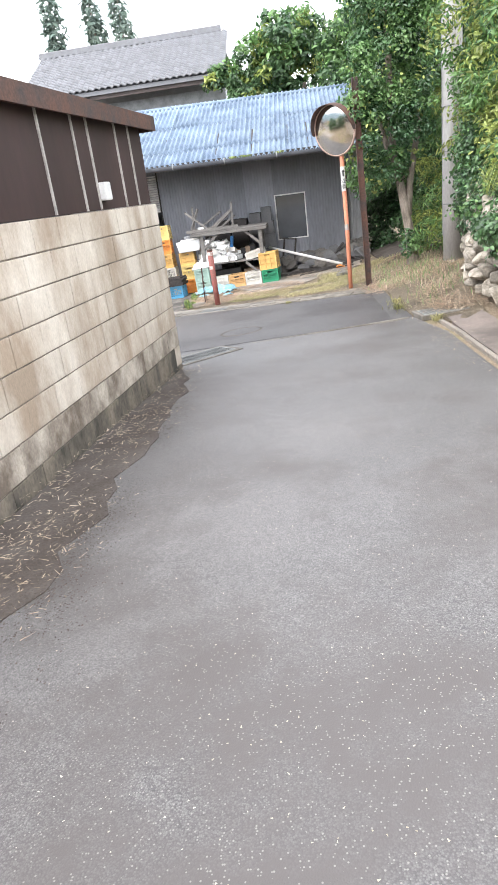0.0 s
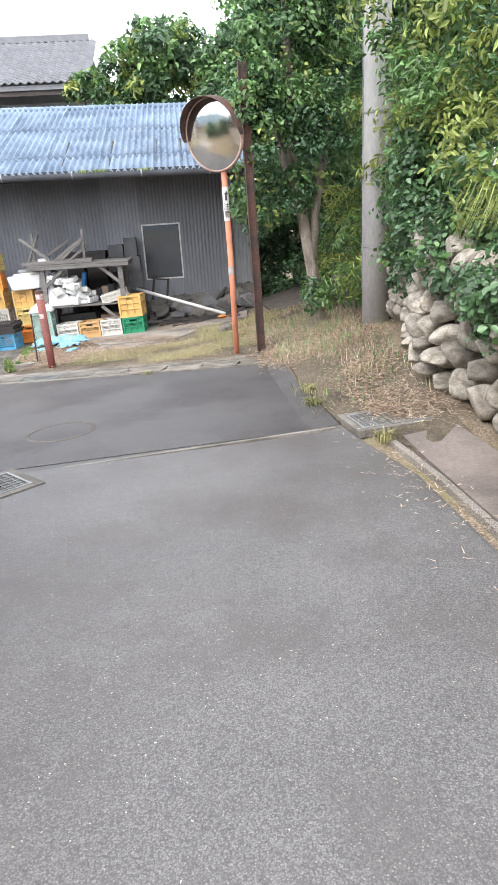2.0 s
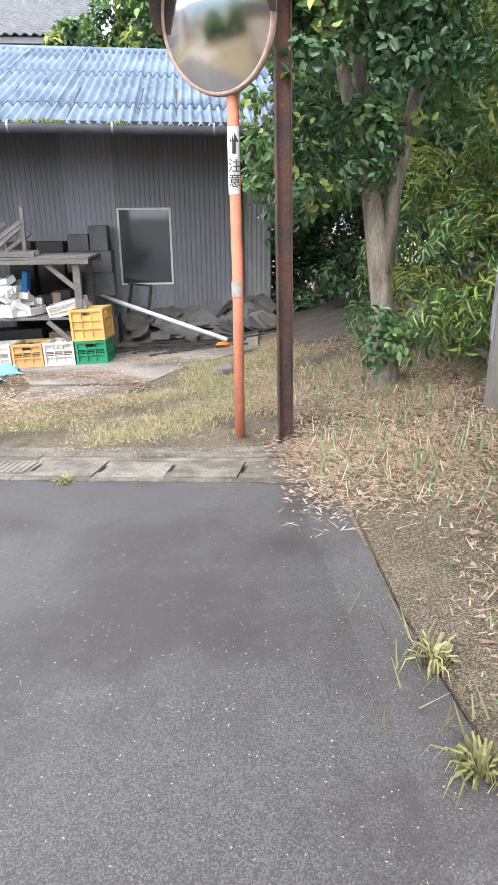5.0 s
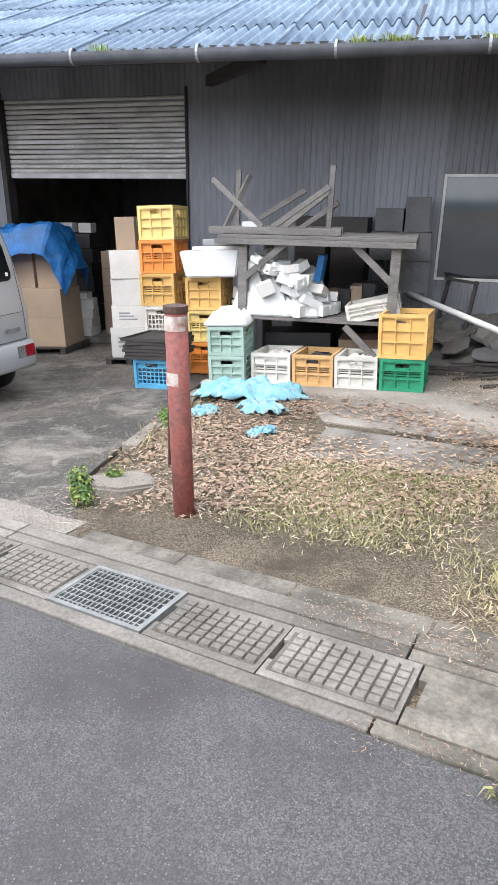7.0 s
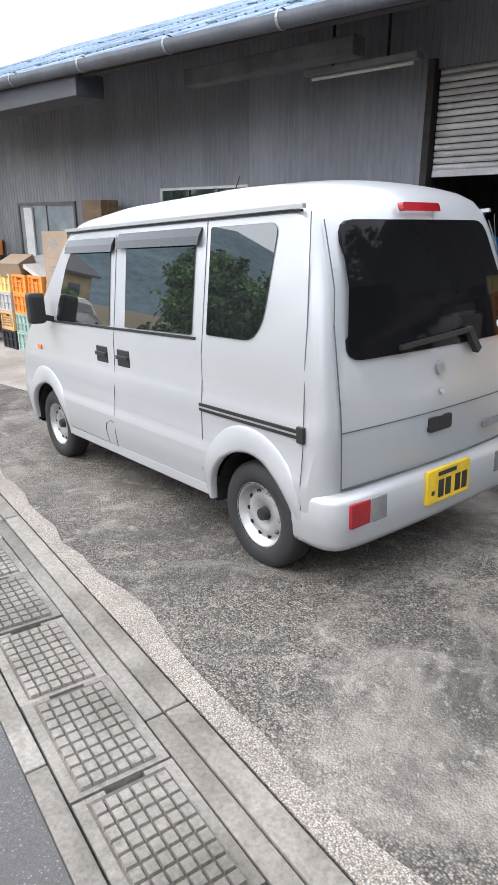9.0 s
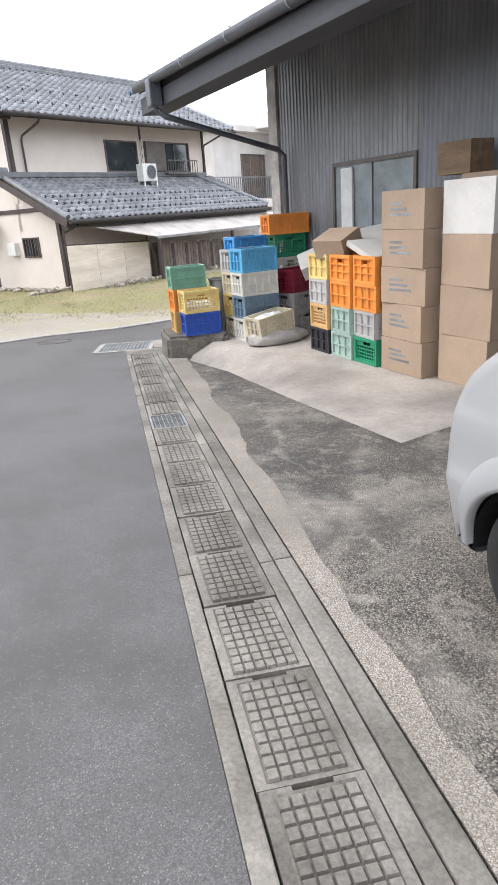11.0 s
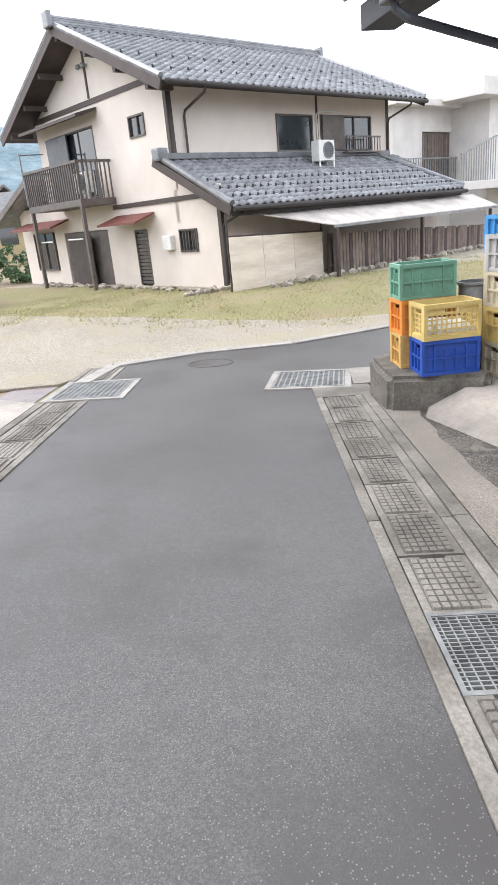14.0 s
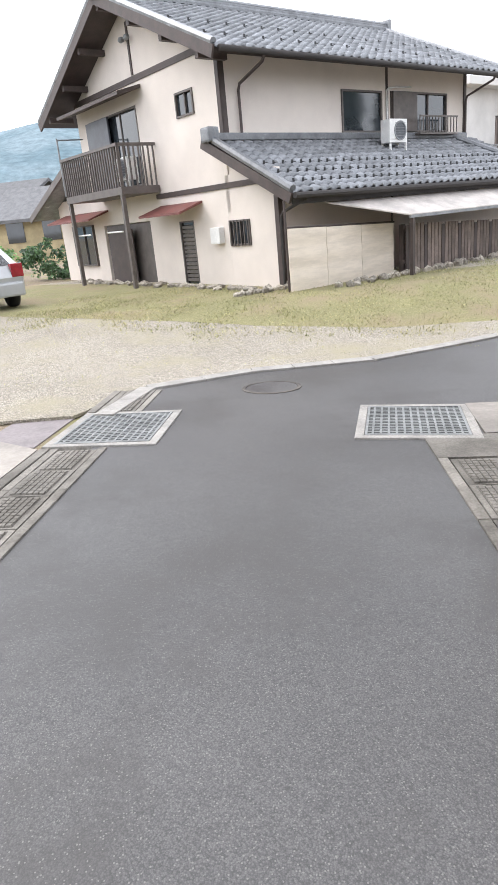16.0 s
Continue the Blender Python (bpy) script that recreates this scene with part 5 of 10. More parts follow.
            tube(bm, [(x - math.copysign(0.03, x), y, 4.36), (x - math.copysign(0.03, x), R[0], R[1] + 0.06)], 0.075, 8)
            part("verge_tiles", bm, TILE, roof)
    for y in (-7.6, -6.3, -5.0, -3.65, -2.3, -1.0, 0.3):
        zz = R[1] - 0.27 - abs(y - R[0]) * 0.472
        part("purlin_end", _box_bm((0.003, y - 0.06, zz - 0.08), (0.74, y + 0.06, zz + 0.06)), BROWN, roof)
    bm = bmesh.new()
    tube(bm, [(RW, 1.03, 4.2), (0.7, 1.03, 4.24)], 0.06, 8)
    part("rain_gutter", bm, TIMBER_DK, roof, smooth=True)
    for x in (-0.45, -8.9):
        bm = bmesh.new()
        tube(bm, [(x, 1.02, 4.18), (x, 0.95, 4.08), (x, 0.12, 3.82), (x, 0.07, 3.7), (x, 0.07, 2.45)], 0.033, 8)
        part("down_pipe", bm, BROWN, roof)
    # lean-to roof along the long side
    bm = bmesh.new()
    slab(bm, ((-9.5, 2.55, 1.42), (0.44, 2.55, 1.42), (0.44, 0.0, 2.66), (-8.3, 0.0, 2.66)), 0.1)
    lean = part("lean_to_roof", bm, BROWN, h, "lower roof of grey S-tiles")
    tiled(lean, -9.3, 0.44, (2.63, 1.44), (0.0, 2.7), 8, TILE)
    guards(lean, -9.3, 0.44, (2.63, 1.44), (0.0, 2.7), (1.5, 3.5, 5.5), 1)
    bm = bmesh.new()
    tube(bm, [(0.42, 2.6, 1.5), (0.42, 0.0, 2.78)], 0.085, 8)
    tube(bm, [(-9.4, 2.6, 1.5), (-8.25, 0.0, 2.78)], 0.085, 8)
    box2(bm, (-8.9, 0.002, 2.7), (0.48, 0.14, 2.85), None, 0.02)
    box2(bm, (0.27, -0.12, 2.66), (0.57, 0.2, 2.97), None, 0.05)
    part("ridge_cap", bm, TILE, lean)
    bm = bmesh.new()
    beam(bm, (0.46, 2.58, 1.33), (0.46, -0.25, 2.68), 0.05, 0.2)
    part("barge_board", bm, BROWN, lean)
    bm = bmesh.new()
    tube(bm, [(-9.45, 2.68, 1.34), (0.44, 2.68, 1.38)], 0.06, 8)
    tube(bm, [(0.1, 2.66, 1.32), (0.08, 1.9, 1.1), (0.05, 1.78, 1.0), (0.05, 1.76, -0.5)], 0.033, 8)
    part("rain_gutter", bm, TIMBER_DK, lean)
    part("fascia", _box_bm((-9.35, 2.52, 1.22), (0.4, 2.56, 1.4)), TIMBER_DK, lean, "dark eave fascia")
    # side wing roof
    bm = bmesh.new()
    slab(bm, ((-4.2, -10.95, 1.72), (0.6, -10.95, 1.72), (0.6, -7.45, 2.98), (-4.2, -7.45, 2.98)), 0.14)
    wing = part("wing_roof", bm, TILE, h)
    bm = bmesh.new()
    beam(bm, (0.62, -11.0, 1.62), (0.62, -7.42, 2.92), 0.05, 0.2)
    part("barge_board", bm, BALC, wing)
    # windows and doors
    house_window(h, "x", -5.25, -3.73, 2.86, 3.85, 0.0, 1)
    w = house_window(h, "x", -8.05, -5.6, 2.87, 3.87, 0.0, 3)
    part("storm_shutter", _box_bm((-6.62, 0.04, 2.88), (-5.62, 0.1, 3.86), 0.01), BALC, w, "dark sliding shutter box")
    rail = part("window_rail", _box_bm((-8.15, 0.3, 3.22), (-6.45, 0.33, 3.26)), BALC, h)
    for k in range(13):
        part("baluster", _box_bm((-8.13 + k * 0.139, 0.305, 2.84), (-8.11 + k * 0.139, 0.325, 3.22)), BALC, rail)
    part("rail_frame", _box_bm((-8.15, 0.0, 2.78), (-6.45, 0.33, 2.82)), BALC, rail)
    house_window(h, "y", -1.8, -1.05, 3.42, 3.96, 0.0, 2)
    house_window(h, "y", -0.1, 0.67, 0.46, 1.03, 0.0, 2, bars=6)
    d = house_window(h, "y", -2.27, -1.6, -0.5, 1.11, -0.03, 1, "back_door")
    for k in range(14):
        part("louvre", _box_bm((-0.06, -2.2, -0.38 + k * 0.1), (-0.02, -1.67, -0.31 + k * 0.1)), BALC, d)
    house_window(h, "y", -6.6, -3.72, 2.12, 4.05, -0.02, 3, "balcony_door")
    part("storm_shutter", _box_bm((0.03, -6.62, 2.1), (0.09, -5.25, 4.02), 0.01), GUTTER, h, "dark blue-grey storm shutter box")
    sd = part("storage_door", _box_bm((-0.1, -6.5, -0.6), (-0.04, -3.8, 1.18)), BALC, h, "dark brown sliding door")
    part("cover_sheet", _box_bm((0.12, -6.1, -0.55), (0.16, -4.6, 1.05), 0.01), BROWN, sd, "dark hanging sheet")
    house_window(h, "y", -8.95, -7.4, 0.0, 1.27, 0.0, 2)
    # awnings
    for y0, y1, z in ((-3.05, -1.1, 1.34), (-9.3, -6.1, 1.44)):
        bm = bmesh.new()
        slab(bm, ((0.03, y0, z + 0.2), (0.03, y1, z + 0.2), (0.72, y1 + 0.02, z - 0.02), (0.72, y0 - 0.02, z - 0.02)), 0.05)
        part("awning", bm, AWNING, h, "faded red sheet-metal awning")
    bm = bmesh.new()
    slab(bm, ((0.03, -7.1, 4.46), (0.03, -3.3, 4.46), (0.72, -3.28, 4.28), (0.72, -7.12, 4.28)), 0.08)
    part("hood", bm, BROWN, h)
    # balcony
    b = part("balcony", _box_bm((0.035, -6.4, 1.88), (1.15, -2.95, 2.06)), BALC, h, "brown metal balcony on posts")
    for k in range(26):
        y = -6.36 + k * 0.135
        part("baluster", _box_bm((1.1, y - 0.018, 2.06), (1.14, y + 0.018, 3.0)), BALC, b)
    for y in (-6.38, -2.97):
        for k in range(8):
            x = 0.1 + k * 0.14
            part("baluster", _box_bm((x - 0.018, y - 0.018, 2.06), (x + 0.018, y + 0.018, 3.0)), BALC, b)
        part("handrail", _box_bm((0.035, y - 0.04, 3.0), (1.15, y + 0.04, 3.07)), BALC, b)
    part("handrail", _box_bm((1.09, -6.42, 3.0), (1.16, -2.93, 3.07)), BALC, b)
    for y in (-6.3, -3.05):
        part("post", _box_bm((1.04, y - 0.05, -0.6), (1.14, y + 0.05, 1.88)), BALC, b)
    bm = bmesh.new()
    tube(bm, [(1.1, -6.5, 3.6), (0.3, -6.5, 3.62)], 0.02, 6)
    tube(bm, [(1.1, -6.5, 2.1), (1.1, -6.5, 3.65)], 0.025, 6)
    part("drying_pole", bm, GREYPAINT, b)
    # meters, lamps
    part("meter_box", _box_bm((0.003, -0.72, 0.53), (0.16, -0.34, 0.9), 0.02), WHITE, h, "white gas meter box")
    bm = bmesh.new()
    for y in (-3.78, -3.5):
        lathe(bm, [(0.0, 0.0), (0.06, 0.01), (0.07, 0.1), (0.03, 0.15), (0.0, 0.16)], 12, Matrix.Translation((0.06, y, 5.55)) @ Matrix.Rotation(radians(110), 4, "Y"))
    part("spot_lamp", bm, GREYPAINT, h, "pair of outdoor spot lamps, unlit")
    for y0, y1, z in ((-6.5, -5.5, 0.98), (-4.4, -3.5, 1.0)):
        bm = bmesh.new()
        tube(bm, [(1.0, y0, z), (1.0, y1, z)], 0.022, 8)
        part("drying_bar", bm, WHITE, h, "white drying bar under the balcony")
    bm = bmesh.new()
    tube(bm, [(-5.2, 0.5, 2.75), (-5.38, 0.08, 2.8), (-5.4, 0.05, 3.86), (-5.5, 0.05, 3.93), (-6.4, 0.05, 3.98)], 0.022, 8)
    part("coolant_pipe", bm, WHITE, h, "pale coolant pipe clipped to the wall", True)
    return h


build_house()


def air_conditioner(m, label):
    t = thing("air_conditioner", m, label, "air conditioner")
    bm = bmesh.new()
    box2(bm, (-0.34, -0.15, 0.17), (0.34, 0.15, 0.72), None, 0.015)
    part("case", bm, WHITE, t)
    bm = bmesh.new()
    lathe(bm, [(0.0, 0.0), (0.205, 0.0), (0.205, 0.004), (0.0, 0.004)], 24, Matrix.Translation((-0.06, 0.149, 0.45)) @ Matrix.Rotation(radians(-90), 4, "X"))
    part("fan_recess", bm, GUTTER, t, "dark round fan opening")
    bm = bmesh.new()
    lathe(bm, [(0.2, 0.0), (0.23, 0.0), (0.23, 0.02), (0.2, 0.02)], 24, Matrix.Translation((-0.06, 0.15, 0.45)) @ Matrix.Rotation(radians(-90), 4, "X"), True)
    for k in range(7):
        box2(bm, (-0.26, 0.154, 0.267 + k * 0.06), (0.14, 0.162, 0.273 + k * 0.06))
    part("fan_grille", bm, GREYPAINT, t)
    for x in (-0.3, 0.3):
        for y in (-0.13, 0.13):
            part("foot", _box_bm((x - 0.02, y - 0.02, -0.02 if y > 0 else 0.08), (x + 0.02, y + 0.02, 0.175)), WHITE, t)


air_conditioner(HM @ Matrix.Translation((-4.87, 0.72, 2.34)), "white air-conditioner outdoor unit on the lower tile roof")
air_conditioner(HM @ Matrix.Translation((0.55, -3.65, 2.08)) @ Matrix.Rotation(radians(-90), 4, "Z"), "white air-conditioner outdoor unit standing on the balcony")


def build_lot_side():
    # reed screen, slatted fence and pale sheet porch before the house
    t = thing("reed_screen", HM, "hanging beige reed screens on a rail", "screen")
    for k in range(3):
        bm = bmesh.new()
        x0 = 0.58 - k * 1.06
        n = 26
        prev = None
        for i in range(n + 1):
            z = 0.78 - 0.045 * k - 1.28 * i / n
            y = 2.56 + 0.006 * math.sin(i * 0.7 + k)
            ring = [bm.verts.new(p) for p in ((x0 - 1.05, y, z - 0.04), (x0, y, z), (x0, y - 0.02, z), (x0 - 1.05, y - 0.02, z - 0.04))]
            if prev:
                for j in range(4):
                    bm.faces.new((prev[j], prev[(j + 1) % 4], ring[(j + 1) % 4], ring[j]))
            prev = ring
        part("screen", bm, REED, t)
    bm = bmesh.new()
    tube(bm, [(0.6, 2.55, 0.8), (-2.62, 2.55, 0.67)], 0.02, 8)
    for x in (0.58, -2.62):
        tube(bm, [(x, 2.5, -0.7), (x, 2.5, 1.3)], 0.025, 8)
    part("rail", bm, BROWN, t)
    f = thing("fence", HM, "weathered brown slatted timber fence", "fence")
    for x in (-2.75, -4.7, -6.6, -8.5, -10.3):
        part("post", _box_bm((x - 0.05, 2.62, -0.75), (x + 0.05, 2.72, 0.6 + 0.05 * (x + 2.75))), BROWN, f)
    for z in (-0.25, 0.5):
        bm = bmesh.new()
        beam(bm, (-2.7, 2.74, z + 0.04), (-10.4, 2.74, z - 0.345), 0.04, 0.08)
        part("rail", bm, BROWN, f)
    for k in range(58):
        x = -2.75 - k * 0.132
        drop = 0.05 * (x + 2.75)
        top = 0.62 - 0.05 * ((k * 7) % 5 == 0) + drop
        part("slat", _box_bm((x - 0.115, 2.762, -0.4 + drop), (x, 2.785, top)), FENCE if k % 5 else BROWN, f)
    p = thing("porch_roof", HM, "pale corrugated plastic porch roof on posts", "porch roof")
    bm = bmesh.new()
    slab(bm, ((-10.2, 2.45, 1.22), (-0.6, 2.45, 1.22), (-2.2, 3.35, 0.82), (-10.2, 3.35, 0.82)), 0.03)
    part("sheet", bm, PORCH, p, "pale beige sheet")
    part("front_beam", _box_bm((-10.2, 3.3, 0.74), (-2.2, 3.36, 0.8)), GREYPAINT, p)
    for x in (-2.3, -6.0, -9.8):
        part("post", _box_bm((x - 0.04, 3.28, -0.8), (x + 0.04, 3.36, 0.74)), BROWN, p)
    r = thing("stone_edging", Matrix(), "row of loose edging stones along the house", "stones")
    rng = random.Random(8)
    bm = bmesh.new()
    bmesh.ops.create_icosphere(bm, subdivisions=1, radius=0.5)
    for v in bm.verts:
        v.co *= 1 + 0.3 * noise.noise(v.co * 3)
    me = mesh_of("stone", bm, STONE)
    for k in range(90):
        q = HM @ Vector((1.4 - k * 0.13, 3.1 + rng.uniform(-0.18, 0.18) if k > 12 else 1.9 + rng.uniform(-0.2, 0.2), 0))
        piece("stone", me, r, Matrix.Translation((q.x, q.y, land(q.x, q.y) + 0.05)) @ Matrix.Rotation(rng.uniform(0, 6), 4, "Z") @ Matrix.Diagonal((rng.uniform(0.14, 0.3), rng.uniform(0.12, 0.22), rng.uniform(0.12, 0.22), 1)))
    for k in range(40):
        q = HM @ Vector((0.45 + rng.uniform(-0.15, 0.35), 1.6 - k * 0.24, 0))
        piece("stone", me, r, Matrix.Translation((q.x, q.y, land(q.x, q.y) + 0.04)) @ Matrix.Rotation(rng.uniform(0, 6), 4, "Z") @ Matrix.Diagonal((rng.uniform(0.2, 0.4), rng.uniform(0.15, 0.3), rng.uniform(0.1, 0.2), 1)))


build_lot_side()


def build_white_block():
    """Flat-roofed white building with a balcony behind the house."""
    m = HM @ Matrix.Translation((-13.4, -4.7, 0))
    t = thing("flat_roof_building", m, "white two-storey flat-roofed building with a balcony", "building")
    bm = bmesh.new()
    holed(bm, -12.0, -2.35, -1.2, 5.2, [(-8.68, -4.68, 1.83, 4.2)], lambda u, z, d: Vector((u, -d, z)), 0.2)
    part("wall", bm, GREYWALL, t)
    part("side_wall", _box_bm((-2.55, -7, -1.2), (-2.35, -0.2, 5.2)), GREYWALL, t)
    part("roof", _box_bm((-12.0, -7, 5.2), (-1.9, 0.6, 5.5), 0.02), GREYWALL, t)
    for k in range(2):
        x = -8.68 + 2.0 * k
        d = part("door", _box_bm((x, -0.16, 1.83), (x + 1.98, -0.1, 4.2)), BALC, t, "brown slatted sliding door")
        for j in range(9):
            part("slat", _box_bm((x + 0.1 + 0.205 * j, -0.1, 1.95), (x + 0.18 + 0.205 * j, -0.08, 4.1)), FENCE, d)
    part("wing_wall", _box_bm((-18, -6, -1.2), (-7.2, 2.0, 5.35)), GREYWALL, t)
    part("wing_roof", _box_bm((-18.2, -6.2, 5.35), (-5.4, 2.7, 6.1), 0.03), GREYWALL, t)
    b = part("balcony", _box_bm((-10, 2.01, 1.4), (-2.2, 3.6, 1.75), 0.02), GREYWALL, t)
    for k in range(15):
        x = -2.25 - 0.2 * k
        part("baluster", _box_bm((x - 0.015, 3.49, 1.75), (x + 0.015, 3.53, 2.8 + 0.05 * k)), GREYPAINT, b)
    bm = bmesh.new()
    beam(bm, (-2.2, 3.51, 2.82), (-5.05, 3.51, 3.54), 0.06, 0.06)
    part("handrail", bm, GREYPAINT, b)
    bm = bmesh.new()
    beam(bm, (-5.05, 3.51, 3.54), (-10.0, 3.51, 3.54), 0.06, 0.06)
    part("handrail", bm, GREYPAINT, b)
    f = part("terrace_rail", _box_bm((-7.2, 0.3, 2.98), (-1.9, 0.36, 3.03)), GREYPAINT, t)
    for k in range(26):
        part("baluster", _box_bm((-7.1 + 0.2 * k, 0.31, 1.9), (-7.08 + 0.2 * k, 0.35, 2.98)), GREYPAINT, f)
    part("terrace", _box_bm((-7.3, 0.02, 1.6), (-1.8, 0.4, 1.9), 0.01), GREYWALL, t)


build_white_block()


def build_far():
    """Things a long way off."""
    t = thing("back_house", Matrix.Translation((0, 0, 0)), "house with a pale grey tiled roof behind the shed", "house")
    bm = bmesh.new()
    box2(bm, (-9.6, 11.9, -0.5), (-2.0, 18, 6.4))
    part("wall", bm, GREYPAINT, t)
    bm = bmesh.new()
    slab(bm, ((-10.4, 10.6, 6.75), (-1.7, 10.6, 6.75), (-2.2, 14.5, 8.9), (-10.4, 14.5, 8.9)), 0.15)
    slab(bm, ((-1.7, 18.6, 6.75), (-10.4, 18.6, 6.75), (-10.4, 14.5, 8.9), (-2.2, 14.5, 8.9)), 0.15)
    roof = part("roof", bm, TILE_LT, t)
    tiled(roof, -10.4, -1.8, (10.5, 6.8), (14.5, 8.95), 0, TILE_LT)
    part("ridge_cap", _box_bm((-10.5, 14.35, 8.9), (-2.1, 14.65, 9.15), 0.03), TILE_LT, roof)
    part("window", _box_bm((-7.5, 11.86, 4.9), (-3.2, 11.9, 5.9)), PANE, t)
    part("eave_board", _box_bm((-10.3, 10.7, 6.45), (-1.8, 10.78, 6.6)), BROWN, t)
    for x, y, w, d, z0, z1, c, lab in ((-63.5, -13.5, 9, 7, -1.2, 3.0, OCHRE, "ochre house with grey roof far off"), (-58, -9.5, 6, 5, -1.2, 2.2, OCHRE, "small ochre house far off")):
        q = thing("far_house", Matrix.Translation((x, y, 0)) @ Matrix.Rotation(radians(-20), 4, "Z"), lab, "house", "far houses")
        part("wall", _box_bm((-w / 2, -d / 2, z0), (w / 2, d / 2, z1)), c, q)
        bm = bmesh.new()
        slab(bm, ((w / 2 + 0.6, -d / 2 - 0.5, z1), (w / 2 + 0.6, d / 2 + 0.5, z1), (0, d / 2 + 0.5, z1 + 2.0), (0, -d / 2 - 0.5, z1 + 2.0)), 0.2)
        slab(bm, ((-w / 2 - 0.6, d / 2 + 0.5, z1), (-w / 2 - 0.6, -d / 2 - 0.5, z1), (0, -d / 2 - 0.5, z1 + 2.0), (0, d / 2 + 0.5, z1 + 2.0)), 0.2)
        part("roof", bm, DUSTY, q)
        for k in range(2):
            part("window", _box_bm((w / 2, -d / 4 + k * d / 2 - 0.6, z0 + 2), (w / 2 + 0.05, -d / 4 + k * d / 2 + 0.6, z0 + 3.2)), PANE, q)
    # wooded hill
    bm = bmesh.new()
    rows = []
    for i in range(60):
        a = radians(60 + 240 * i / 59)
        ring = []
        for r, hgt in ((260, -2), (330, 30), (420, 52), (520, 64)):
            k = 0.05 + 0.3 * smooth01(245, 212, math.degrees(a)) + 0.7 * smooth01(150, 172, math.degrees(a)) * smooth01(225, 205, math.degrees(a)) + 0.2 * noise.noise(Vector((i * 0.6, r * 0.01, 0)))
            ring.append(bm.verts.new((r * math.cos(a), r * math.sin(a), hgt * max(0.04, k) if hgt > 0 else hgt)))
        rows.append(ring)
    for p, q in zip(rows, rows[1:]):
        for j in range(3):
            bm.faces.new((p[j], p[j + 1], q[j + 1], q[j]))
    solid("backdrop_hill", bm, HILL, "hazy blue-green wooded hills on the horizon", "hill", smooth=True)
    # power pole beyond the shed
    t = thing("power_pole", Matrix.Translation((-18.1, 9.5, -0.6)), "distant power pole with cross-arms", "pole")
    bm = bmesh.new()
    tube(bm, [(0, 0, 0), (0, 0, 8.1)], [0.14, 0.1], 10)
    part("mast", bm, POLE, t)
    for z in (7.7, 7.2):
        part("cross_arm", _box_bm((-0.75, -0.04, z), (0.75, 0.04, z + 0.08)), GREYPAINT, t)
    bm = bmesh.new()
    for x in (-0.65, -0.2, 0.25, 0.65):
        lathe(bm, [(0, 0), (0.05, 0.02), (0.03, 0.08), (0.05, 0.12), (0, 0.18)], 8, Matrix.Translation((x, 0, 7.78)))
    part("insulator", bm, WHITE, t)


TILE_LT = mat("pale_grey_roof_tile", (0.185, 0.19, 0.204), 0.45, 0.0, 0.15, 3, 25, 0.1, stain=0.2, vary=0.1, isle=0.12)
build_far()

# ---- van ----
def outline_round(pts, radius, n=4):
    """Rounds the corners of a closed polygon of (x, z, radius factor)."""
    out = []
    k = len(pts)
    for i in range(k):
        p, a, b = Vector(pts[i][:2]), Vector(pts[i - 1][:2]), Vector(pts[(i + 1) % k][:2])
        r = radius * pts[i][2]
        if r < 1e-4:
            out.append(p)
            continue
        da, db = (a - p), (b - p)
        ra = min(r, da.length * 0.45, db.length * 0.45)
        s, e = p + da.normalized() * ra, p + db.normalized() * ra
        for j in range(n + 1):
            t = j / n
            out.append((1 - t) ** 2 * s + 2 * t * (1 - t) * p + t * t * e)
    return out


def side_width(z):
    """Half width of the body at a height."""
    return 0.716 + 0.012 * smooth01(0.84, 0.78, z) + 0.014 * smooth01(0.6, 0.53, z) - 0.03 * smooth01(0.5, 0.22, z) - 0.11 * max(0.0, z - 1.0) / 0.9


def side_face(bm, loop, sgn, off=0.0):
    vs = [bm.verts.new((p[0], sgn * (side_width(p[1]) + off), p[1])) for p in loop]
    return bm.faces.new(vs if sgn > 0 else vs[::-1])


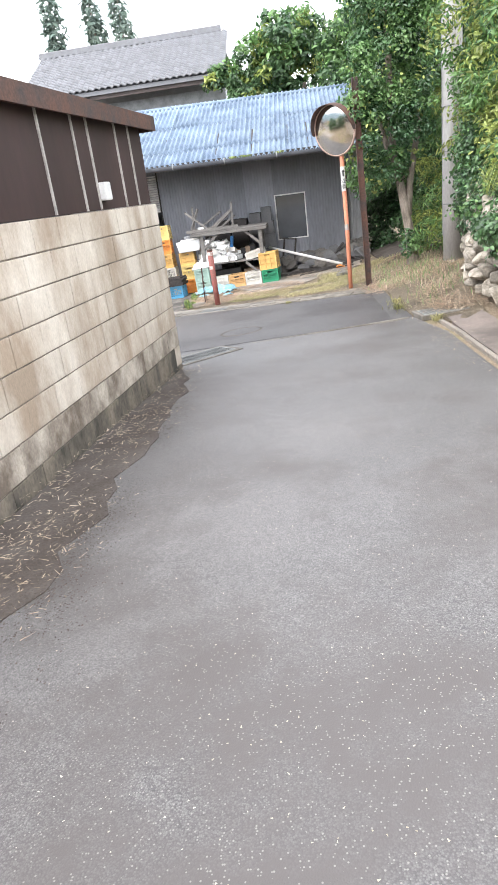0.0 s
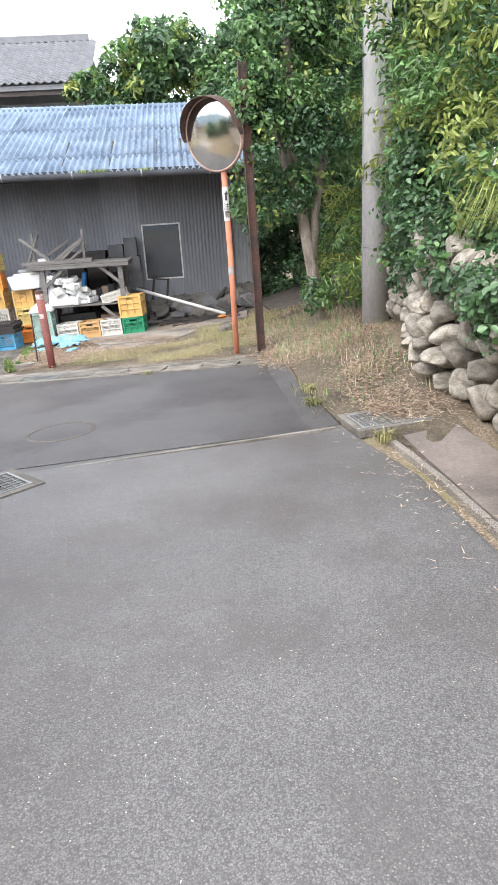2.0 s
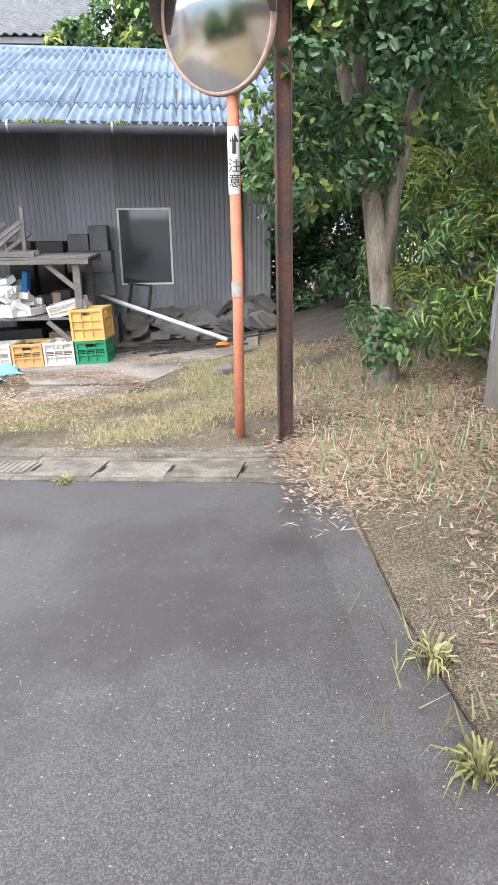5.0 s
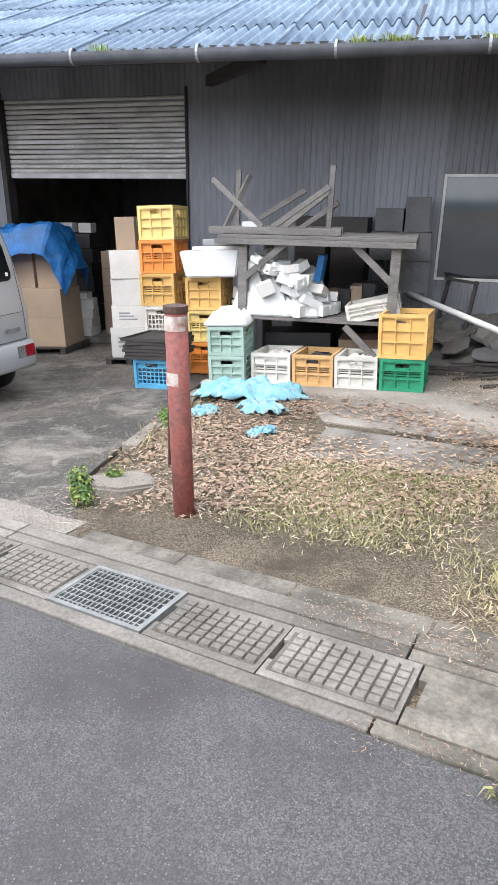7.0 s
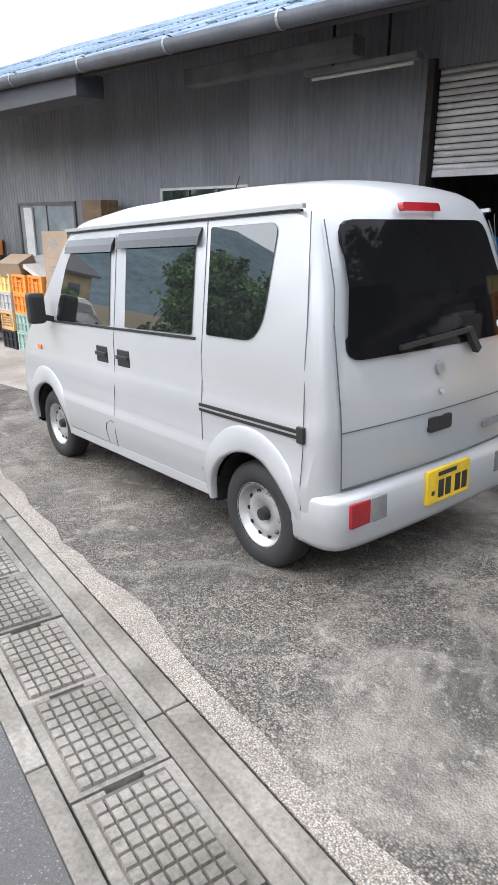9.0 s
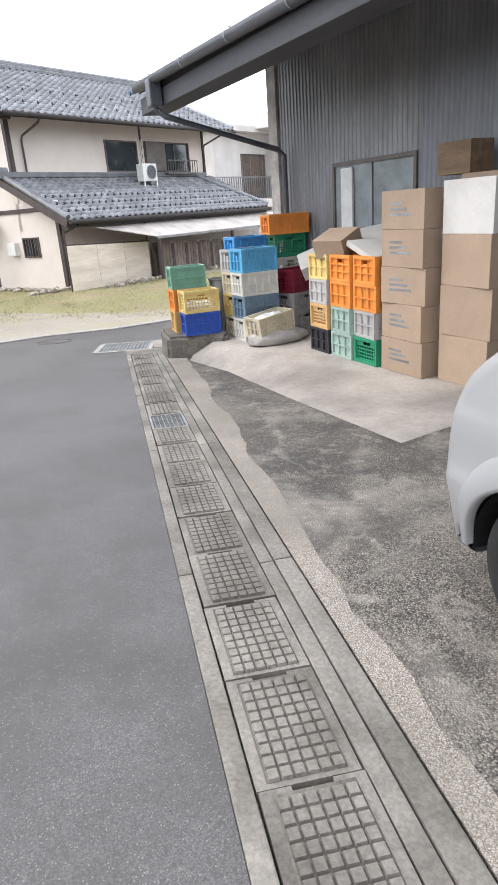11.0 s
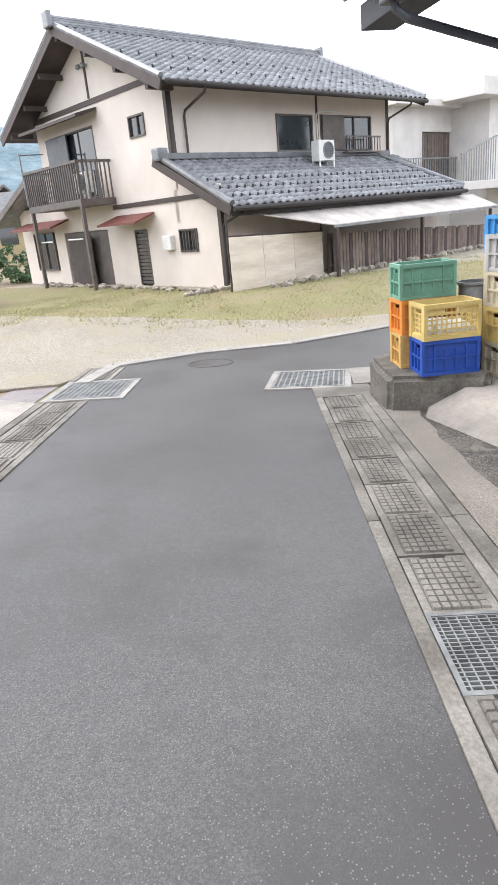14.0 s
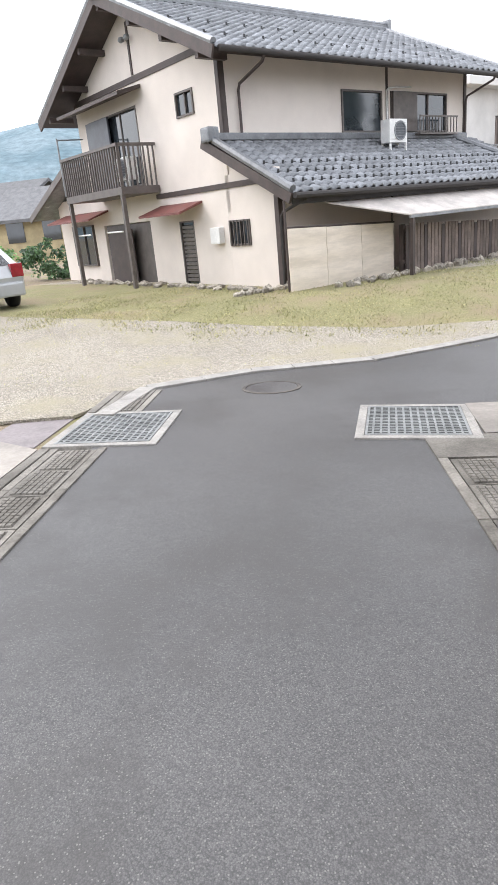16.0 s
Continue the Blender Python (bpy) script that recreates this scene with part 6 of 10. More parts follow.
def build_van():
    # rear axle centre on the ground; +x forward, +y to its left
    head = Vector((-6.65 + 4.3, -3.71 + 4.13, 0)).normalized()
    left = Vector((-head.y, head.x, 0))
    c = Vector((-4.3, -4.13, 0)) - left * 0.69
    zr, zf = slope(-4.3, -4.1), slope(-6.65, -3.7)
    fwd = Vector((head.x * 2.4, head.y * 2.4, zf - zr)).normalized()
    up = fwd.cross(left).normalized()
    if up.z < 0:
        up = -up
    m = Matrix((fwd, left, up)).transposed().to_4x4()
    m.translation = (c.x, c.y, slope(c.x, c.y) + 0.008)
    van = thing("van", m, "silver-grey boxy microvan parked in the yard", "van")
    A, wb, ar = 0.0, 2.4, 0.325
    arch = lambda x0: [Vector((x0 + ar * math.cos(t), 0.27 + ar * math.sin(t))) for t in [math.pi * k / 14 for k in range(15)]]
    prof = [(-0.47, 0.26, 0.6), (2.84, 0.22, 0.6), (2.9, 0.62, 1), (2.82, 0.93, 1.4), (2.56, 1.09, 1.2), (1.95, 1.69, 2.2), (1.2, 1.75, 1), (0.2, 1.763, 1), (-0.27, 1.745, 2.2), (-0.42, 1.34, 2), (-0.485, 0.8, 1)]
    O = outline_round(prof, 0.1)
    k = len(O)
    r = 0.075
    I = []
    for i in range(k):
        d = (O[(i + 1) % k] - O[i - 1]).normalized()
        nrm = Vector((-d.y, d.x))
        I.append(O[i] + nrm * r)
    bm = bmesh.new()
    rings = []
    for sgn in (1, -1):
        rs = []
        for s in range(5):
            a = s / 4 * math.pi / 2
            rs.append([bm.verts.new((p.x + (q.x - p.x) * math.sin(a), sgn * (side_width(p.y) - r * (1 - math.cos(a))), p.y + (q.y - p.y) * math.sin(a))) for p, q in zip(I, O)])
        rings.append(rs)
        for a, b in zip(rs, rs[1:]):
            for i in range(k):
                j = (i + 1) % k
                bm.faces.new((a[i], a[j], b[j], b[i]) if sgn > 0 else (b[i], b[j], a[j], a[i]))
    cols = 8
    mids = []
    for i in range(k):
        va, vb = rings[0][4][i].co, rings[1][4][i].co
        d = (O[(i + 1) % k] - O[i - 1]).normalized()
        out = Vector((d.y, 0, -d.x))
        row = [rings[0][4][i]]
        for j in range(1, cols):
            t = j / cols
            bulge = 0.035 * (1 - (2 * t - 1) ** 2) * (1 if O[i].y > 0.35 else 0)
            row.append(bm.verts.new(va.lerp(vb, t) + out * bulge))
        row.append(rings[1][4][i])
        mids.append(row)
    for i in range(k):
        j = (i + 1) % k
        for q in range(cols):
            bm.faces.new((mids[i][q], mids[i][q + 1], mids[j][q + 1], mids[j][q]))
    # side panels with wheel arches cut out and a crease below the belt line
    for sgn in (1, -1):
        edge_loop = rings[0][0] if sgn > 0 else rings[1][0]
        ordered = []
        for i in range(k):
            ordered.append(edge_loop[i])
            nxt = I[(i + 1) % k]
            if I[i].x < 0.6 and nxt.x > 1.8 and I[i].y < 0.5:
                pts = []
                for p in arch(A)[::-1]:
                    pts.append(p)
                for p in arch(wb)[::-1]:
                    pts.append(p)
                zb = I[i].y
                for p in pts:
                    z = max(p.y, zb)
                    ordered.append(bm.verts.new((p.x, sgn * side_width(z), z)))
        f = bm.faces.new(ordered if sgn < 0 else ordered[::-1])
    for z in (0.35, 0.45, 0.5, 0.53, 0.565, 0.6, 0.7, 0.78, 0.81, 0.84, 1.0, 1.2, 1.45):
        big = [f for f in bm.faces if len(f.verts) > 12]
        geom = list({g for f in big for g in (*f.verts, *f.edges)}) + big
        bmesh.ops.bisect_plane(bm, geom=geom, plane_co=(0, 0, z), plane_no=(0, 0, 1), dist=1e-5)
    for v in bm.verts:
        if abs(v.co.y) > 0.5 and abs(abs(v.co.y) - side_width(v.co.z)) < 0.09 and any(len(f.verts) > 4 for f in v.link_faces) and not any(len(f.verts) == 4 and f.calc_area() < 0.02 for f in v.link_faces):
            v.co.y = math.copysign(side_width(v.co.z), v.co.y)
    bmesh.ops.triangulate(bm, faces=[f for f in bm.faces if len(f.verts) > 4])
    for x in (A - ar, A - 0.15, A, A + 0.15, A + ar, wb - ar, wb - 0.15, wb, wb + 0.15, wb + ar):
        flat = [f for f in bm.faces if f.calc_center_median().z < 0.5]
        geom = list({g for f in flat for g in (*f.verts, *f.edges)}) + flat
        bmesh.ops.bisect_plane(bm, geom=geom, plane_co=(x, 0, 0), plane_no=(1, 0, 0), dist=1e-5)
    gone = [f for f in bm.faces if abs(f.calc_center_median().y) > 0.42 and f.calc_center_median().z < 0.6 and any(math.hypot(f.calc_center_median().x - x0, f.calc_center_median().z - 0.27) < ar - 0.012 for x0 in (A, wb))]
    bmesh.ops.delete(bm, geom=gone, context="FACES")
    body = part("body", bm, CAN, van, smooth=True)
    # wheel housings
    for x in (A, wb):
        for sgn in (1, -1):
            bm = bmesh.new()
            rim = [(x + (ar - 0.005) * math.cos(t), 0.27 + (ar - 0.005) * math.sin(t)) for t in [math.pi * (q / 14 * 1.04 - 0.02) for q in range(15)]]
            ins, outs = [[bm.verts.new((px, sgn * py, pz)) for px, pz in rim] for py in (0.42, 0.69)]
            for q in range(14):
                bm.faces.new((ins[q], ins[q + 1], outs[q + 1], outs[q]))
            bm.faces.new(ins)
            part("wheel_housing", bm, BLACK, van)
            bm = bmesh.new()
            n = 24
            prev = None
            for i in range(n + 1):
                t = math.pi * i / n
                wide = 0.03 + 0.1 * math.sin(t)
                ring = [bm.verts.new((x + rr * math.cos(t), sgn * (side_width(0.27 + rr * math.sin(t)) + o), 0.27 + rr * math.sin(t))) for rr, o in ((ar - 0.004, -0.03), (ar - 0.004, 0.003), (ar + 0.012, 0.007), (ar + wide - 0.012, 0.006), (ar + wide, -0.004))]
                if prev:
                    for j in range(4):
                        bm.faces.new((prev[j], prev[j + 1], ring[j + 1], ring[j]))
                prev = ring
            part("wheel_arch", bm, CAN, van, smooth=True)
    # wheels
    for x in (A, wb):
        for sgn in (1, -1):
            wm = Matrix.Translation((x, sgn * 0.61, 0.265)) @ Matrix.Rotation(radians(-90 * sgn), 4, "X")
            bm = bmesh.new()
            lathe(bm, [(0.155, -0.07), (0.2, -0.078), (0.245, -0.072), (0.265, -0.05), (0.268, 0.0), (0.265, 0.05), (0.245, 0.072), (0.2, 0.078), (0.16, 0.066), (0.155, 0.05)], 32, wm)
            tyre = part("wheel", bm, RUBBER, van, "black tyre on a silver steel wheel", True)
            bm = bmesh.new()
            lathe(bm, [(0.158, 0.06), (0.166, 0.068), (0.152, 0.062), (0.14, 0.03), (0.125, 0.02), (0.105, 0.034), (0.07, 0.038), (0.05, 0.02), (0.0, 0.02)], 32, wm)
            part("rim", bm, RIM, tyre, smooth=True)
            bm = bmesh.new()
            lathe(bm, [(0.0, 0.055), (0.03, 0.052), (0.036, 0.02)], 16, wm)
            part("hub", bm, BLACK, tyre)
            for q in range(10):
                a = 2 * math.pi * q / 10
                bm = bmesh.new()
                lathe(bm, [(0.0, 0.0), (0.011, 0.0), (0.011, 0.008)], 8, wm @ Matrix.Translation((0.115 * math.cos(a), 0.115 * math.sin(a), 0.027)))
                part("vent_hole", bm, BLACK, tyre)
    # side glass
    panes = (((-0.02, 1.11, 1.2), (0.325, 1.11, 0.2), (0.325, 1.6, 0.2), (-0.12, 1.6, 0.5), (-0.145, 1.57, 0.5), (-0.09, 1.2, 1)), ((0.45, 1.1, 0.2), (1.14, 1.09, 0.2), (1.14, 1.565, 0.2), (0.45, 1.575, 0.2)), ((1.335, 1.085, 0.2), (2.12, 1.07, 0.4), (2.12, 1.12, 0.4), (1.95, 1.46, 1.6), (1.82, 1.555, 1.6), (1.335, 1.56, 0.2)))
    for sgn in (1, -1):
        for pts in panes:
            loop = outline_round(pts, 0.06, 3)
            bm = bmesh.new()
            f = side_face(bm, loop, sgn, 0.003)
            ret = bmesh.ops.extrude_face_region(bm, geom=[f])
            for v in [g for g in ret["geom"] if isinstance(g, bmesh.types.BMVert)]:
                v.co.y += sgn * 0.003
            part("side_window", bm, CARGLASS, van)
            if pts[0][0] > 0.4:
                bm = bmesh.new()
                zt = max(p[1] for p in pts)
                x0, x1 = pts[0][0] - 0.05, pts[0][0] + (0.78 if pts[0][0] < 1 else 0.6)
                verts = []
                for x in (x0, x1):
                    verts.append([bm.verts.new((x, sgn * (side_width(z) + o), z)) for z, o in ((zt + 0.03, 0.004), (zt - 0.01, 0.024), (zt - 0.05, 0.03), (zt - 0.052, 0.024), (zt + 0.02, 0.001))])
                for i in range(5):
                    bm.faces.new((verts[0][i], verts[1][i], verts[1][(i + 1) % 5], verts[0][(i + 1) % 5]))
                bm.faces.new(verts[0])
                bm.faces.new(verts[1][::-1])
                part("rain_visor", bm, SMOKE, van, "smoky grey rain visor")
    # seams, slide rail, handles
    def strip(pts, w, d, material, name, sgn, o=0.0015):
        bm = bmesh.new()
        for (x0, z0), (x1, z1) in zip(pts, pts[1:]):
            n = max(1, int(abs(z1 - z0) / 0.12))
            for i in range(n):
                a, b = (x0 + (x1 - x0) * i / n, z0 + (z1 - z0) * i / n), (x0 + (x1 - x0) * (i + 1) / n, z0 + (z1 - z0) * (i + 1) / n)
                beam(bm, (a[0], sgn * (side_width(a[1]) + o), a[1]), (b[0], sgn * (side_width(b[1]) + o), b[1]), d, w)
        part(name, bm, material, van)
    for sgn in (1, -1):
        strip([(1.33, 0.3), (1.315, 0.55), (1.28, 1.0), (1.265, 1.6)], 0.002, 0.004, SEAM, "door_seam", sgn)
        strip([(0.365, 0.76), (0.36, 1.64)], 0.002, 0.004, SEAM, "door_seam", sgn)
        strip([(0.365, 0.735), (0.37, 0.6), (0.375, 0.42)], 0.002, 0.004, SEAM, "door_seam", sgn)
        strip([(-0.36, 0.42), (-0.37, 0.8), (-0.36, 1.2), (-0.33, 1.63)], 0.002, 0.004, SEAM, "door_seam", sgn)
        strip([(-0.38, 0.752), (0.38, 0.752)], 0.04, 0.01, BLACK, "slide_rail", sgn, 0.002)
        strip([(0.42, 1.085), (2.2, 1.06)], 0.014, 0.008, BLACK, "belt_seal", sgn, 0.002)
        strip([(1.44, 0.3), (1.45, 0.42), (1.43, 0.47), (1.36, 0.5), (1.325, 0.49)], 0.002, 0.004, SEAM, "door_seam", sgn)
        strip([(A + ar + 0.02, 0.318), (wb - ar - 0.02, 0.3)], 0.05, 0.024, CAN, "sill", sgn, -0.006)
        strip([(-0.38, 0.752), (0.38, 0.752)], 0.008, 0.012, RIM, "rail_trim", sgn, 0.003)
        part("rail_end", _box_bm((-0.385, sgn * (side_width(0.75) + 0.009) - 0.009, 0.72), (-0.345, sgn * (side_width(0.75) + 0.009) + 0.009, 0.79), 0.003), BLACK, van)
        strip([(-0.3, 1.652), (1.95, 1.652)], 0.018, 0.02, CAN, "drip_rail", sgn, 0.012)
        strip([(-0.28, 1.636), (1.95, 1.636)], 0.009, 0.012, BLACK, "roof_seam", sgn, 0.003)
        for x in (1.175, 1.45):
            bm = bmesh.new()
            w = side_width(0.9)
            box2(bm, (x - 0.075, sgn * (w - 0.01), 0.855), (x + 0.075, sgn * (w + 0.004), 0.955), None, 0.006)
            hnd = part("door_handle", bm, BLACK, van, "black door handle")
            bm = bmesh.new()
            box2(bm, (x - 0.07, sgn * (w + 0.006), 0.897), (x + 0.07, sgn * (w + 0.018), 0.921), None, 0.005)
            part("grip", bm, BLACK, hnd)
        bm = bmesh.new()
        box2(bm, (2.16, sgn * 0.76, 1.05), (2.24, sgn * 0.88, 1.26), None, 0.028)
        beam(bm, (2.2, sgn * 0.69, 1.07), (2.2, sgn * 0.8, 1.1), 0.04, 0.04)
        part("mirror", bm, BLACK, van, "black wing mirror")
        bm = bmesh.new()
        box2(bm, (2.44, sgn * (side_width(0.86) - 0.01), 0.84), (2.5, sgn * (side_width(0.86) + 0.012), 0.875), None, 0.006)
        part("side_lamp", bm, AMBER, van)
    # rear: the tailgate leans a little, so parts follow its line
    def rear(y, z, out=0.0):
        x = -0.485 + 0.065 * max(0.0, z - 0.8) / 0.54 if z < 1.34 else -0.42 + 0.15 * (z - 1.34) / 0.415
        return (x - 0.036 * (1 - (y / 0.66) ** 2) - 0.004 - out, y, z)
    def rear_plate(name, pts, material, out, thick, label="", rad=0.08, parent=None):
        loop = outline_round([(y, z, 1) for y, z in pts], rad, 4)
        bm = bmesh.new()
        a = [bm.verts.new(rear(p.x, p.y, out)) for p in loop]
        b = [bm.verts.new(rear(p.x, p.y, out - thick)) for p in loop]
        bm.faces.new(a)
        for i in range(len(loop)):
            bm.faces.new((a[i], b[i], b[(i + 1) % len(loop)], a[(i + 1) % len(loop)]))
        for q in range(-6, 7):
            bmesh.ops.bisect_plane(bm, geom=bm.verts[:] + bm.edges[:] + bm.faces[:], plane_co=(0, q * 0.1 + 0.003, 0), plane_no=(0, 1, 0), dist=1e-5)
        for q in (1.15, 1.25, 1.34, 1.45, 1.55):
            bmesh.ops.bisect_plane(bm, geom=bm.verts[:] + bm.edges[:] + bm.faces[:], plane_co=(0, 0, q), plane_no=(0, 0, 1), dist=1e-5)
        for v in bm.verts:
            if abs(v.co.x - rear(v.co.y, v.co.z, out - thick)[0]) > 1e-4 or not v.is_boundary:
                v.co.x = rear(v.co.y, v.co.z, out)[0]
        return part(name, bm, material, parent or van, label)
    rear_plate("rear_window", ((-0.58, 1.05), (0.58, 1.05), (0.51, 1.6), (-0.51, 1.6)), REARGLASS, 0.006, 0.02, "dark rear window")
    def rear_line(pts, w, name="tailgate_seam"):
        bm = bmesh.new()
        for p, q in zip(pts, pts[1:]):
            n = 6
            for i in range(n):
                a = (p[0] + (q[0] - p[0]) * i / n, p[1] + (q[1] - p[1]) * i / n)
                b = (p[0] + (q[0] - p[0]) * (i + 1) / n, p[1] + (q[1] - p[1]) * (i + 1) / n)
                beam(bm, rear(*a, 0.001), rear(*b, 0.001), w, w)
        part(name, bm, SEAM, van)
    rear_line([(-0.63, 0.52), (-0.63, 1.2), (-0.58, 1.6)], 0.004)
    rear_line([(0.63, 0.52), (0.63, 1.2), (0.58, 1.6)], 0.004)
    rear_line([(-0.63, 0.765), (0.63, 0.765)], 0.004)
    rear_line([(-0.63, 0.52), (0.63, 0.52)], 0.007)
    rear_plate("stop_lamp", ((-0.13, 1.635), (0.13, 1.635), (0.13, 1.672), (-0.13, 1.672)), REDLAMP, 0.022, 0.03, "high red stop lamp", 0.012)
    rear_plate("badge", ((-0.03, 0.93), (0.03, 0.93), (0.03, 0.985), (-0.03, 0.985)), RIM, 0.012, 0.012, "plain chrome badge", 0.02)
    rear_plate("name_badge", ((-0.55, 0.6), (-0.37, 0.6), (-0.37, 0.635), (-0.55, 0.635)), GREYPAINT, 0.008, 0.01, "", 0.012)
    rear_plate("lock", ((-0.012, 0.838), (0.012, 0.838), (0.012, 0.862), (-0.012, 0.862)), RIM, 0.012, 0.012, "", 0.01)
    rear_plate("tailgate_handle", ((-0.085, 0.665), (0.085, 0.665), (0.085, 0.735), (-0.085, 0.735)), BLACK, 0.004, 0.02, "recessed black handle", 0.015)
    rear_plate("sticker", ((-0.535, 1.09), (-0.5, 1.09), (-0.5, 1.125), (-0.535, 1.125)), WHITE, 0.009, 0.003, "small round white sticker", 0.017)
    bm = bmesh.new()
    beam(bm, rear(-0.2, 1.11, 0.03), rear(0.3, 1.08, 0.03), 0.016, 0.022)
    beam(bm, rear(-0.28, 1.005, 0.02), rear(-0.19, 1.115, 0.03), 0.03, 0.035)
    part("wiper", bm, BLACK, van, "black rear wiper")
    bm = bmesh.new()
    half = [(-0.3, 0.735), (-0.42, 0.735), (-0.48, 0.722), (-0.525, 0.69), (-0.55, 0.64), (-0.562, 0.55), (-0.572, 0.35), (-0.577, 0.12)]
    path = [Vector(p) for p in half] + [Vector((x, -y)) for x, y in half[::-1]]
    prof = [(0.07, 0.505), (0.03, 0.503), (0.01, 0.492), (0.0, 0.472), (0.0, 0.36), (0.006, 0.335), (0.008, 0.29), (0.02, 0.262), (0.06, 0.252), (0.1, 0.252)]
    prev = None
    for i, p in enumerate(path):
        d = (path[min(i + 1, len(path) - 1)] - path[max(i - 1, 0)]).normalized()
        inn = Vector((-d.y, d.x))
        if inn.dot(Vector((0.3, 0)) - p) < 0:
            inn = -inn
        ring = [bm.verts.new((p.x + inn.x * o, p.y + inn.y * o, z)) for o, z in prof]
        if prev:
            for j in range(len(prof) - 1):
                bm.faces.new((prev[j], prev[j + 1], ring[j + 1], ring[j]))
        prev = ring
    bump = part("rear_bumper", bm, CAN, van, smooth=True)
    for sgn in (1, -1):
        bm = bmesh.new()
        box2(bm, (-0.566, sgn * 0.52, 0.365), (-0.5, sgn * 0.64, 0.475), None, 0.008)
        part("tail_lamp", bm, REDLAMP, bump, "red tail lamp")
        bm = bmesh.new()
        box2(bm, (-0.57, sgn * 0.42, 0.365), (-0.5, sgn * 0.518, 0.475), None, 0.006)
        part("reverse_lamp", bm, CLEARLAMP, bump, "clear reversing lamp")
    bm = bmesh.new()
    box2(bm, (-0.592, -0.165, 0.345), (-0.57, 0.165, 0.51), None, 0.006)
    pl = part("number_plate", bm, PLATE, bump, "yellow number plate with dark bars")
    for y0, y1, z0, z1 in ((-0.05, 0.09, 0.475, 0.495), (0.115, 0.135, 0.39, 0.41), (0.045, 0.085, 0.37, 0.455), (-0.01, 0.03, 0.37, 0.455), (-0.085, -0.045, 0.37, 0.455), (-0.14, -0.1, 0.37, 0.455)):
        part("plate_bar", _box_bm((-0.5945, y0, z0), (-0.591, y1, z1)), LETTER, pl)
    # roof aerial, underbody, interior floor
    bm = bmesh.new()
    tube(bm, [(1.75, -0.5, 1.72), (1.62, -0.55, 2.0)], 0.004, 6)
    part("aerial", bm, BLACK, van)
    bm = bmesh.new()
    box2(bm, (-0.4, -0.45, 0.22), (2.7, 0.45, 0.4))
    part("underbody", bm, BLACK, van)
    bm = bmesh.new()
    
    vs = [bm.verts.new(p) for p in ((2.53, -0.6, 1.15), (2.53, 0.6, 1.15), (2.03, 0.54, 1.64), (2.03, -0.54, 1.64))]
    f = bm.faces.new(vs)
    ret = bmesh.ops.extrude_face_region(bm, geom=[f])
    for v in [g for g in ret["geom"] if isinstance(g, bmesh.types.BMVert)]:
        v.co += Vector((0.03, 0, 0.025))
    part("windscreen", bm, CARGLASS, van)


build_van()

# ---- crates ----
CRATES = {}


def relief(bm, us, zs, level, at, back):
    """A moulded panel in one piece. level(u, z): depth of the face there, or None for a hole through it."""
    us, zs = sorted({round(u, 5) for u in us}), sorted({round(z, 5) for z in zs})
    lv = {(i, j): level((us[i] + us[i + 1]) / 2, (zs[j] + zs[j + 1]) / 2) for i in range(len(us) - 1) for j in range(len(zs) - 1)}
    made = {}

    def v(i, j, d):
        if (i, j, d) not in made:
            made[i, j, d] = bm.verts.new(at(us[i], zs[j], d))
        return made[i, j, d]

    for (i, j), d in lv.items():
        if d is None:
            continue
        bm.faces.new((v(i, j, d), v(i + 1, j, d), v(i + 1, j + 1, d), v(i, j + 1, d)))
        bm.faces.new((v(i, j + 1, back), v(i + 1, j + 1, back), v(i + 1, j, back), v(i, j, back)))
        for n, p, q in (((i - 1, j), (i, j), (i, j + 1)), ((i + 1, j), (i + 1, j + 1), (i + 1, j)), ((i, j - 1), (i + 1, j), (i, j)), ((i, j + 1), (i, j + 1), (i + 1, j + 1))):
            e = lv.get(n)
            e = back if e is None else e
            if e > d:
                bm.faces.new((v(*p, d), v(*q, d), v(*q, e), v(*p, e)))


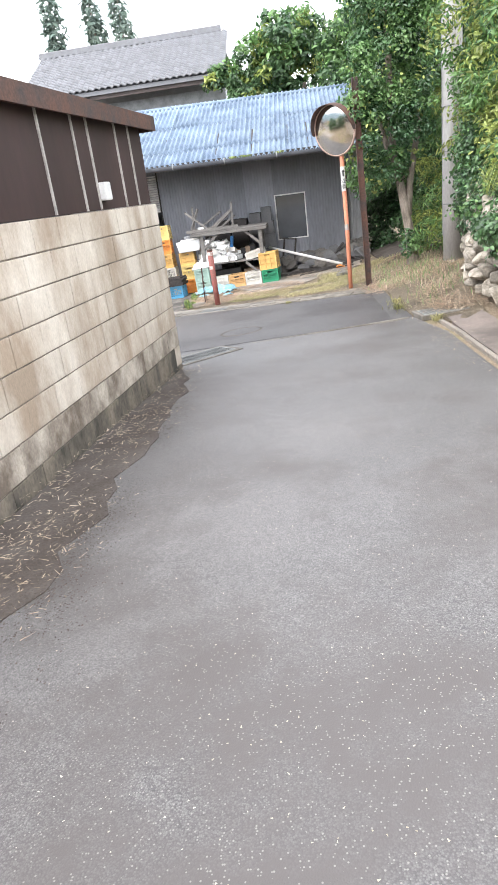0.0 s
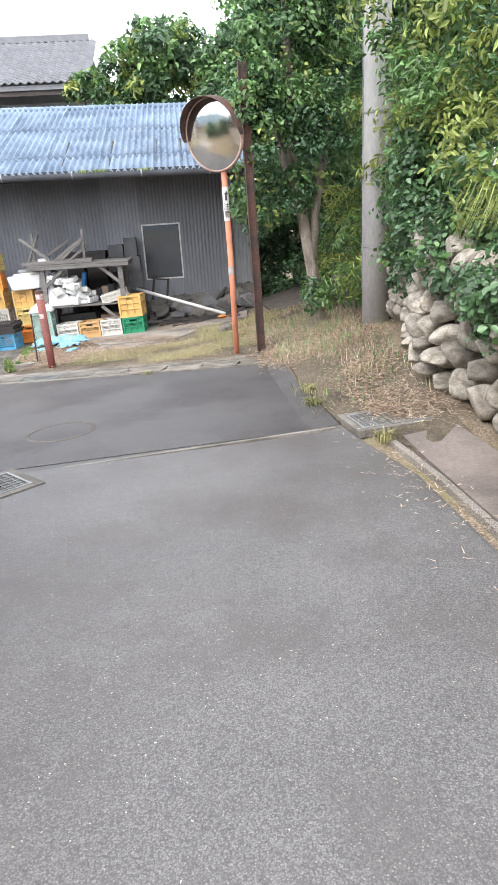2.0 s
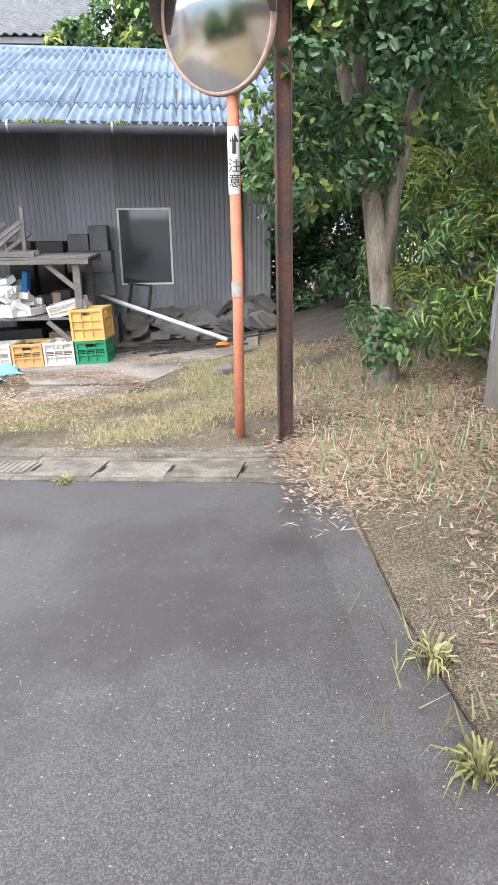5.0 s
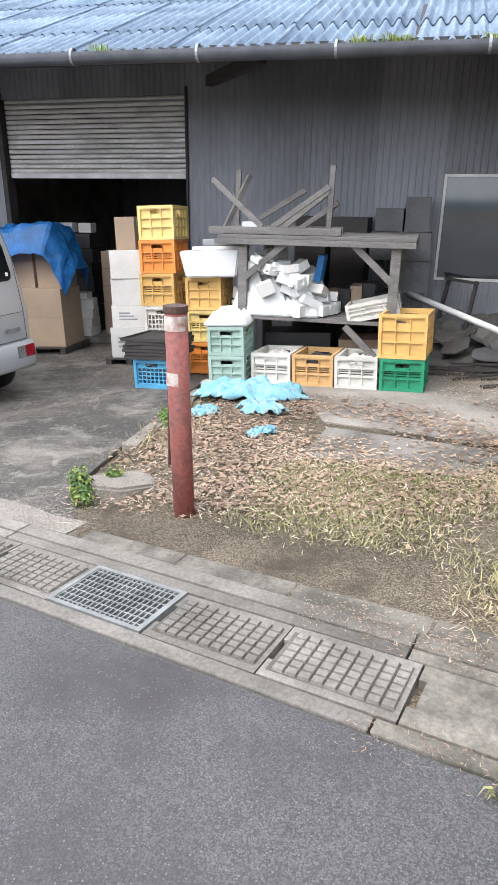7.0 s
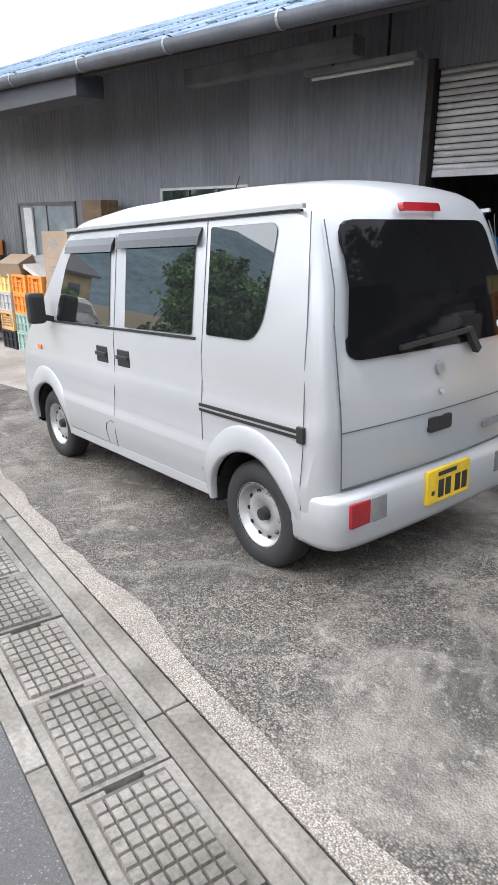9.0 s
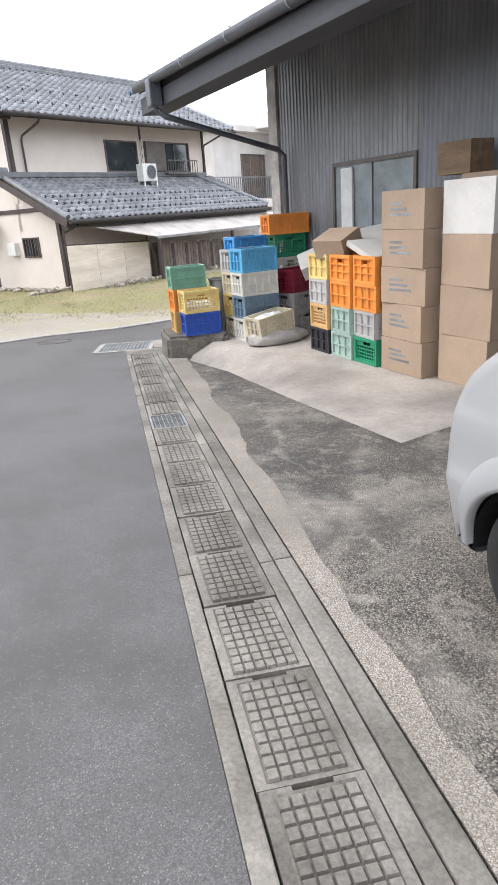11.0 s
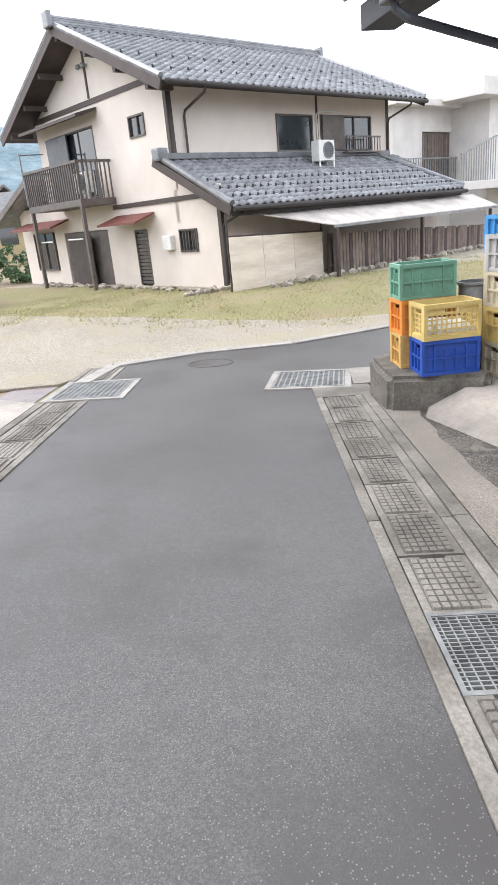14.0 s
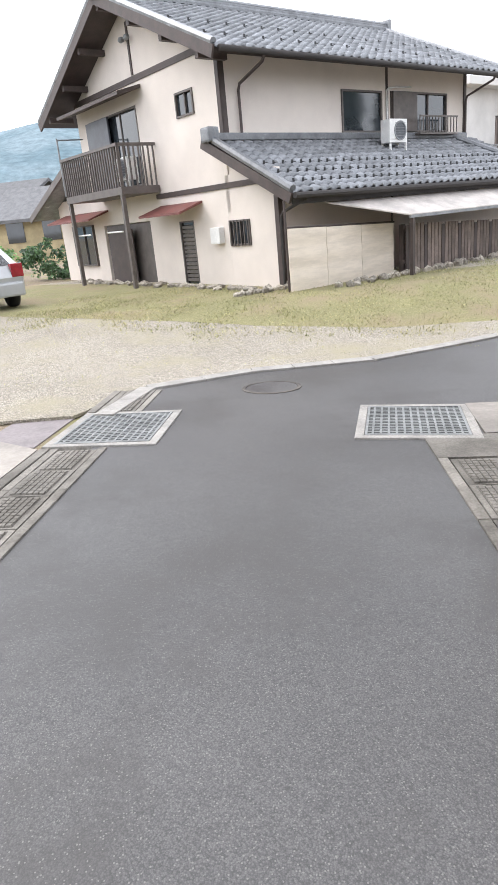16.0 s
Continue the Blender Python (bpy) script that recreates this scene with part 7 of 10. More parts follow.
def crate_model(key, l, w, h, material, style, label):
    """Stacking container: l along x, w along y. style: solid, slot, grid or ribbed."""
    t = thing("crate", Matrix.Translation((0, 0, -60)), label, "crate")
    th, deep = 0.03, 0.024
    bm = bmesh.new()
    box2(bm, (-l / 2 + th, -w / 2 + th, 0.0), (l / 2 - th, w / 2 - th, 0.012))
    part("base", bm, material, t)
    for sgn, along in ((-1, "x"), (1, "x"), (-1, "y"), (1, "y")):
        n, d = (l, w) if along == "x" else (w, l)
        n2 = n / 2 if along == "x" else n / 2 - th - 0.0005
        holes, dips = [], []
        grip = (-0.06, 0.06, h - 0.082, h - 0.048)
        if along == "y" or style in ("slot", "grid", "solid"):
            holes.append(grip)
        lo, hi = 0.024, h - 0.03
        if style == "grid":
            k, rows = max(4, round(n / 0.052)), 4 if h > 0.2 else 2
            p, q = (2 * n2 - 0.07) / k, (hi - 0.06 - lo - 0.02) / rows
            for i in range(k):
                for j in range(rows):
                    u, z = -n2 + 0.035 + i * p, lo + 0.02 + j * q
                    holes.append((u + 0.006, u + p - 0.006, z + 0.005, z + q - 0.007))
            dips.append((-n2 + 0.03, n2 - 0.03, lo + 0.012, hi - 0.012))
        elif style == "ribbed":
            k = 5 if n > 0.45 else 3
            p = (2 * n2 - 0.04) / k
            for i in range(k):
                u = -n2 + 0.02 + i * p
                for z0, z1 in ((lo + 0.006, h * 0.46), (h * 0.46 + 0.014, hi - 0.006)):
                    dips.append((u + 0.007, u + p - 0.007, z0, z1))
            if along == "x":
                dips.append((-0.07, 0.07, h - 0.085, hi - 0.006))
        else:
            k = 4 if n > 0.45 else 3
            p = (2 * n2 - 0.05) / k
            for i in range(k):
                u = -n2 + 0.025 + i * p
                for z0, z1 in ((lo + 0.008, h * 0.36), (h * 0.36 + 0.012, h * 0.62), (h * 0.62 + 0.012, hi - 0.008)):
                    dips.append((u + 0.005, u + p - 0.005, z0, z1))
                if style == "slot":
                    for j in range(3):
                        holes.append((u + 0.014, u + p - 0.014, h * 0.37 + 0.02 + j * h * 0.075, h * 0.37 + 0.02 + j * h * 0.075 + 0.011))
        at = (lambda u, z, dd: Vector((u, sgn * (d / 2 - dd), z))) if along == "x" else (lambda u, z, dd: Vector((sgn * (d / 2 - dd), u, z)))

        def level(u, z):
            if any(q[0] < u < q[1] and q[2] < z < q[3] for q in holes):
                return None
            if any(q[0] < u < q[1] and q[2] < z < q[3] for q in dips):
                return deep
            return 0.0 if z > hi or abs(u) > n2 - 0.03 else 0.004
        cut = holes + dips
        us = [-n2, n2, -n2 + 0.03, n2 - 0.03] + [c for q in cut for c in q[:2]]
        zs = [0.0, h, hi] + [c for q in cut for c in q[2:]]
        bm = bmesh.new()
        relief(bm, us, zs, level, at, th)
        part("side", bm, material, t)
    return t


def crate(m, dims, material, style, label, group):
    key = (dims, material.name, style)
    if key not in CRATES:
        CRATES[key] = crate_model(key, *dims, material, style, label)
        t = CRATES[key]
        t.matrix_basis = m
    else:
        t = copy_thing(CRATES[key], m)
    t["label"] = label
    t["group"] = group
    return t


def fill_lump(m, l, w, z, material, name, label, category, seed, lift=0.06):
    """Loose stuff heaped in or on a crate."""
    rng = random.Random(seed)
    n = 9
    verts = []
    for j in range(n + 1):
        for i in range(n + 1):
            u, v = i / n - 0.5, j / n - 0.5
            e = max(0.0, 1 - (2 * u) ** 4) * max(0.0, 1 - (2 * v) ** 4)
            verts.append((u * l, v * w, z + lift * e * (0.5 + rng.random())))
    faces = [(j * (n + 1) + i, j * (n + 1) + i + 1, (j + 1) * (n + 1) + i + 1, (j + 1) * (n + 1) + i) for j in range(n) for i in range(n)]
    b = len(verts)
    verts += [(-l / 2, -w / 2, z - 0.03), (l / 2, -w / 2, z - 0.03), (l / 2, w / 2, z - 0.03), (-l / 2, w / 2, z - 0.03)]
    k = n + 1
    edge = [list(range(0, k)), [j * k + n for j in range(k)], list(range(n * k + n, n * k - 1, -1)), [j * k for j in range(n, -1, -1)]]
    for s, e in enumerate(edge):
        for p, q in zip(e, e[1:]):
            faces.append((p, b + s, q))
        faces.append((e[-1], b + s, b + (s + 1) % 4))
    faces.append((b + 3, b + 2, b + 1, b))
    o = new(name, data_mesh(name, verts, faces, material, seed == 41))
    o.matrix_basis = m
    return tagged(o, label, category)


S = (0.40, 0.52, 0.30)
# front row before the table (short sides face the lane)
row = [(-0.155, -2.02, P_GRN, "slot", "dark green plastic crate on the concrete apron"), (-0.575, -1.985, P_WHT, "slot", "off-white plastic crate filled with scrap"), (-0.99, -1.945, P_TAN, "slot", "tan plastic crate on the concrete apron"), (-1.41, -1.905, P_WHT, "slot", "off-white plastic crate filled with scrap")]
for i, (x, y, material, style, lab) in enumerate(row):
    m = stand(x, y, -4, 0.02)
    crate(m, S, material, style, lab, "crates before the table")
    if i:
        fill_lump(m, 0.34, 0.46, 0.2, CARDW if material is not P_TAN else TIMBER_DK, "scrap", "crumpled scrap heaped in the crate", "scrap", 20 + i)
m = stand(-0.155, -2.02, -6, 0.02) @ Matrix.Translation((0.0, 0.0, 0.302))
crate(m, (0.43, 0.54, 0.40), P_YEL, "solid", "deep yellow plastic crate standing on a green one", "crates before the table")
for k in range(2):
    crate(stand(-1.86, -2.02, 3, 0.02) @ Matrix.Translation((0, 0, 0.285 * k)), (0.36, 0.5, 0.28), P_PGRN, "solid", "pale grey-green plastic crate in a stack of two", "crates before the table")
fill_lump(stand(-1.86, -2.02, 3, 0.02), 0.42, 0.5, 0.6, FOAM, "plastic_bag", "crumpled white plastic bags on the crates", "bag", 41, 0.1)
for k, (material, style) in enumerate(((P_ORA, "slot"), (P_LYEL, "slot"), (P_YEL, "solid"))):
    crate(stand(-2.23, -1.55, 2, 0.02) @ Matrix.Translation((0, 0, 0.335 * k)), (0.38, 0.5, 0.33), material, style, "plastic crate in a yellow and orange stack", "yellow crate stacks")
for k, (material, style) in enumerate(((P_TAN, "slot"), (P_WHT, "grid"), (P_YEL, "slot"), (P_ORA, "slot"), (P_LYEL, "solid"))):
    crate(stand(-2.83, -1.30, 4 - 2 * (k % 3), 0.005) @ Matrix.Translation((0.012 * math.sin(k * 2), 0, 0.348 * k)), (0.40, 0.5, 0.345), material, style, "plastic crate in the tall stack beside the roller door", "yellow crate stacks")


def carton(m, l, w, h, material, label, group="", tape=True, bars=False):
    t = thing("carton", m, label, "box", group)
    bm = bmesh.new()
    box2(bm, (-l / 2, -w / 2, 0), (l / 2, w / 2, h), None, 0.004)
    part("body", bm, material, t)
    if tape:
        bm = bmesh.new()
        box2(bm, (-l / 2 - 0.001, -0.025, h * 0.72), (l / 2 + 0.001, 0.025, h + 0.0015))
        part("tape", bm, CARD if material is CARDW else PALETRIM, t)
    if bars:
        for k in range(3):
            part("print_bar", _box_bm((-l * 0.3, -w / 2 - 0.0015, h * (0.35 + 0.14 * k)), (-l * 0.3 + l * (0.5 - 0.1 * k), -w / 2 + 0.001, h * (0.42 + 0.14 * k))), GREYPAINT, t)
    return t


def pallet(m, l, w, label):
    t = thing("pallet", m, label, "pallet")
    for k in range(5):
        part("board", _box_bm((-l / 2, -w / 2 + k * (w - 0.09) / 4, 0.05), (l / 2, -w / 2 + k * (w - 0.09) / 4 + 0.09, 0.065)), TIMBER_DK, t)
    for x in (-l / 2 + 0.04, 0, l / 2 - 0.04):
        part("bearer", _box_bm((x - 0.035, -w / 2, -0.01), (x + 0.035, w / 2, 0.05)), TIMBER_DK, t)


# white cartons on a pallet in front of the roller door
base = stand(-3.33, -1.1, 3, 0.012)
pallet(base, 0.6, 0.6, "small dark pallet under white cartons")
z = 0.067
for k, (l, w, h, dx) in enumerate(((0.46, 0.5, 0.35, 0), (0.44, 0.46, 0.25, 0.01), (0.42, 0.44, 0.30, 0.02), (0.43, 0.46, 0.31, 0.03))):
    carton(base @ Matrix.Translation((dx, 0, z)) @ Matrix.Rotation(0.06 * (k % 2), 4, "Z"), l, w, h, CARDW, "stacked white carton on a pallet", "white cartons", k == 3, k < 2)
    z += h + 0.001
carton(stand(-3.02, -0.55, 0, 0.01), 0.34, 0.4, 0.26, CARDW, "white carton beside the stack", "white cartons")
carton(base @ Matrix.Translation((-0.06, 0.1, z)), 0.24, 0.2, 0.36, CARD, "brown carton standing on top", "brown cartons")
# light blue crate with dark trays
m = stand(-2.52, -2.27, -3, 0.006)
crate(m, (0.38, 0.5, 0.29), P_LBLU, "grid", "light blue mesh crate under dark trays", "")
for k in range(6):
    t = thing("tray", m @ Matrix.Translation((-0.02 + 0.02 * math.sin(k * 2.1), 0, 0.292 + 0.034 * k)) @ Matrix.Rotation(0.07 * math.sin(k * 3.3), 4, "Z"), "dark slatted tray in a loose stack", "tray", "dark trays")
    bm = bmesh.new()
    holed(bm, -0.25, 0.25, -0.28, 0.28, [(-0.235, 0.235, -0.265, 0.265)], lambda u, v, d: Vector((u, v, d)), 0.03)
    part("rim", bm, TIMBER_DK, t)
    for j in range(7):
        part("slat", _box_bm((-0.235, -0.255 + j * 0.075, 0.004), (0.235, -0.205 + j * 0.075, 0.012)), TIMBER_DK, t)

# cartons behind the van and inside the door
bb = stand(-4.86, -0.5, 6, 0.02)
pallet(bb @ Matrix.Translation((-0.1, 0, 0)), 0.9, 0.8, "dark pallet under brown cartons")
z = 0.067
for k in range(2):
    carton(bb @ Matrix.Translation((0, 0, z)), 0.62, 0.6, 0.37, CARD, "large pale brown carton on the pallet", "brown cartons", False)
    z += 0.371
for k in range(2):
    for x in (-0.24, 0.16):
        carton(bb @ Matrix.Translation((x - 0.05, 0.08, z)), 0.36, 0.42, 0.34, CARD, "brown carton in the pile by the door", "brown cartons", x > 0)
    z += 0.341
tarp_m = bb @ Matrix.Translation((-0.12, 0.05, z + 0.01))
bm = bmesh.new()
n = 32
grid = {}
for i in range(n + 1):
    for j in range(n + 1):
        u, v = i / n * 1.5 - 0.65, j / n * 1.2 - 0.6
        over = max(0, abs(u) - 0.36) + max(0, abs(v) - 0.28)
        fold = 1 - 2 * abs(noise.noise(Vector((u * 3.2 + v * 1.4, v * 3.0 - u, 1))))
        fine = noise.noise(Vector((u * 9, v * 9, 4)))
        k = 1 / (1 + 0.9 * over)
        grid[i, j] = bm.verts.new((u * k + 0.03 * fine, v * k + 0.05 * fold * min(1, 3 * over), 0.03 - 1.0 * over + 0.09 * max(0, fold) * (1 - min(1, 2 * over)) + 0.025 * fine))
for i in range(n):
    for j in range(n):
        bm.faces.new((grid[i, j], grid[i + 1, j], grid[i + 1, j + 1], grid[i, j + 1]))
bmesh.ops.solidify(bm, geom=bm.faces[:], thickness=0.008)
tagged(solid("tarpaulin", bm, TARP, "bright blue tarpaulin thrown over cartons", "tarpaulin", "", tarp_m), kind="")
for k in range(5):
    carton(Matrix.Translation((-4.35, 0.62, -0.128 + 0.235 * k)), 0.42, 0.4, 0.23, CARD, "brown carton stacked inside the shed", "brown cartons")
for k in range(5):
    carton(Matrix.Translation((-4.0, 1.5, -0.128 + 0.3 * k)), 0.42, 0.4, 0.29, CARD, "brown carton stacked inside the shed", "brown cartons")
for k in range(7):
    t = carton(Matrix.Translation((-5.0 + 0.02 * math.sin(k * 3), 0.75, -0.128 + 0.2 * k)), 0.5, 0.5, 0.19, BLACK, "dark container stacked inside the shed", "dark containers", False)
for k, (x, z) in enumerate(((-5.2, 1.28), (-4.9, 1.28), (-4.85, 0.0))):
    carton(Matrix.Translation((x, 0.35 if k == 2 else 0.7, z - 0.0 if k < 2 else -0.128)), 0.2, 0.16, 0.13 if k < 2 else 0.6, CARDW, "small white carton inside the shed", "white cartons", False)
for k in range(4):
    carton(Matrix.Translation((-4.8, 0.3, -0.128 + 0.13 * k)) @ Matrix.Rotation(0.1 * k, 4, "Z"), 0.3, 0.3, 0.128, CARDW, "flat white carton in a leaning pile", "white cartons", False)


# ---- work table with clutter ----
def build_table():
    t = thing("work_table", stand(-1.12, -1.35, 0, 0.02, 0.0), "weathered grey timber work table with a lower shelf", "table")
    g = land(-1.12, -1.35) + 0.02
    top = 1.42 - g
    for k in range(5):
        y = -0.58 + k * 0.235
        part("top_board", _box_bm((-0.93, y, top - 0.03), (0.95, y + 0.228, top + 0.004 * (k % 2)), 0.004), TIMBER, t)
    part("apron", _box_bm((-0.95, -0.61, top - 0.085), (0.95, -0.57, top - 0.032), 0.004), TIMBER, t)
    part("apron", _box_bm((-0.95, 0.57, top - 0.11), (0.95, 0.61, top - 0.032), 0.004), TIMBER, t)
    for x in (-0.68, 0.78):
        for y in (-0.52, 0.52):
            part("leg", _box_bm((x - 0.045, y - 0.045, -0.04), (x + 0.045, y + 0.045, top - 0.032), 0.004), TIMBER, t)
    for k in range(4):
        y = -0.56 + k * 0.28
        part("shelf_board", _box_bm((-0.85, y, 0.60), (0.92, y + 0.27, 0.63), 0.003), TIMBER, t)
    for x0, x1 in ((-0.66, -0.25), (0.76, 0.38)):
        bm = bmesh.new()
        beam(bm, (x0, -0.55, 1.0), (x1, -0.55, top - 0.06), 0.04, 0.06)
        part("brace", bm, TIMBER, t)
    bm = bmesh.new()
    beam(bm, (0.76, -0.55, 0.2), (0.35, -0.55, 0.58), 0.04, 0.06)
    part("brace", bm, TIMBER, t)
    # upturned trestle lying on top
    u = thing("trestle", t.matrix_basis @ Matrix.Translation((-0.3, -0.15, top)), "upturned timber trestle lying on the table", "trestle")
    part("long_rail", _box_bm((-0.75, -0.32, 0.005), (0.55, -0.24, 0.07), 0.003), TIMBER, u)
    part("long_rail", _box_bm((-0.7, 0.2, 0.005), (0.5, 0.28, 0.07), 0.003), TIMBER, u)
    for a, b in (((-0.72, -0.28, 0.50), (-0.22, -0.28, 0.07)), ((-0.12, -0.28, 0.07), (0.42, -0.28, 0.44)), ((0.42, -0.25, 0.02), (0.44, -0.25, 0.62)), ((-0.62, 0.22, 0.07), (-0.6, 0.22, 0.6)), ((-0.5, 0.24, 0.07), (0.1, 0.24, 0.42)), ((0.1, 0.0, 0.05), (0.48, -0.1, 0.3)), ((-0.1, 0.1, 0.05), (0.4, 0.0, 0.42)), ((-0.65, -0.1, 0.05), (-0.45, 0.1, 0.55))):
        bm = bmesh.new()
        beam(bm, a, b, 0.04, 0.05, 0.003)
        part("strut", bm, TIMBER, u)
    carton(t.matrix_basis @ Matrix.Translation((-0.72, -0.1, top + 0.01)), 0.16, 0.14, 0.1, FOAM, "small white foam box on the table", "foam boxes", False)
    rng = random.Random(5)
    # foam and paper heaped on the shelf
    for x, y, l, w, h, seed in ((-0.5, -0.36, 0.62, 0.4, 0.3, 41), (-0.12, -0.34, 0.4, 0.36, 0.2, 41), (-0.62, -0.1, 0.5, 0.4, 0.34, 41)):
        fill_lump(t.matrix_basis @ Matrix.Translation((x, y, 0.665)), l, w, 0.0, FOAM, "foam_sheet", "crumpled white foam sheeting heaped on the shelf", "foam sheet", seed, h)
    for k in range(64):
        lv = k // 12
        x, y = rng.uniform(-0.78 + 0.04 * lv, 0.2 - 0.08 * lv), rng.uniform(-0.54, -0.1)
        m = t.matrix_basis @ Matrix.Translation((x, y, 0.645 + 0.1 * lv)) @ Matrix.Rotation(rng.uniform(-1.4, 1.4), 4, "Z") @ Matrix.Rotation(rng.uniform(-0.5, 0.5) * min(1, lv), 4, "Y") @ Matrix.Rotation(rng.uniform(-0.4, 0.4) * min(1, lv), 4, "X")
        carton(m, rng.uniform(0.1, 0.25), rng.uniform(0.08, 0.2), rng.uniform(0.05, 0.13), FOAM if k % 4 else CARDW, "white foam box in a heap on the shelf", "foam boxes", False)
    carton(t.matrix_basis @ Matrix.Translation((0.0, -0.1, 0.95)) @ Matrix.Rotation(0.15, 4, "Y"), 0.07, 0.22, 0.26, TARP, "blue folder box standing on the shelf", "", False)
    for k in range(4):
        carton(t.matrix_basis @ Matrix.Translation((0.15 + 0.12 * k, 0.1, 0.645)), 0.14, 0.3, 0.2 + 0.03 * k, BLACK if k % 2 else CARD, "dark box at the back of the shelf", "", False)
    crate(t.matrix_basis @ Matrix.Translation((0.62, -0.35, 0.66)) @ Matrix.Rotation(radians(-14), 4, "Y"), (0.5, 0.36, 0.17), P_WHT, "solid", "shallow white tray tilted on the shelf", "")
    crate(t.matrix_basis @ Matrix.Translation((0.6, -0.1, 0.635)), (0.5, 0.36, 0.12), P_WHT, "solid", "flat white tray on the shelf", "")
    carton(stand(-1.3, -1.3, 3, 0.02), 0.7, 0.5, 0.42, BLACK, "dark box under the table", "", False)
    carton(stand(-0.62, -1.25, 3, 0.02), 0.5, 0.5, 0.35, CARD, "brown box under the table", "", False)


build_table()
# polystyrene box on the yellow stack
t = thing("foam_box", stand(-2.12, -1.6, 4, 0.02) @ Matrix.Translation((0, -0.1, 1.005)), "large white polystyrene fish box on a crate stack", "box")
bm = bmesh.new()
vs = box(bm, (0, 0, 0.13), (0.62, 0.46, 0.26), None, 0.0)
for v in vs[:4]:
    v.co.x *= 0.84
    v.co.y *= 0.88
bmesh.ops.bevel(bm, geom=bm.edges[:], offset=0.015, segments=2, affect="EDGES")
part("tub", bm, FOAM, t)
part("lid", _box_bm((-0.2, -0.14, 0.262), (0.32, 0.24, 0.30), 0.01), CARDW, t, "grey lid laid askew")
part("lid", _box_bm((-0.1, -0.1, 0.302), (0.34, 0.28, 0.37), 0.01), GREYPAINT, t)

# grey boxes stacked by the window
rng = random.Random(11)
for (x, z, w, h) in ((-0.27, 0.03, 0.5, 0.44), (-0.3, 0.475, 0.46, 0.3), (-0.25, 0.78, 0.42, 0.34), (-0.38, 1.125, 0.66, 0.3), (-0.52, 1.43, 0.3, 0.24), (-0.22, 1.43, 0.26, 0.36), (-0.95, 1.46, 0.4, 0.2), (-1.4, 1.46, 0.35, 0.18)):
    y = -0.32 if x > -0.9 else -0.25
    base_z = z if x > -0.9 else 0.02
    carton(Matrix.Translation((x, y, base_z)) @ Matrix.Rotation(rng.uniform(-0.06, 0.06), 4, "Z"), w, 0.42, h if x > -0.9 else 1.55, DUSTY if x > -0.9 else TIMBER_DK, "dusty grey box stacked against the shed wall", "dusty boxes", False)


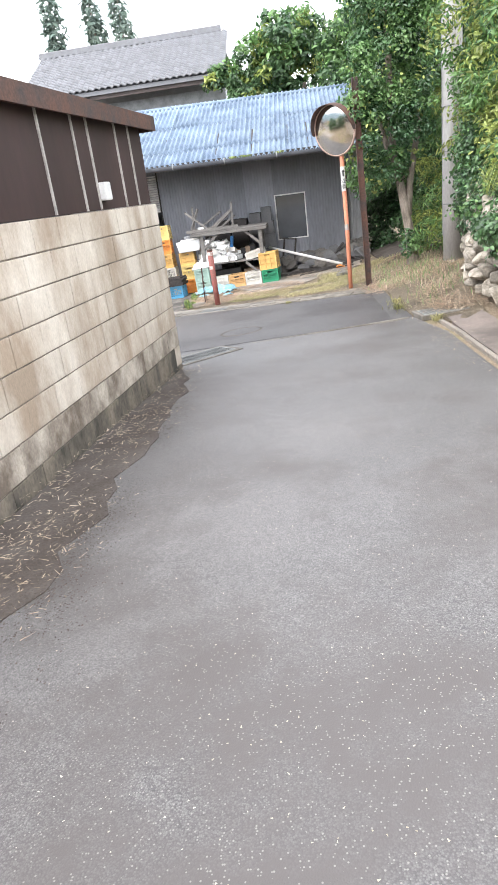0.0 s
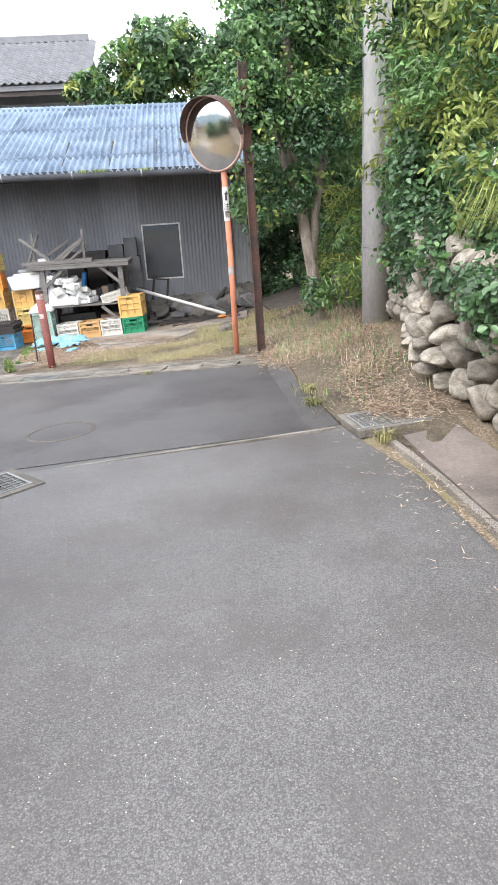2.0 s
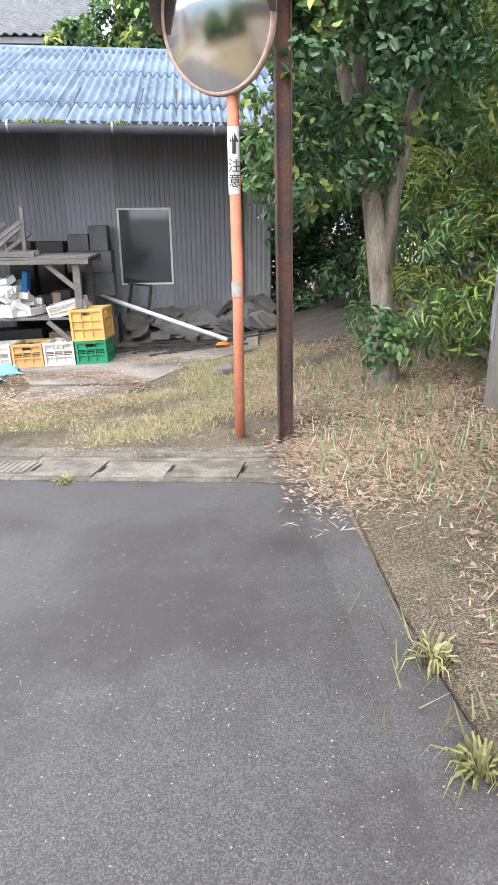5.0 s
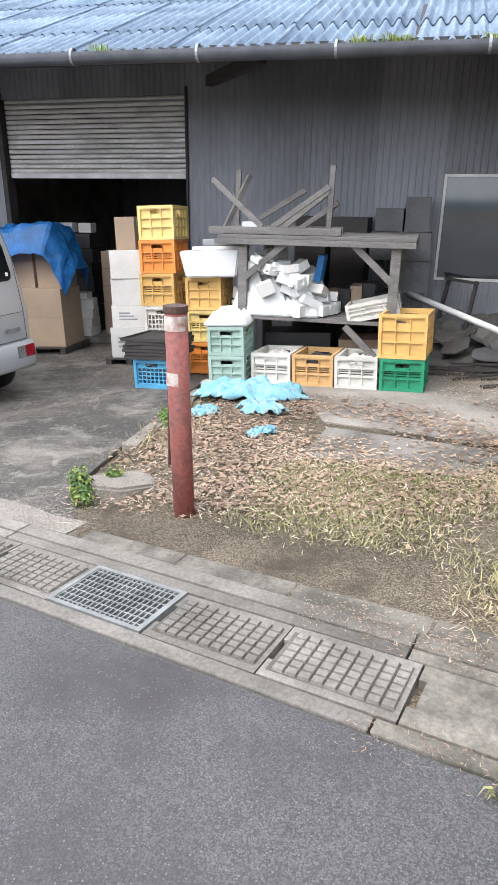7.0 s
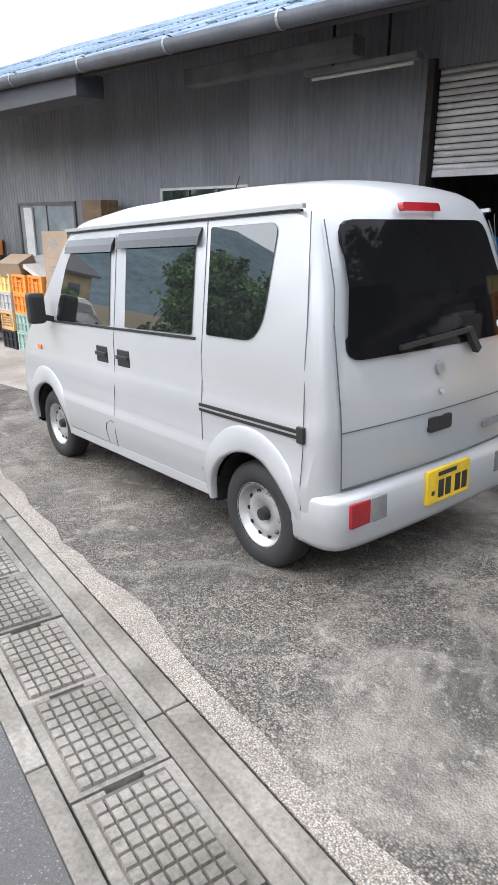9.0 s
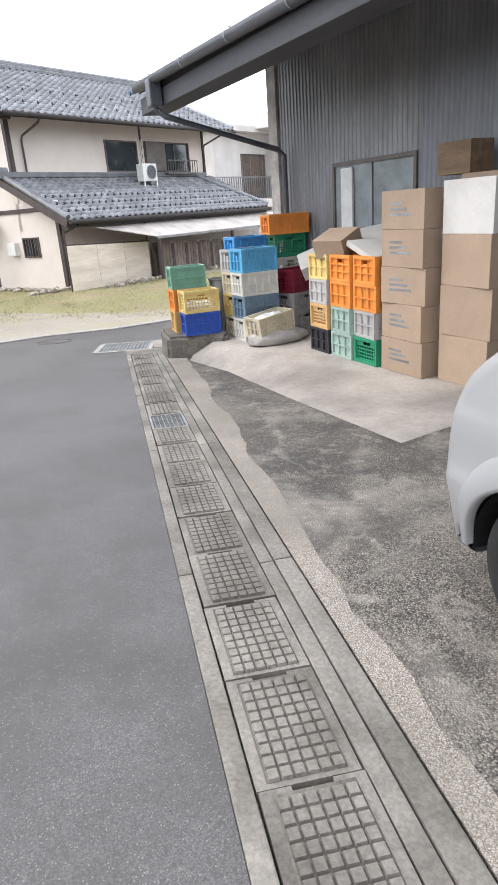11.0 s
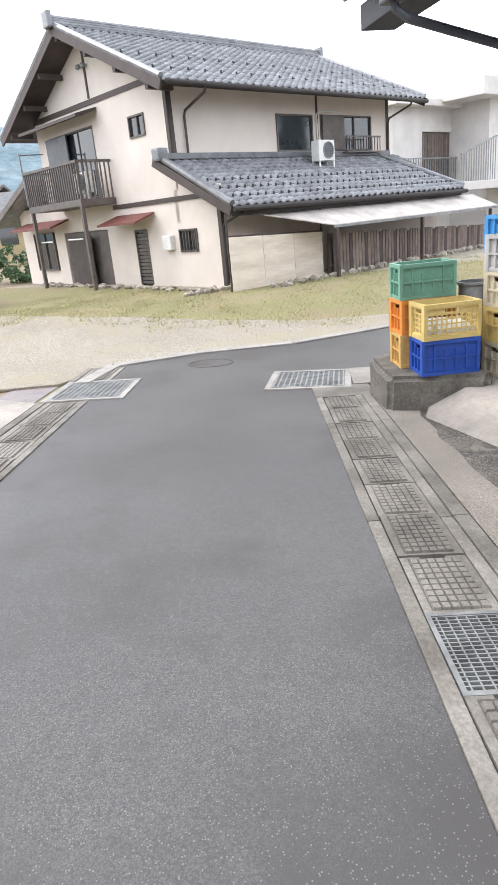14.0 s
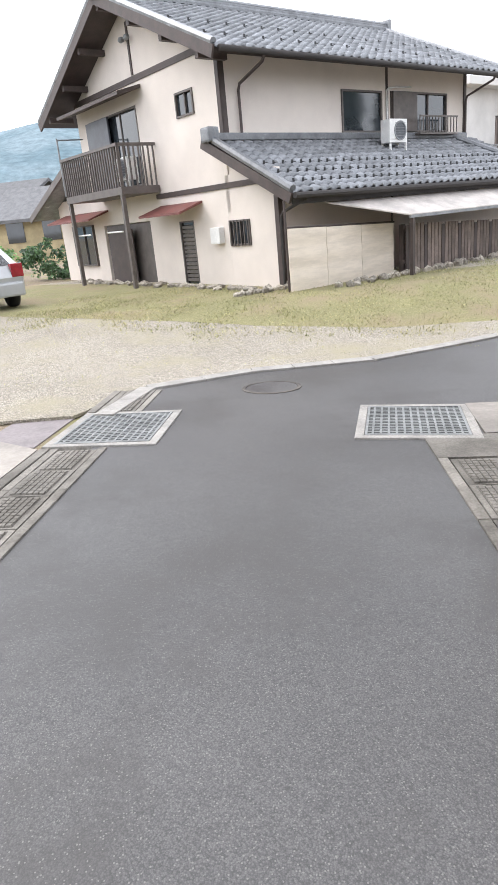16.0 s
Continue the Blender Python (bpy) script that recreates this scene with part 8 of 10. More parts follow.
def build_rubble():
    """Broken roof tiles, boards and a pipe below the window."""
    t = thing("rubble_heap", Matrix(), "heap of dark broken roof sheets and boards below the window", "rubble")
    rng = random.Random(3)
    bm = bmesh.new()
    n, k = 20, 9
    verts = []
    for j in range(k + 1):
        for i in range(n + 1):
            x, y = 0.05 + 2.1 * i / n, -0.12 - 1.25 * j / k
            z = land(x, y) - 0.02 + 0.5 * (1 - j / k) ** 1.3 * (0.6 + 0.5 * noise.noise(Vector((x * 3, y * 3, 0)))) * smooth01(2.2, 1.7, x)
            verts.append(bm.verts.new((x, y, z)))
    for j in range(k):
        for i in range(n):
            a = j * (n + 1) + i
            bm.faces.new((verts[a], verts[a + 1], verts[a + n + 2], verts[a + n + 1]))
    part("mound", bm, SHADESTONE, t)
    for i in range(64):
        x, y = rng.uniform(0.1, 2.3), -0.15 - 0.85 * rng.random() ** 1.4
        z = land(x, y) + 0.42 * (1 - (-y - 0.12) / 1.25) + 0.02
        bm = bmesh.new()
        m = Matrix.Translation((x, y, z)) @ Euler((rng.uniform(0.2, 1.1), rng.uniform(-0.5, 0.5), rng.uniform(-0.7, 0.7))).to_matrix().to_4x4()
        rim = [(rng.uniform(0.1, 0.24) * math.cos(a), rng.uniform(0.1, 0.2) * math.sin(a)) for a in (0.4, 1.5, 2.6, 3.6, 4.9, 5.6)]
        slab(bm, [m @ Vector((*q, 0)) for q in rim], 0.012)
        part("broken_sheet", bm, SHADESTONE if i % 3 else DUSTY, t)
    for i in range(26):
        x, y = rng.uniform(0.2, 2.0), rng.uniform(-1.9, -0.9)
        a = rng.uniform(-0.5, 0.5)
        bm = bmesh.new()
        ln = rng.uniform(0.25, 0.6)
        p, q = (x - ln * math.cos(a), y - ln * math.sin(a)), (x + ln * math.cos(a), y + ln * math.sin(a))
        beam(bm, (*p, land(*p) + 0.035), (*q, land(*q) + 0.035 + rng.uniform(0, 0.06)), 0.03, 0.02)
        part("stick", bm, TIMBER_DK, t)
    for a, b, w in (((0.1, -0.35, 0.35), (0.2, -0.2, 0.95), 0.04), ((0.42, -0.4, 0.35), (0.5, -0.22, 0.9), 0.04), ((0.14, -0.28, 0.93), (0.52, -0.25, 0.88), 0.04), ((1.4, -0.5, 0.3), (1.75, -0.4, 0.65), 0.12), ((1.7, -0.9, 0.2), (2.15, -0.5, 0.5), 0.1)):
        bm = bmesh.new()
        beam(bm, a, b, w, 0.03)
        part("board", bm, TIMBER_DK, t)
    p = thing("white_pipe", Matrix(), "long white plastic pipe lying on the rubble", "pipe")
    bm = bmesh.new()
    tube(bm, [(-0.32, -0.45, 0.79), (0.3, -0.85, 0.62), (1.62, -1.55, 0.24)], 0.035, 12)
    part("tube", bm, WHITE, p, smooth=True)
    o = thing("orange_float", stand(1.56, -1.8, 20, 0.0), "faded orange plastic scrap in the weeds", "scrap")
    bm = bmesh.new()
    bmesh.ops.create_icosphere(bm, subdivisions=2, radius=0.1)
    for v in bm.verts:
        v.co = Vector((v.co.x * 1.2, v.co.y, v.co.z * 0.7 + 0.06)) * (1 + 0.3 * noise.noise(v.co * 9))
    part("shell", bm, P_ORA, o)


build_rubble()


# ---- poles, mirror, red post ----
def build_mirror():
    t = thing("road_mirror", stand(1.5, -6.05, 0, 0.0, 0.0), "round convex traffic mirror on a faded orange post", "mirror")
    g = land(1.5, -6.05)
    bm = bmesh.new()
    tube(bm, [(0, 0, -0.1), (0.0, -0.03, 1.2), (-0.02, -0.07, 2.62 - g), (-0.03, -0.08, 3.05 - g)], 0.038, 16)
    part("post", bm, ORANGE, t, smooth=True)
    bm = bmesh.new()
    tube(bm, [(-0.014, -0.053, 2.02 - g), (-0.018, -0.066, 2.42 - g)], 0.0393, 16, False)
    band = part("white_band", bm, WHITE, t)
    bm = bmesh.new()
    tube(bm, [(-0.004, -0.031, 1.36 - g), (-0.006, -0.0335, 1.46 - g)], 0.0392, 16, False)
    part("small_label", bm, PALETRIM, t)
    # black arrow and two warning characters on the band
    bm = bmesh.new()
    yf = lambda z: -0.1145 - 0.0028 * (z - 2.0) / 0.1
    def flat(half, z0, rise):
        """A figure wrapped round the post: its height over z0 at each x is rise(x)."""
        place = lambda x, z: bm.verts.new((x - 0.016, -0.06 - 0.012 * (z - 2.2) - math.sqrt(0.0412 ** 2 - x * x), z - g))
        for k in range(8):
            a, b = -half + half * k / 4, -half + half * (k + 1) / 4
            bm.faces.new((place(a, z0), place(b, z0), place(b, z0 + rise(b) + 1e-4), place(a, z0 + rise(a) + 1e-4)))
    flat(0.012, 2.26, lambda x: 0.07)
    flat(0.03, 2.33, lambda x: 0.06 * (1 - abs(x) / 0.03))
    part("arrow", bm, LETTER, band)
    for ch, z in (("注", 2.15), ("意", 2.06)):
        cu = bpy.data.curves.new("letter", "FONT")
        cu.body, cu.size, cu.align_x, cu.align_y, cu.extrude = ch, 0.086, "CENTER", "CENTER", 0.0008
        tmp = new("letter", cu)
        dg = bpy.context.evaluated_depsgraph_get()
        me = bpy.data.meshes.new_from_object(tmp.evaluated_get(dg))
        bpy.data.objects.remove(tmp)
        me.materials.clear()
        me.materials.append(LETTER)
        o = piece("letter", me, band, Matrix.Translation((-0.014, -0.1035 - 0.012 * (z - 2.1), z + 0.035 - g)) @ Matrix.Rotation(radians(90), 4, "X"))
    # dish
    face = Vector((-0.62, -0.76, -0.16)).normalized()
    dm = Matrix.Translation((-0.12, -0.14, 3.0 - g)) @ face.to_track_quat("Z", "Y").to_matrix().to_4x4()
    R = 0.41
    bm = bmesh.new()
    lathe(bm, [(0.0, 0.055), (0.1, 0.052), (0.2, 0.042), (0.3, 0.026), (R - 0.015, 0.002)], 40, dm)
    part("mirror_face", bm, MIRROR, t, "convex mirror glass", True)
    bm = bmesh.new()
    lathe(bm, [(R - 0.018, 0.004), (R, 0.012), (R + 0.012, -0.02), (R - 0.02, -0.05), (0.2, -0.09), (0.0, -0.1)], 40, dm)
    part("back_shell", bm, FADED, t, "weathered orange back shell", True)
    bm = bmesh.new()
    up = dm.to_3x3().inverted() @ Vector((0, 0, 1))
    a0 = math.atan2(up.y, up.x)
    prev = None
    for i in range(25):
        a = a0 + radians(-95 + 190 * i / 24)
        d = 0.14 * max(0.0, math.cos((a - a0) * 0.92)) ** 0.5
        ring = [bm.verts.new(dm @ Vector((rr * math.cos(a), rr * math.sin(a), zz))) for rr, zz in ((R + 0.014, -0.01), (R + 0.014, 0.02 + d), (R + 0.006, 0.02 + d), (R + 0.006, -0.01))]
        if prev:
            for j in range(3):
                bm.faces.new((prev[j], prev[j + 1], ring[j + 1], ring[j]))
        prev = ring
    part("visor", bm, RUST, t, "rust-red visor", True)
    bm = bmesh.new()
    beam(bm, (-0.03, -0.08, 2.85 - g), tuple(dm @ Vector((0, -0.1, -0.08))), 0.05, 0.05)
    beam(bm, (-0.03, -0.08, 3.02 - g), tuple(dm @ Vector((0, 0.0, -0.1))), 0.05, 0.05)
    part("clamp", bm, RUST, t)


FADED = mat("faded_pink_enamel", (0.5, 0.36, 0.3), 0.7, 0, 0.2, 4, 30, 0.1, col2=(0.3, 0.2, 0.16))
MIRROR = mat("mirror_glass", (0.72, 0.69, 0.66), 0.1, 1.0, 0.05, 3, 20, 0.0, stain=0.12)
build_mirror()

t = thing("steel_post", Matrix.Translation((1.82, -6.25, land(1.82, -6.25))), "tall dark red-brown steel channel post", "post")
bm = bmesh.new()
lean = Matrix.Rotation(radians(-1.2), 4, "Y") @ Matrix.Rotation(radians(1.5), 4, "X")
prof = [(-0.05, -0.05), (-0.043, -0.05), (-0.043, -0.004), (0.043, -0.004), (0.043, -0.05), (0.05, -0.05), (0.05, 0.05), (0.043, 0.05), (0.043, 0.004), (-0.043, 0.004), (-0.043, 0.05), (-0.05, 0.05)]
lo, hi = [[bm.verts.new(lean @ Vector((x, y, z))) for x, y in prof] for z in (-0.1, 3.4)]
for k in range(12):
    bm.faces.new((lo[k], lo[(k + 1) % 12], hi[(k + 1) % 12], hi[k]))
part("channel", bm, RUST, t)

t = thing("utility_pole", Matrix.Translation((3.22, -6.75, land(3.22, -6.75))), "grey concrete utility pole beside the hedge", "pole")
bm = bmesh.new()
tube(bm, [(0, 0, -0.3), (0.0, 0, 2.5), (0.0, 0, 9.0)], [0.165, 0.155, 0.12], 24)
part("shaft", bm, POLE, t, smooth=True)
bm = bmesh.new()
for a in (2.6, 3.1):
    tube(bm, [(0.168 * math.cos(a), 0.168 * math.sin(a), 0.4), (0.15 * math.cos(a), 0.15 * math.sin(a), 5.0)], 0.008, 6)
part("earth_wire", bm, GREYPAINT, t)
bm = bmesh.new()
for z in (0.9, 1.7, 2.35):
    lathe(bm, [(0.162, -0.008), (0.166, -0.008), (0.166, 0.008), (0.162, 0.008)], 24, Matrix.Translation((0, 0, z)))
part("strap", bm, STEEL, t)

t = thing("red_post", stand(-1.15, -5.27, 0, 0.0, 0.0), "short round post with flaking red paint and white bands", "post")
bm = bmesh.new()
tube(bm, [(0.01, 0, -0.1), (0.0, 0, 0.4), (-0.01, 0.0, 1.09)], 0.055, 16)
part("shaft", bm, REDPOST, t, smooth=True)
for z0, z1 in ((0.985, 1.055), (0.72, 0.785)):
    bm = bmesh.new()
    tube(bm, [(-0.009, 0, z0), (-0.009, 0, z1)], 0.0565, 16, False)
    part("white_band", bm, BAND, t, "worn white band")
bm = bmesh.new()
lathe(bm, [(0.06, 1.07), (0.06, 1.1), (0.0, 1.11)], 16, Matrix.Translation((-0.01, 0, 0)))
part("cap", bm, RUST, t)
t = thing("chain", Matrix(), "thin rusty chain hanging from a stake", "chain")
bm = bmesh.new()
gx = land(-1.5, -4.6)
tube(bm, [(-1.5, -4.6, gx - 0.05), (-1.48, -4.6, gx + 0.75)], 0.012, 8)
part("stake", bm, RUST, t)
for k in range(18):
    f = k / 17
    bm = bmesh.new()
    lathe(bm, [(0.014, -0.004), (0.02, 0), (0.014, 0.004)], 8, Matrix.Translation((-1.48 + 0.03 * f, -4.6 - 0.05 * f, gx + 0.72 - 0.68 * f)) @ Matrix.Rotation(1.57 * (k % 2), 4, "Z") @ Matrix.Rotation(1.57, 4, "X"), True)
    part("link", bm, RUST, t)
t = thing("broken_slab", stand(-1.62, -5.04, 38, 0.02) @ Matrix.Rotation(radians(5), 4, "Y"), "pale broken concrete slab lying beside the post", "slab")
bm = bmesh.new()
rim = [(-0.2, -0.1), (-0.04, -0.15), (0.17, -0.12), (0.2, 0.02), (0.15, 0.14), (-0.09, 0.15), (-0.21, 0.06)]
lo, hi = [[bm.verts.new((x * k, y * k, z + 0.012 * math.sin(x * 20))) for x, y in rim] for k, z in ((1.06, -0.06), (1.0, 0.065))]
bm.faces.new(hi)
for k in range(7):
    bm.faces.new((lo[k], lo[(k + 1) % 7], hi[(k + 1) % 7], hi[k]))
bmesh.ops.bevel(bm, geom=[e for e in bm.edges if all(v in hi for v in e.verts)], offset=0.014, segments=2, affect="EDGES")
part("lump", bm, PALE, t)
t = thing("boulder", stand(1.5, -3.6, 50, 0.02), "grey rough stone in the weeds", "stone")
bm = bmesh.new()
bmesh.ops.create_icosphere(bm, subdivisions=2, radius=0.5)
for v in bm.verts:
    v.co = Vector((v.co.x * 0.34, v.co.y * 0.28, v.co.z * 0.2 + 0.03)) * (1 + 0.35 * noise.noise(v.co * 4))
part("lump", bm, CONC, t)
def crumpled_net(x, y, l, w, turn, lift, seed):
    """A ragged net lying in folds: a fine sheet thrown up in ridges, with a torn outline."""
    n, verts, faces = 34, [], []
    at = Vector((seed * 3.7, seed * 1.9, 0))
    for j in range(n + 1):
        for i in range(n + 1):
            u, v = 2 * i / n - 1, 2 * j / n - 1
            r = math.hypot(u, v)
            ridge = 1 - abs(noise.noise(Vector((u * 2.2, v * 2.2, 0)) + at)) * 2.2
            fine = noise.noise(Vector((u * 7, v * 7, 3)) + at)
            px, py = x + 0.5 * l * (u * math.cos(turn) - v * w / l * math.sin(turn)), y + 0.5 * l * (u * math.sin(turn) + v * w / l * math.cos(turn))
            z = land(px, py) + 0.022 + lift * (0.25 + 0.75 * max(0.0, ridge)) * smooth01(1.0, 0.55, r) + 0.3 * lift * fine * smooth01(1.05, 0.7, r)
            verts.append((px + 0.03 * fine, py + 0.03 * noise.noise(Vector((u * 6, v * 6, 9)) + at), z))
    for j in range(n):
        for i in range(n):
            u, v = 2 * (i + 0.5) / n - 1, 2 * (j + 0.5) / n - 1
            if math.hypot(u, v) < 0.82 + 0.3 * noise.noise(Vector((u * 2.6, v * 2.6, 5)) + at):
                a = j * (n + 1) + i
                faces.append((a, a + 1, a + n + 2, a + n + 1))
    o = new("blue_net", data_mesh("blue_net", verts, faces, NETBLUE, True))
    sol = o.modifiers.new("thickness", "SOLIDIFY")
    sol.thickness, sol.offset = 0.006, 1
    tagged(o, "crumpled pale blue net lying in the weeds" if l > 0.8 else "small torn scrap of pale blue net in the litter", "net", "blue nets")


crumpled_net(-1.5, -2.72, 1.25, 0.66, 0.1, 0.15, 1)
crumpled_net(-1.25, -3.2, 0.6, 0.34, -0.5, 0.08, 2)
crumpled_net(-1.72, -3.3, 0.3, 0.42, 0.2, 0.035, 3)
crumpled_net(-1.1, -3.8, 0.34, 0.2, 1.1, 0.04, 4)
t = thing("plastic_drum_lid", stand(-1.95, -2.3, 0, 0.0), "round pale drum lid leaning by the crates", "lid")
bm = bmesh.new()
lathe(bm, [(0, 0.06), (0.13, 0.06), (0.15, 0.05), (0.15, -0.02)], 20)
part("disc", bm, PALETRIM, t)

# ---- far end of the yard: raised pad with crate stacks ----
bm = bmesh.new()
pad = [(-9.0, -1.5), (-9.0, 0.0), (-14.95, 0.0), (-14.9, -1.3), (-13.4, -1.95), (-12.2, -1.7), (-10.6, -1.5)]
a = [bm.verts.new((x, y, max(-0.31, land(x, y) + 0.02))) for x, y in pad]
low = {(-9.0, -1.5): (-8.8, -2.5), (-13.4, -1.95): (-13.45, -2.3), (-12.2, -1.7): (-12.3, -2.25), (-10.6, -1.5): (-10.5, -2.4), (-14.9, -1.3): (-14.9, -1.35)}
b = [bm.verts.new((*low[p], land(*low[p]) + 0.006)) if p in low else bm.verts.new((*p, -0.95)) for p in pad]
bm.faces.new(a[::-1])
for i in range(len(pad)):
    j = (i + 1) % len(pad)
    bm.faces.new((a[i], a[j], b[j], b[i]))
solid("raised_pad", bm, PAD, "smooth pale concrete pad beside the shed", "slab", smooth=True)
bm = bmesh.new()
vs = [(-14.6, -2.28), (-13.8, -2.47), (-13.4, -1.76), (-13.5, -1.645), (-14.95, -1.645)]
a = [bm.verts.new((x, y, -0.215)) for x, y in vs]
b = [bm.verts.new((x * 1.0, y - 0.02, -0.75)) for x, y in vs]
bm.faces.new(a)
bm.faces.new(b[::-1])
for i in range(5):
    bm.faces.new((a[i], b[i], b[(i + 1) % 5], a[(i + 1) % 5]))
bmesh.ops.bevel(bm, geom=[e for e in bm.edges], offset=0.045, segments=3, affect="EDGES")
bmesh.ops.triangulate(bm, faces=[f for f in bm.faces if len(f.verts) > 4])
bmesh.ops.subdivide_edges(bm, edges=[e for e in bm.edges if e.calc_length() > 0.15], cuts=5, use_grid_fill=True)
for v in bm.verts:
    v.co += Vector((noise.noise(v.co * 3.1), noise.noise(v.co * 3.1 + Vector((7, 0, 0))), 0.35 * noise.noise(v.co * 5))) * 0.02
solid("concrete_block_base", bm, BASEDK, "dark rough concrete block under the crates", "block")
LC = (0.53, 0.37, 0.30)
zp, zd = -0.213, -0.308


def put_stack(x, y, turn, z, kinds, label, group, dims=LC):
    for k, (material, style) in enumerate(kinds):
        crate(Matrix.Translation((x, y, z + (dims[2] + 0.002) * k)) @ Matrix.Rotation(radians(turn + 2.0 * math.sin(k * 2.7 + x)), 4, "Z"), dims, material, style, label, group)


put_stack(-13.76, -1.96, 82, zp, ((P_BLU, "ribbed"), (P_LYEL, "grid")), "plastic crate in the blue and yellow stack on a concrete block", "crates at the yard end", (0.5, 0.34, 0.3))
fill_lump(Matrix.Translation((-13.76, -1.96, zp + 0.3)) @ Matrix.Rotation(radians(84), 4, "Z"), 0.42, 0.26, 0.08, FOAM, "foam_waste", "white foam scraps in the yellow crate", "scrap", 62, 0.06)
put_stack(-14.13, -1.97, 82, zp, ((P_YEL, "ribbed"), (P_ORA, "ribbed"), (P_MGRN, "ribbed")), "plastic crate in the orange and sea-green stack", "crates at the yard end", (0.5, 0.33, 0.3))
put_stack(-13.25, -1.33, 89, zd, ((P_WHT, "ribbed"), (P_SLT, "ribbed"), (P_WHT, "ribbed"), (P_LBLU, "ribbed")), "plastic crate in the tall mixed stack", "crates at the yard end", (0.53, 0.375, 0.3))
put_stack(-13.645, -1.3, 90, zd, ((P_BEI, "ribbed"), (P_LYEL, "ribbed"), (P_BEI, "ribbed"), (P_GRY, "ribbed")), "plastic crate in the tall mixed stack", "crates at the yard end", (0.5, 0.37, 0.295))
put_stack(-14.05, -1.03, 88, zd, ((P_GRY, "ribbed"), (P_WHT, "ribbed"), (P_YEL, "ribbed"), (P_SBLU, "ribbed")), "plastic crate in the tall mixed stack", "crates at the yard end", (0.52, 0.38, 0.33))
t = thing("metal_bin", Matrix.Translation((-14.02, -1.5, zd)), "round galvanised metal bin between the crates", "bin")
bm = bmesh.new()
lathe(bm, [(0, 0), (0.13, 0), (0.15, 0.76), (0.165, 0.77), (0.165, 0.79), (0.145, 0.79), (0.125, 0.02), (0, 0.02)], 28)
part("body", bm, STEEL, t, smooth=False)
bm = bmesh.new()
tube(bm, [(0.1, -0.125, 0.62), (0.135, -0.16, 0.6), (0.16, -0.1, 0.6), (0.15, -0.06, 0.62)], 0.006, 6)
part("handle", bm, STEEL, t)
m = Matrix.Translation((-12.84, -1.34, zd + 0.12)) @ Matrix.Rotation(radians(97), 4, "Z") @ Matrix.Rotation(radians(-7), 4, "Y")
crate(m, (0.56, 0.37, 0.27), P_BEI, "ribbed", "tilted beige crate full of white waste", "crates at the yard end")
fill_lump(m, 0.5, 0.31, 0.2, FOAM, "foam_waste", "white foam waste heaped in a crate", "scrap", 61, 0.05)
t = thing("sack", Matrix.Translation((-12.78, -1.26, zd)) @ Matrix.Rotation(radians(97), 4, "Z"), "slumped grey cloth sack under the crate", "sack")
bm = bmesh.new()
bmesh.ops.create_icosphere(bm, subdivisions=3, radius=0.5)
for v in bm.verts:
    v.co = Vector((v.co.x * 0.9, v.co.y * 0.46, max(0.0, v.co.z * 0.26 + 0.06 + 0.035 * noise.noise(v.co * 9)))) * (1 + 0.2 * noise.noise(v.co * 5))
part("cloth", bm, CLOTH, t, smooth=True)
put_stack(-13.42, -0.56, 105, zd, ((P_GRY, "solid"), (P_GRY, "solid")), "grey lidded box under the red crate", "", (0.62, 0.42, 0.272))
crate(Matrix.Translation((-13.42, -0.56, zd + 0.55)) @ Matrix.Rotation(radians(107), 4, "Z"), (0.6, 0.4, 0.31), P_RED, "solid", "dark red plastic crate with scrap", "crates at the yard end")
put_stack(-14.12, -0.32, 84, zd, ((P_GRY, "grid"), (P_SLT, "ribbed"), (P_WHT, "grid"), (P_GRN, "grid")), "plastic crate in the stack against the wall", "crates at the yard end", (0.5, 0.38, 0.325))
crate(Matrix.Translation((-14.1, -0.33, zd + 1.31)) @ Matrix.Rotation(radians(80), 4, "Z"), (0.62, 0.42, 0.28), P_ORA, "ribbed", "orange plastic crate on top of the stack", "crates at the yard end")
for k, (x, kinds) in enumerate(((-11.87, ((P_BLK, "ribbed"), (P_TAN, "grid"), (P_GRY, "ribbed"), (P_LYEL, "ribbed"))), (-11.42, ((P_PGRN, "ribbed"), (P_PGRN, "ribbed"), (P_ORA, "ribbed"), (P_ORA, "solid"))), (-10.97, ((P_GRN, "grid"), (P_GRY, "ribbed"), (P_ORA, "ribbed"), (P_ORA, "solid"))))):
    put_stack(x, -0.92, -4, zd, kinds, "plastic crate in the long wall of crates", "crates at the yard end", (0.42, 0.55, 0.285))
carton(Matrix.Translation((-11.7, -1.0, zd + 1.15)) @ Matrix.Rotation(0.3, 4, "Z") @ Matrix.Rotation(0.35, 4, "X"), 0.42, 0.36, 0.22, CARD, "torn open carton lying on the crates", "brown cartons", False)
for k, (x, y, z, lx) in enumerate(((-11.2, -0.9, 1.15, 0.5), (-12.7, -0.5, 0.95, 0.7), (-12.3, -0.4, 1.05, 0.6), (-11.6, -0.55, 1.15, 0.5), (-12.0, -0.5, 1.15, 0.45))):
    m = Matrix.Translation((x, y, zd + z)) @ Euler((0.5 * math.sin(k * 2), 0.35 * math.cos(k * 3), k)).to_matrix().to_4x4()
    carton(m, lx, 0.4, 0.06 + 0.12 * (k % 2), (CARDW, P_GRY, GREYPAINT, CARDW, CARD)[k], "flattened carton in the scrap heap", "scrap heap", False)
carton(Matrix.Translation((-12.35, -0.4, zd)), 1.0, 0.6, 1.0, CARDW, "large pale box under the scrap heap", "scrap heap", False)
